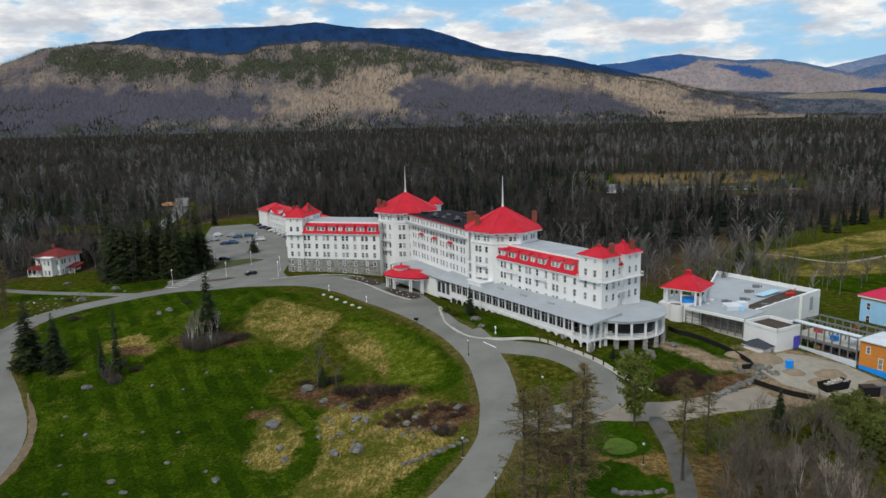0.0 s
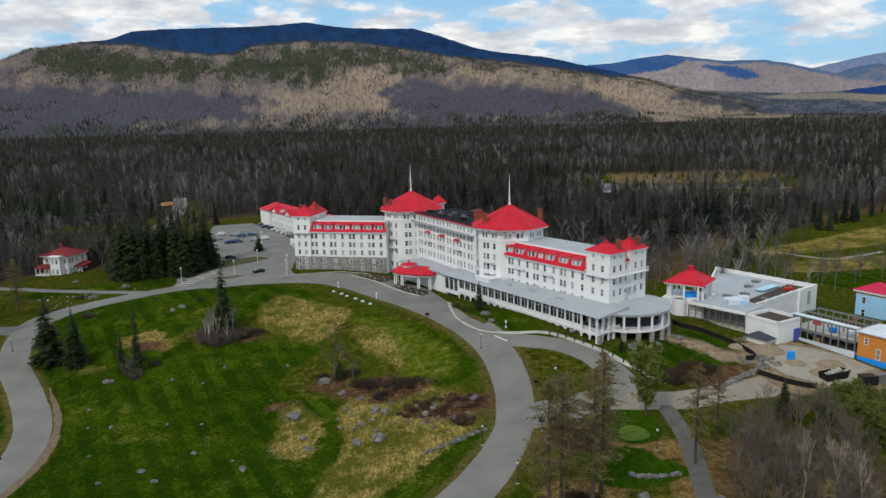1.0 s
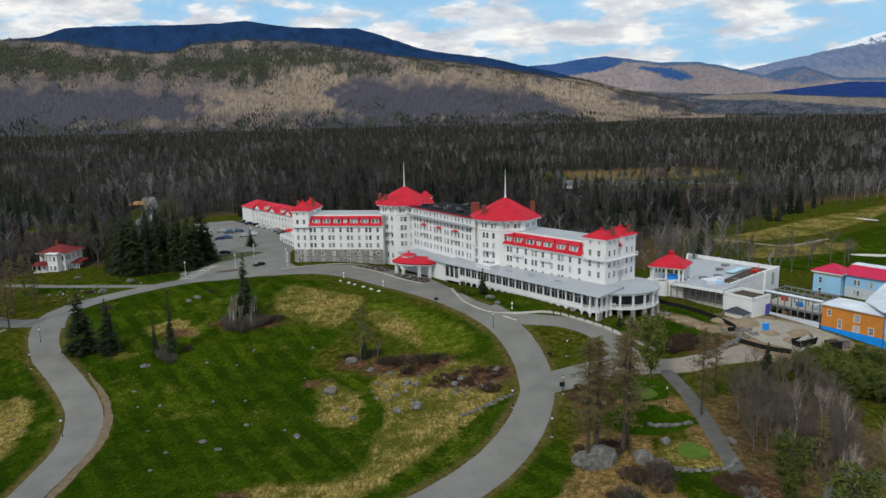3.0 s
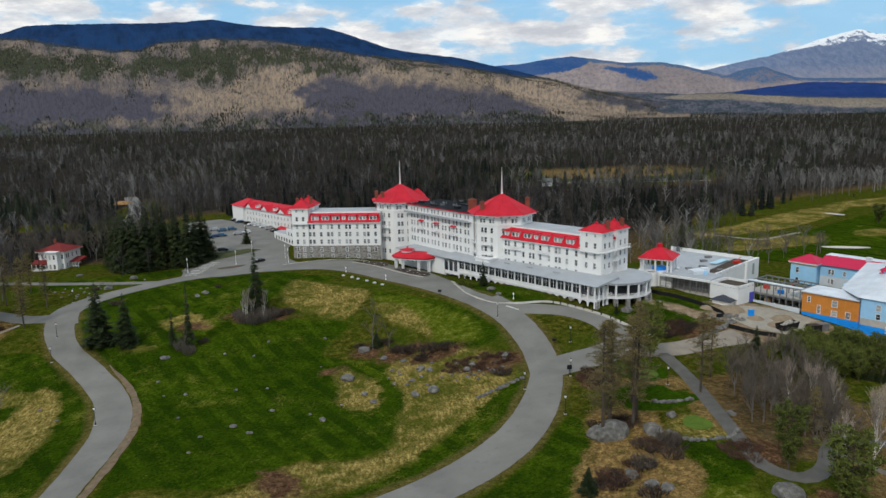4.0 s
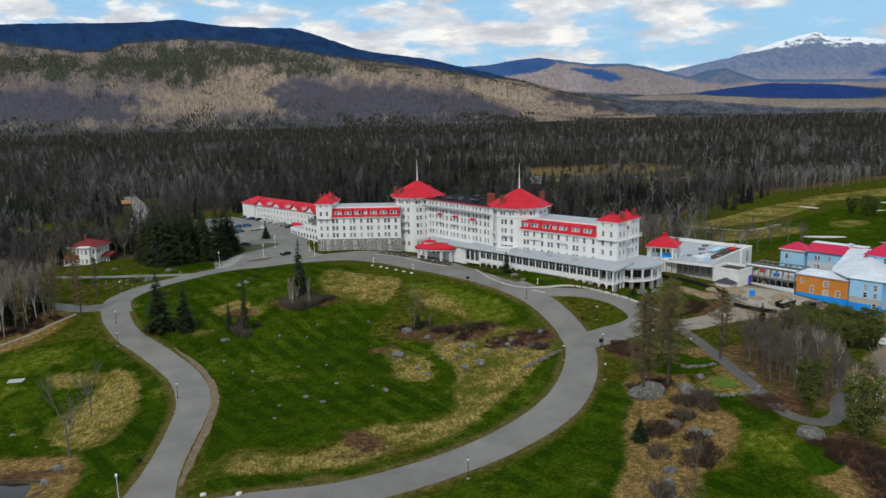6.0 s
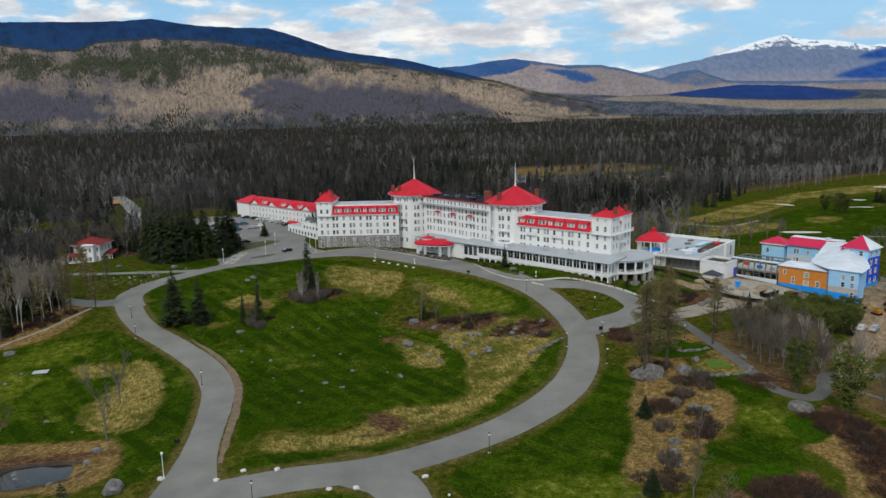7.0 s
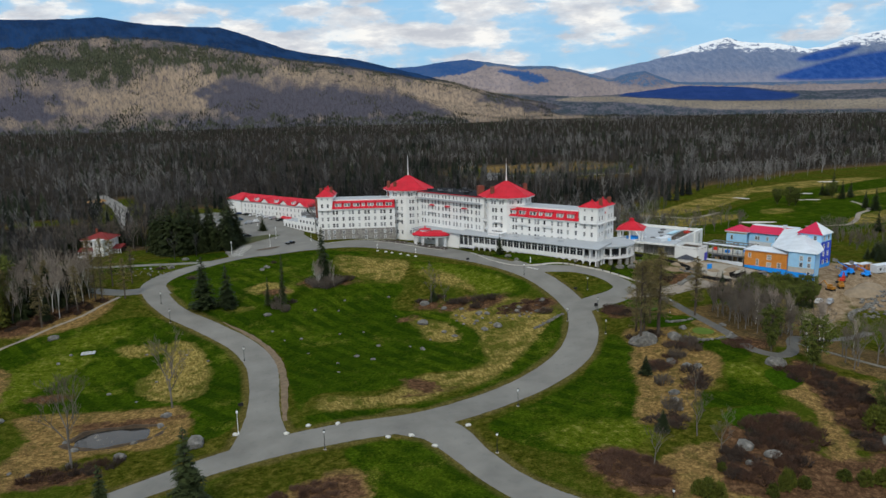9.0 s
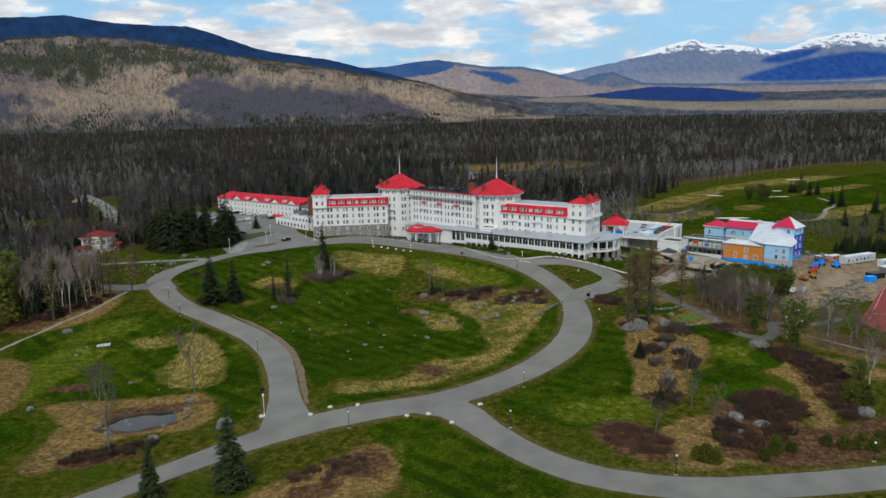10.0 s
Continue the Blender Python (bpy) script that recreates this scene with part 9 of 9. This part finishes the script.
def lift(x, y, turn, paint, reach):
    z = on_ground(x, y)
    t = thing("boom_lift", (x, y, z), "%s boom lift with its arm raised" % ("blue" if paint == "bright_blue" else "red"), "boom lift", "site machines")
    m = pose(x, y, z, 0, 0, turn)
    part("chassis", Shape().box(-1.5, 1.5, -1, 1, .5, 1.3).box(-1.2, .6, -.8, .8, 1.3, 2.2).moved(m).mesh("chassis", M[paint]), t)
    for a in (-1.1, 1.1):
        for b in (-1.05, 1.05):
            part("wheel", Shape().rod((a, b - .15, .5), (a, b + .15, .5), .5, sides=12).moved(m).mesh("wheel", M["tyre"]), t)
    part("arm", Shape().rod((-.8, 0, 2.0), (reach, 0, 2.0 + reach * .6), .2, .14, 6).moved(m).mesh("arm", M[paint]), t)
    part("basket", Shape().box(reach - .2, reach + 1.0, -.8, .8, 1.8 + reach * .6, 1.9 + reach * .6).box(reach - .2, reach + 1.0, -.8, -.74, 1.9 + reach * .6, 2.9 + reach * .6).box(reach - .2, reach + 1.0, .74, .8, 1.9 + reach * .6, 2.9 + reach * .6).moved(m).mesh("basket", M["steel"]), t)


lift(132, 147, 170, "bright_blue", 6), lift(126, 144, 200, "bright_blue", 4), lift(136, 143, 150, "bright_blue", 5), lift(103, 181, 20, "red_paint", 4)
# heaps, rubble, pipes and fences
mound_mat = plain("orange_sand", (.32, .18, .07), .95, vary=.2)
s = Shape().lathe([(1.0, -.2), (.8, .3), (.5, .75), (.2, .95), (.01, 1.0)], sides=18)
s.v = [(-188 + a * 8, 496 + b * 4, ground_at(-188, 496) + c * 2.2) for a, b, c in s.v]
tagged(new("sand_mound", s.mesh("sand_mound", mound_mat, True)), "orange-brown sand mound in a clearing of the woods", "sand heap")
HEAP = plain("spoil_heap", (.24, .185, .125), .95, vary=.25, scale=.6, relief=.08)
for x, y, w, h in ((76, 168, 5, 1.6), (88, 160, 4, 1.4), (84, 156, 3.5, 1.2), (80, 161, 3, .9), (119, 128, 8, 2.2), (126, 132, 6, 1.8), (70, 170, 3, 1.0), (96, 155, 4, 1)):
    s = Shape().lathe([(1.0, -.2), (.8, .3), (.5, .75), (.2, .95), (.01, 1.0)], sides=18)
    s.v = [(x + a * w * (1 + .2 * noise.noise(Vector((a * 3, b * 3, x)))), y + b * w * .7 * (1 + .2 * noise.noise(Vector((b * 3, a * 3, y)))), on_ground(x, y) + c * h + .25 * noise.noise(Vector((a * 4 + x, b * 4, c)))) for a, b, c in s.v]
    tagged(new("earth_mound", s.mesh("earth_mound", HEAP, True)), "low heap of tan earth and rubble", "earth heap", "earth mounds")
for x, y in scatter(30, 120, 122, 10, 5, 20, 1.2) + scatter(24, 112, 112, 10, 4, 10, 1.2) + scatter(16, 72, 162, 5, 3, 0, 1.0):
    put_stone(x, y, r.uniform(.5, 1.0), "pale blasted rock on the building site")
for pts, lab in (([(58.5, 186), (60, 183), (64, 180), (68, 174), (71, 167), (71.5, 163), (68.5, 162)], "black silt fence round the site lawn"), ([(68.5, 155), (72, 152), (75, 150), (79, 148.5)], "black fabric barrier by the service road")):
    line = smooth_line(pts, 1.5)
    v, f = [], []
    for q in line:
        z = ground_at(q.x, q.y)
        v += [(q.x, q.y, z - .1), (q.x, q.y, z + 1.2), (q.x + .12, q.y + .12, z + 1.2), (q.x + .12, q.y + .12, z - .1)]
    for i in range(len(line) - 1):
        a, b = i * 4, i * 4 + 4
        f += [(a, b, b + 1, a + 1), (a + 1, b + 1, b + 2, a + 2), (a + 2, b + 2, b + 3, a + 3)]
    tagged(new("silt_fence", mesh("silt_fence", v, f, M["black"])), lab, "fence", "site fences")
tagged(new("barrel", Shape().lathe([(.45, 0), (.45, 1.1), (.3, 1.2)], (69.5, 154.8, on_ground(69.5, 154.8)), 12).mesh("barrel", M["yellow"])), "orange-yellow barrel by the barrier", "barrel")
hut = thing("valley_shed", (118, 505, 5), "pale low shed beyond the woods by the river", "shed")
part("wall", Shape().box(112, 124, 502, 509, 3, 9).mesh("wall", M["stucco"]), hut), part("roof", Shape().add([(111, 501, 9), (125, 501, 9), (125, 510, 9), (111, 510, 9), (111, 505.5, 11.5), (125, 505.5, 11.5)], [(0, 1, 5, 4), (2, 3, 4, 5), (1, 2, 5), (3, 0, 4)]).mesh("roof", M["steel"]), hut)
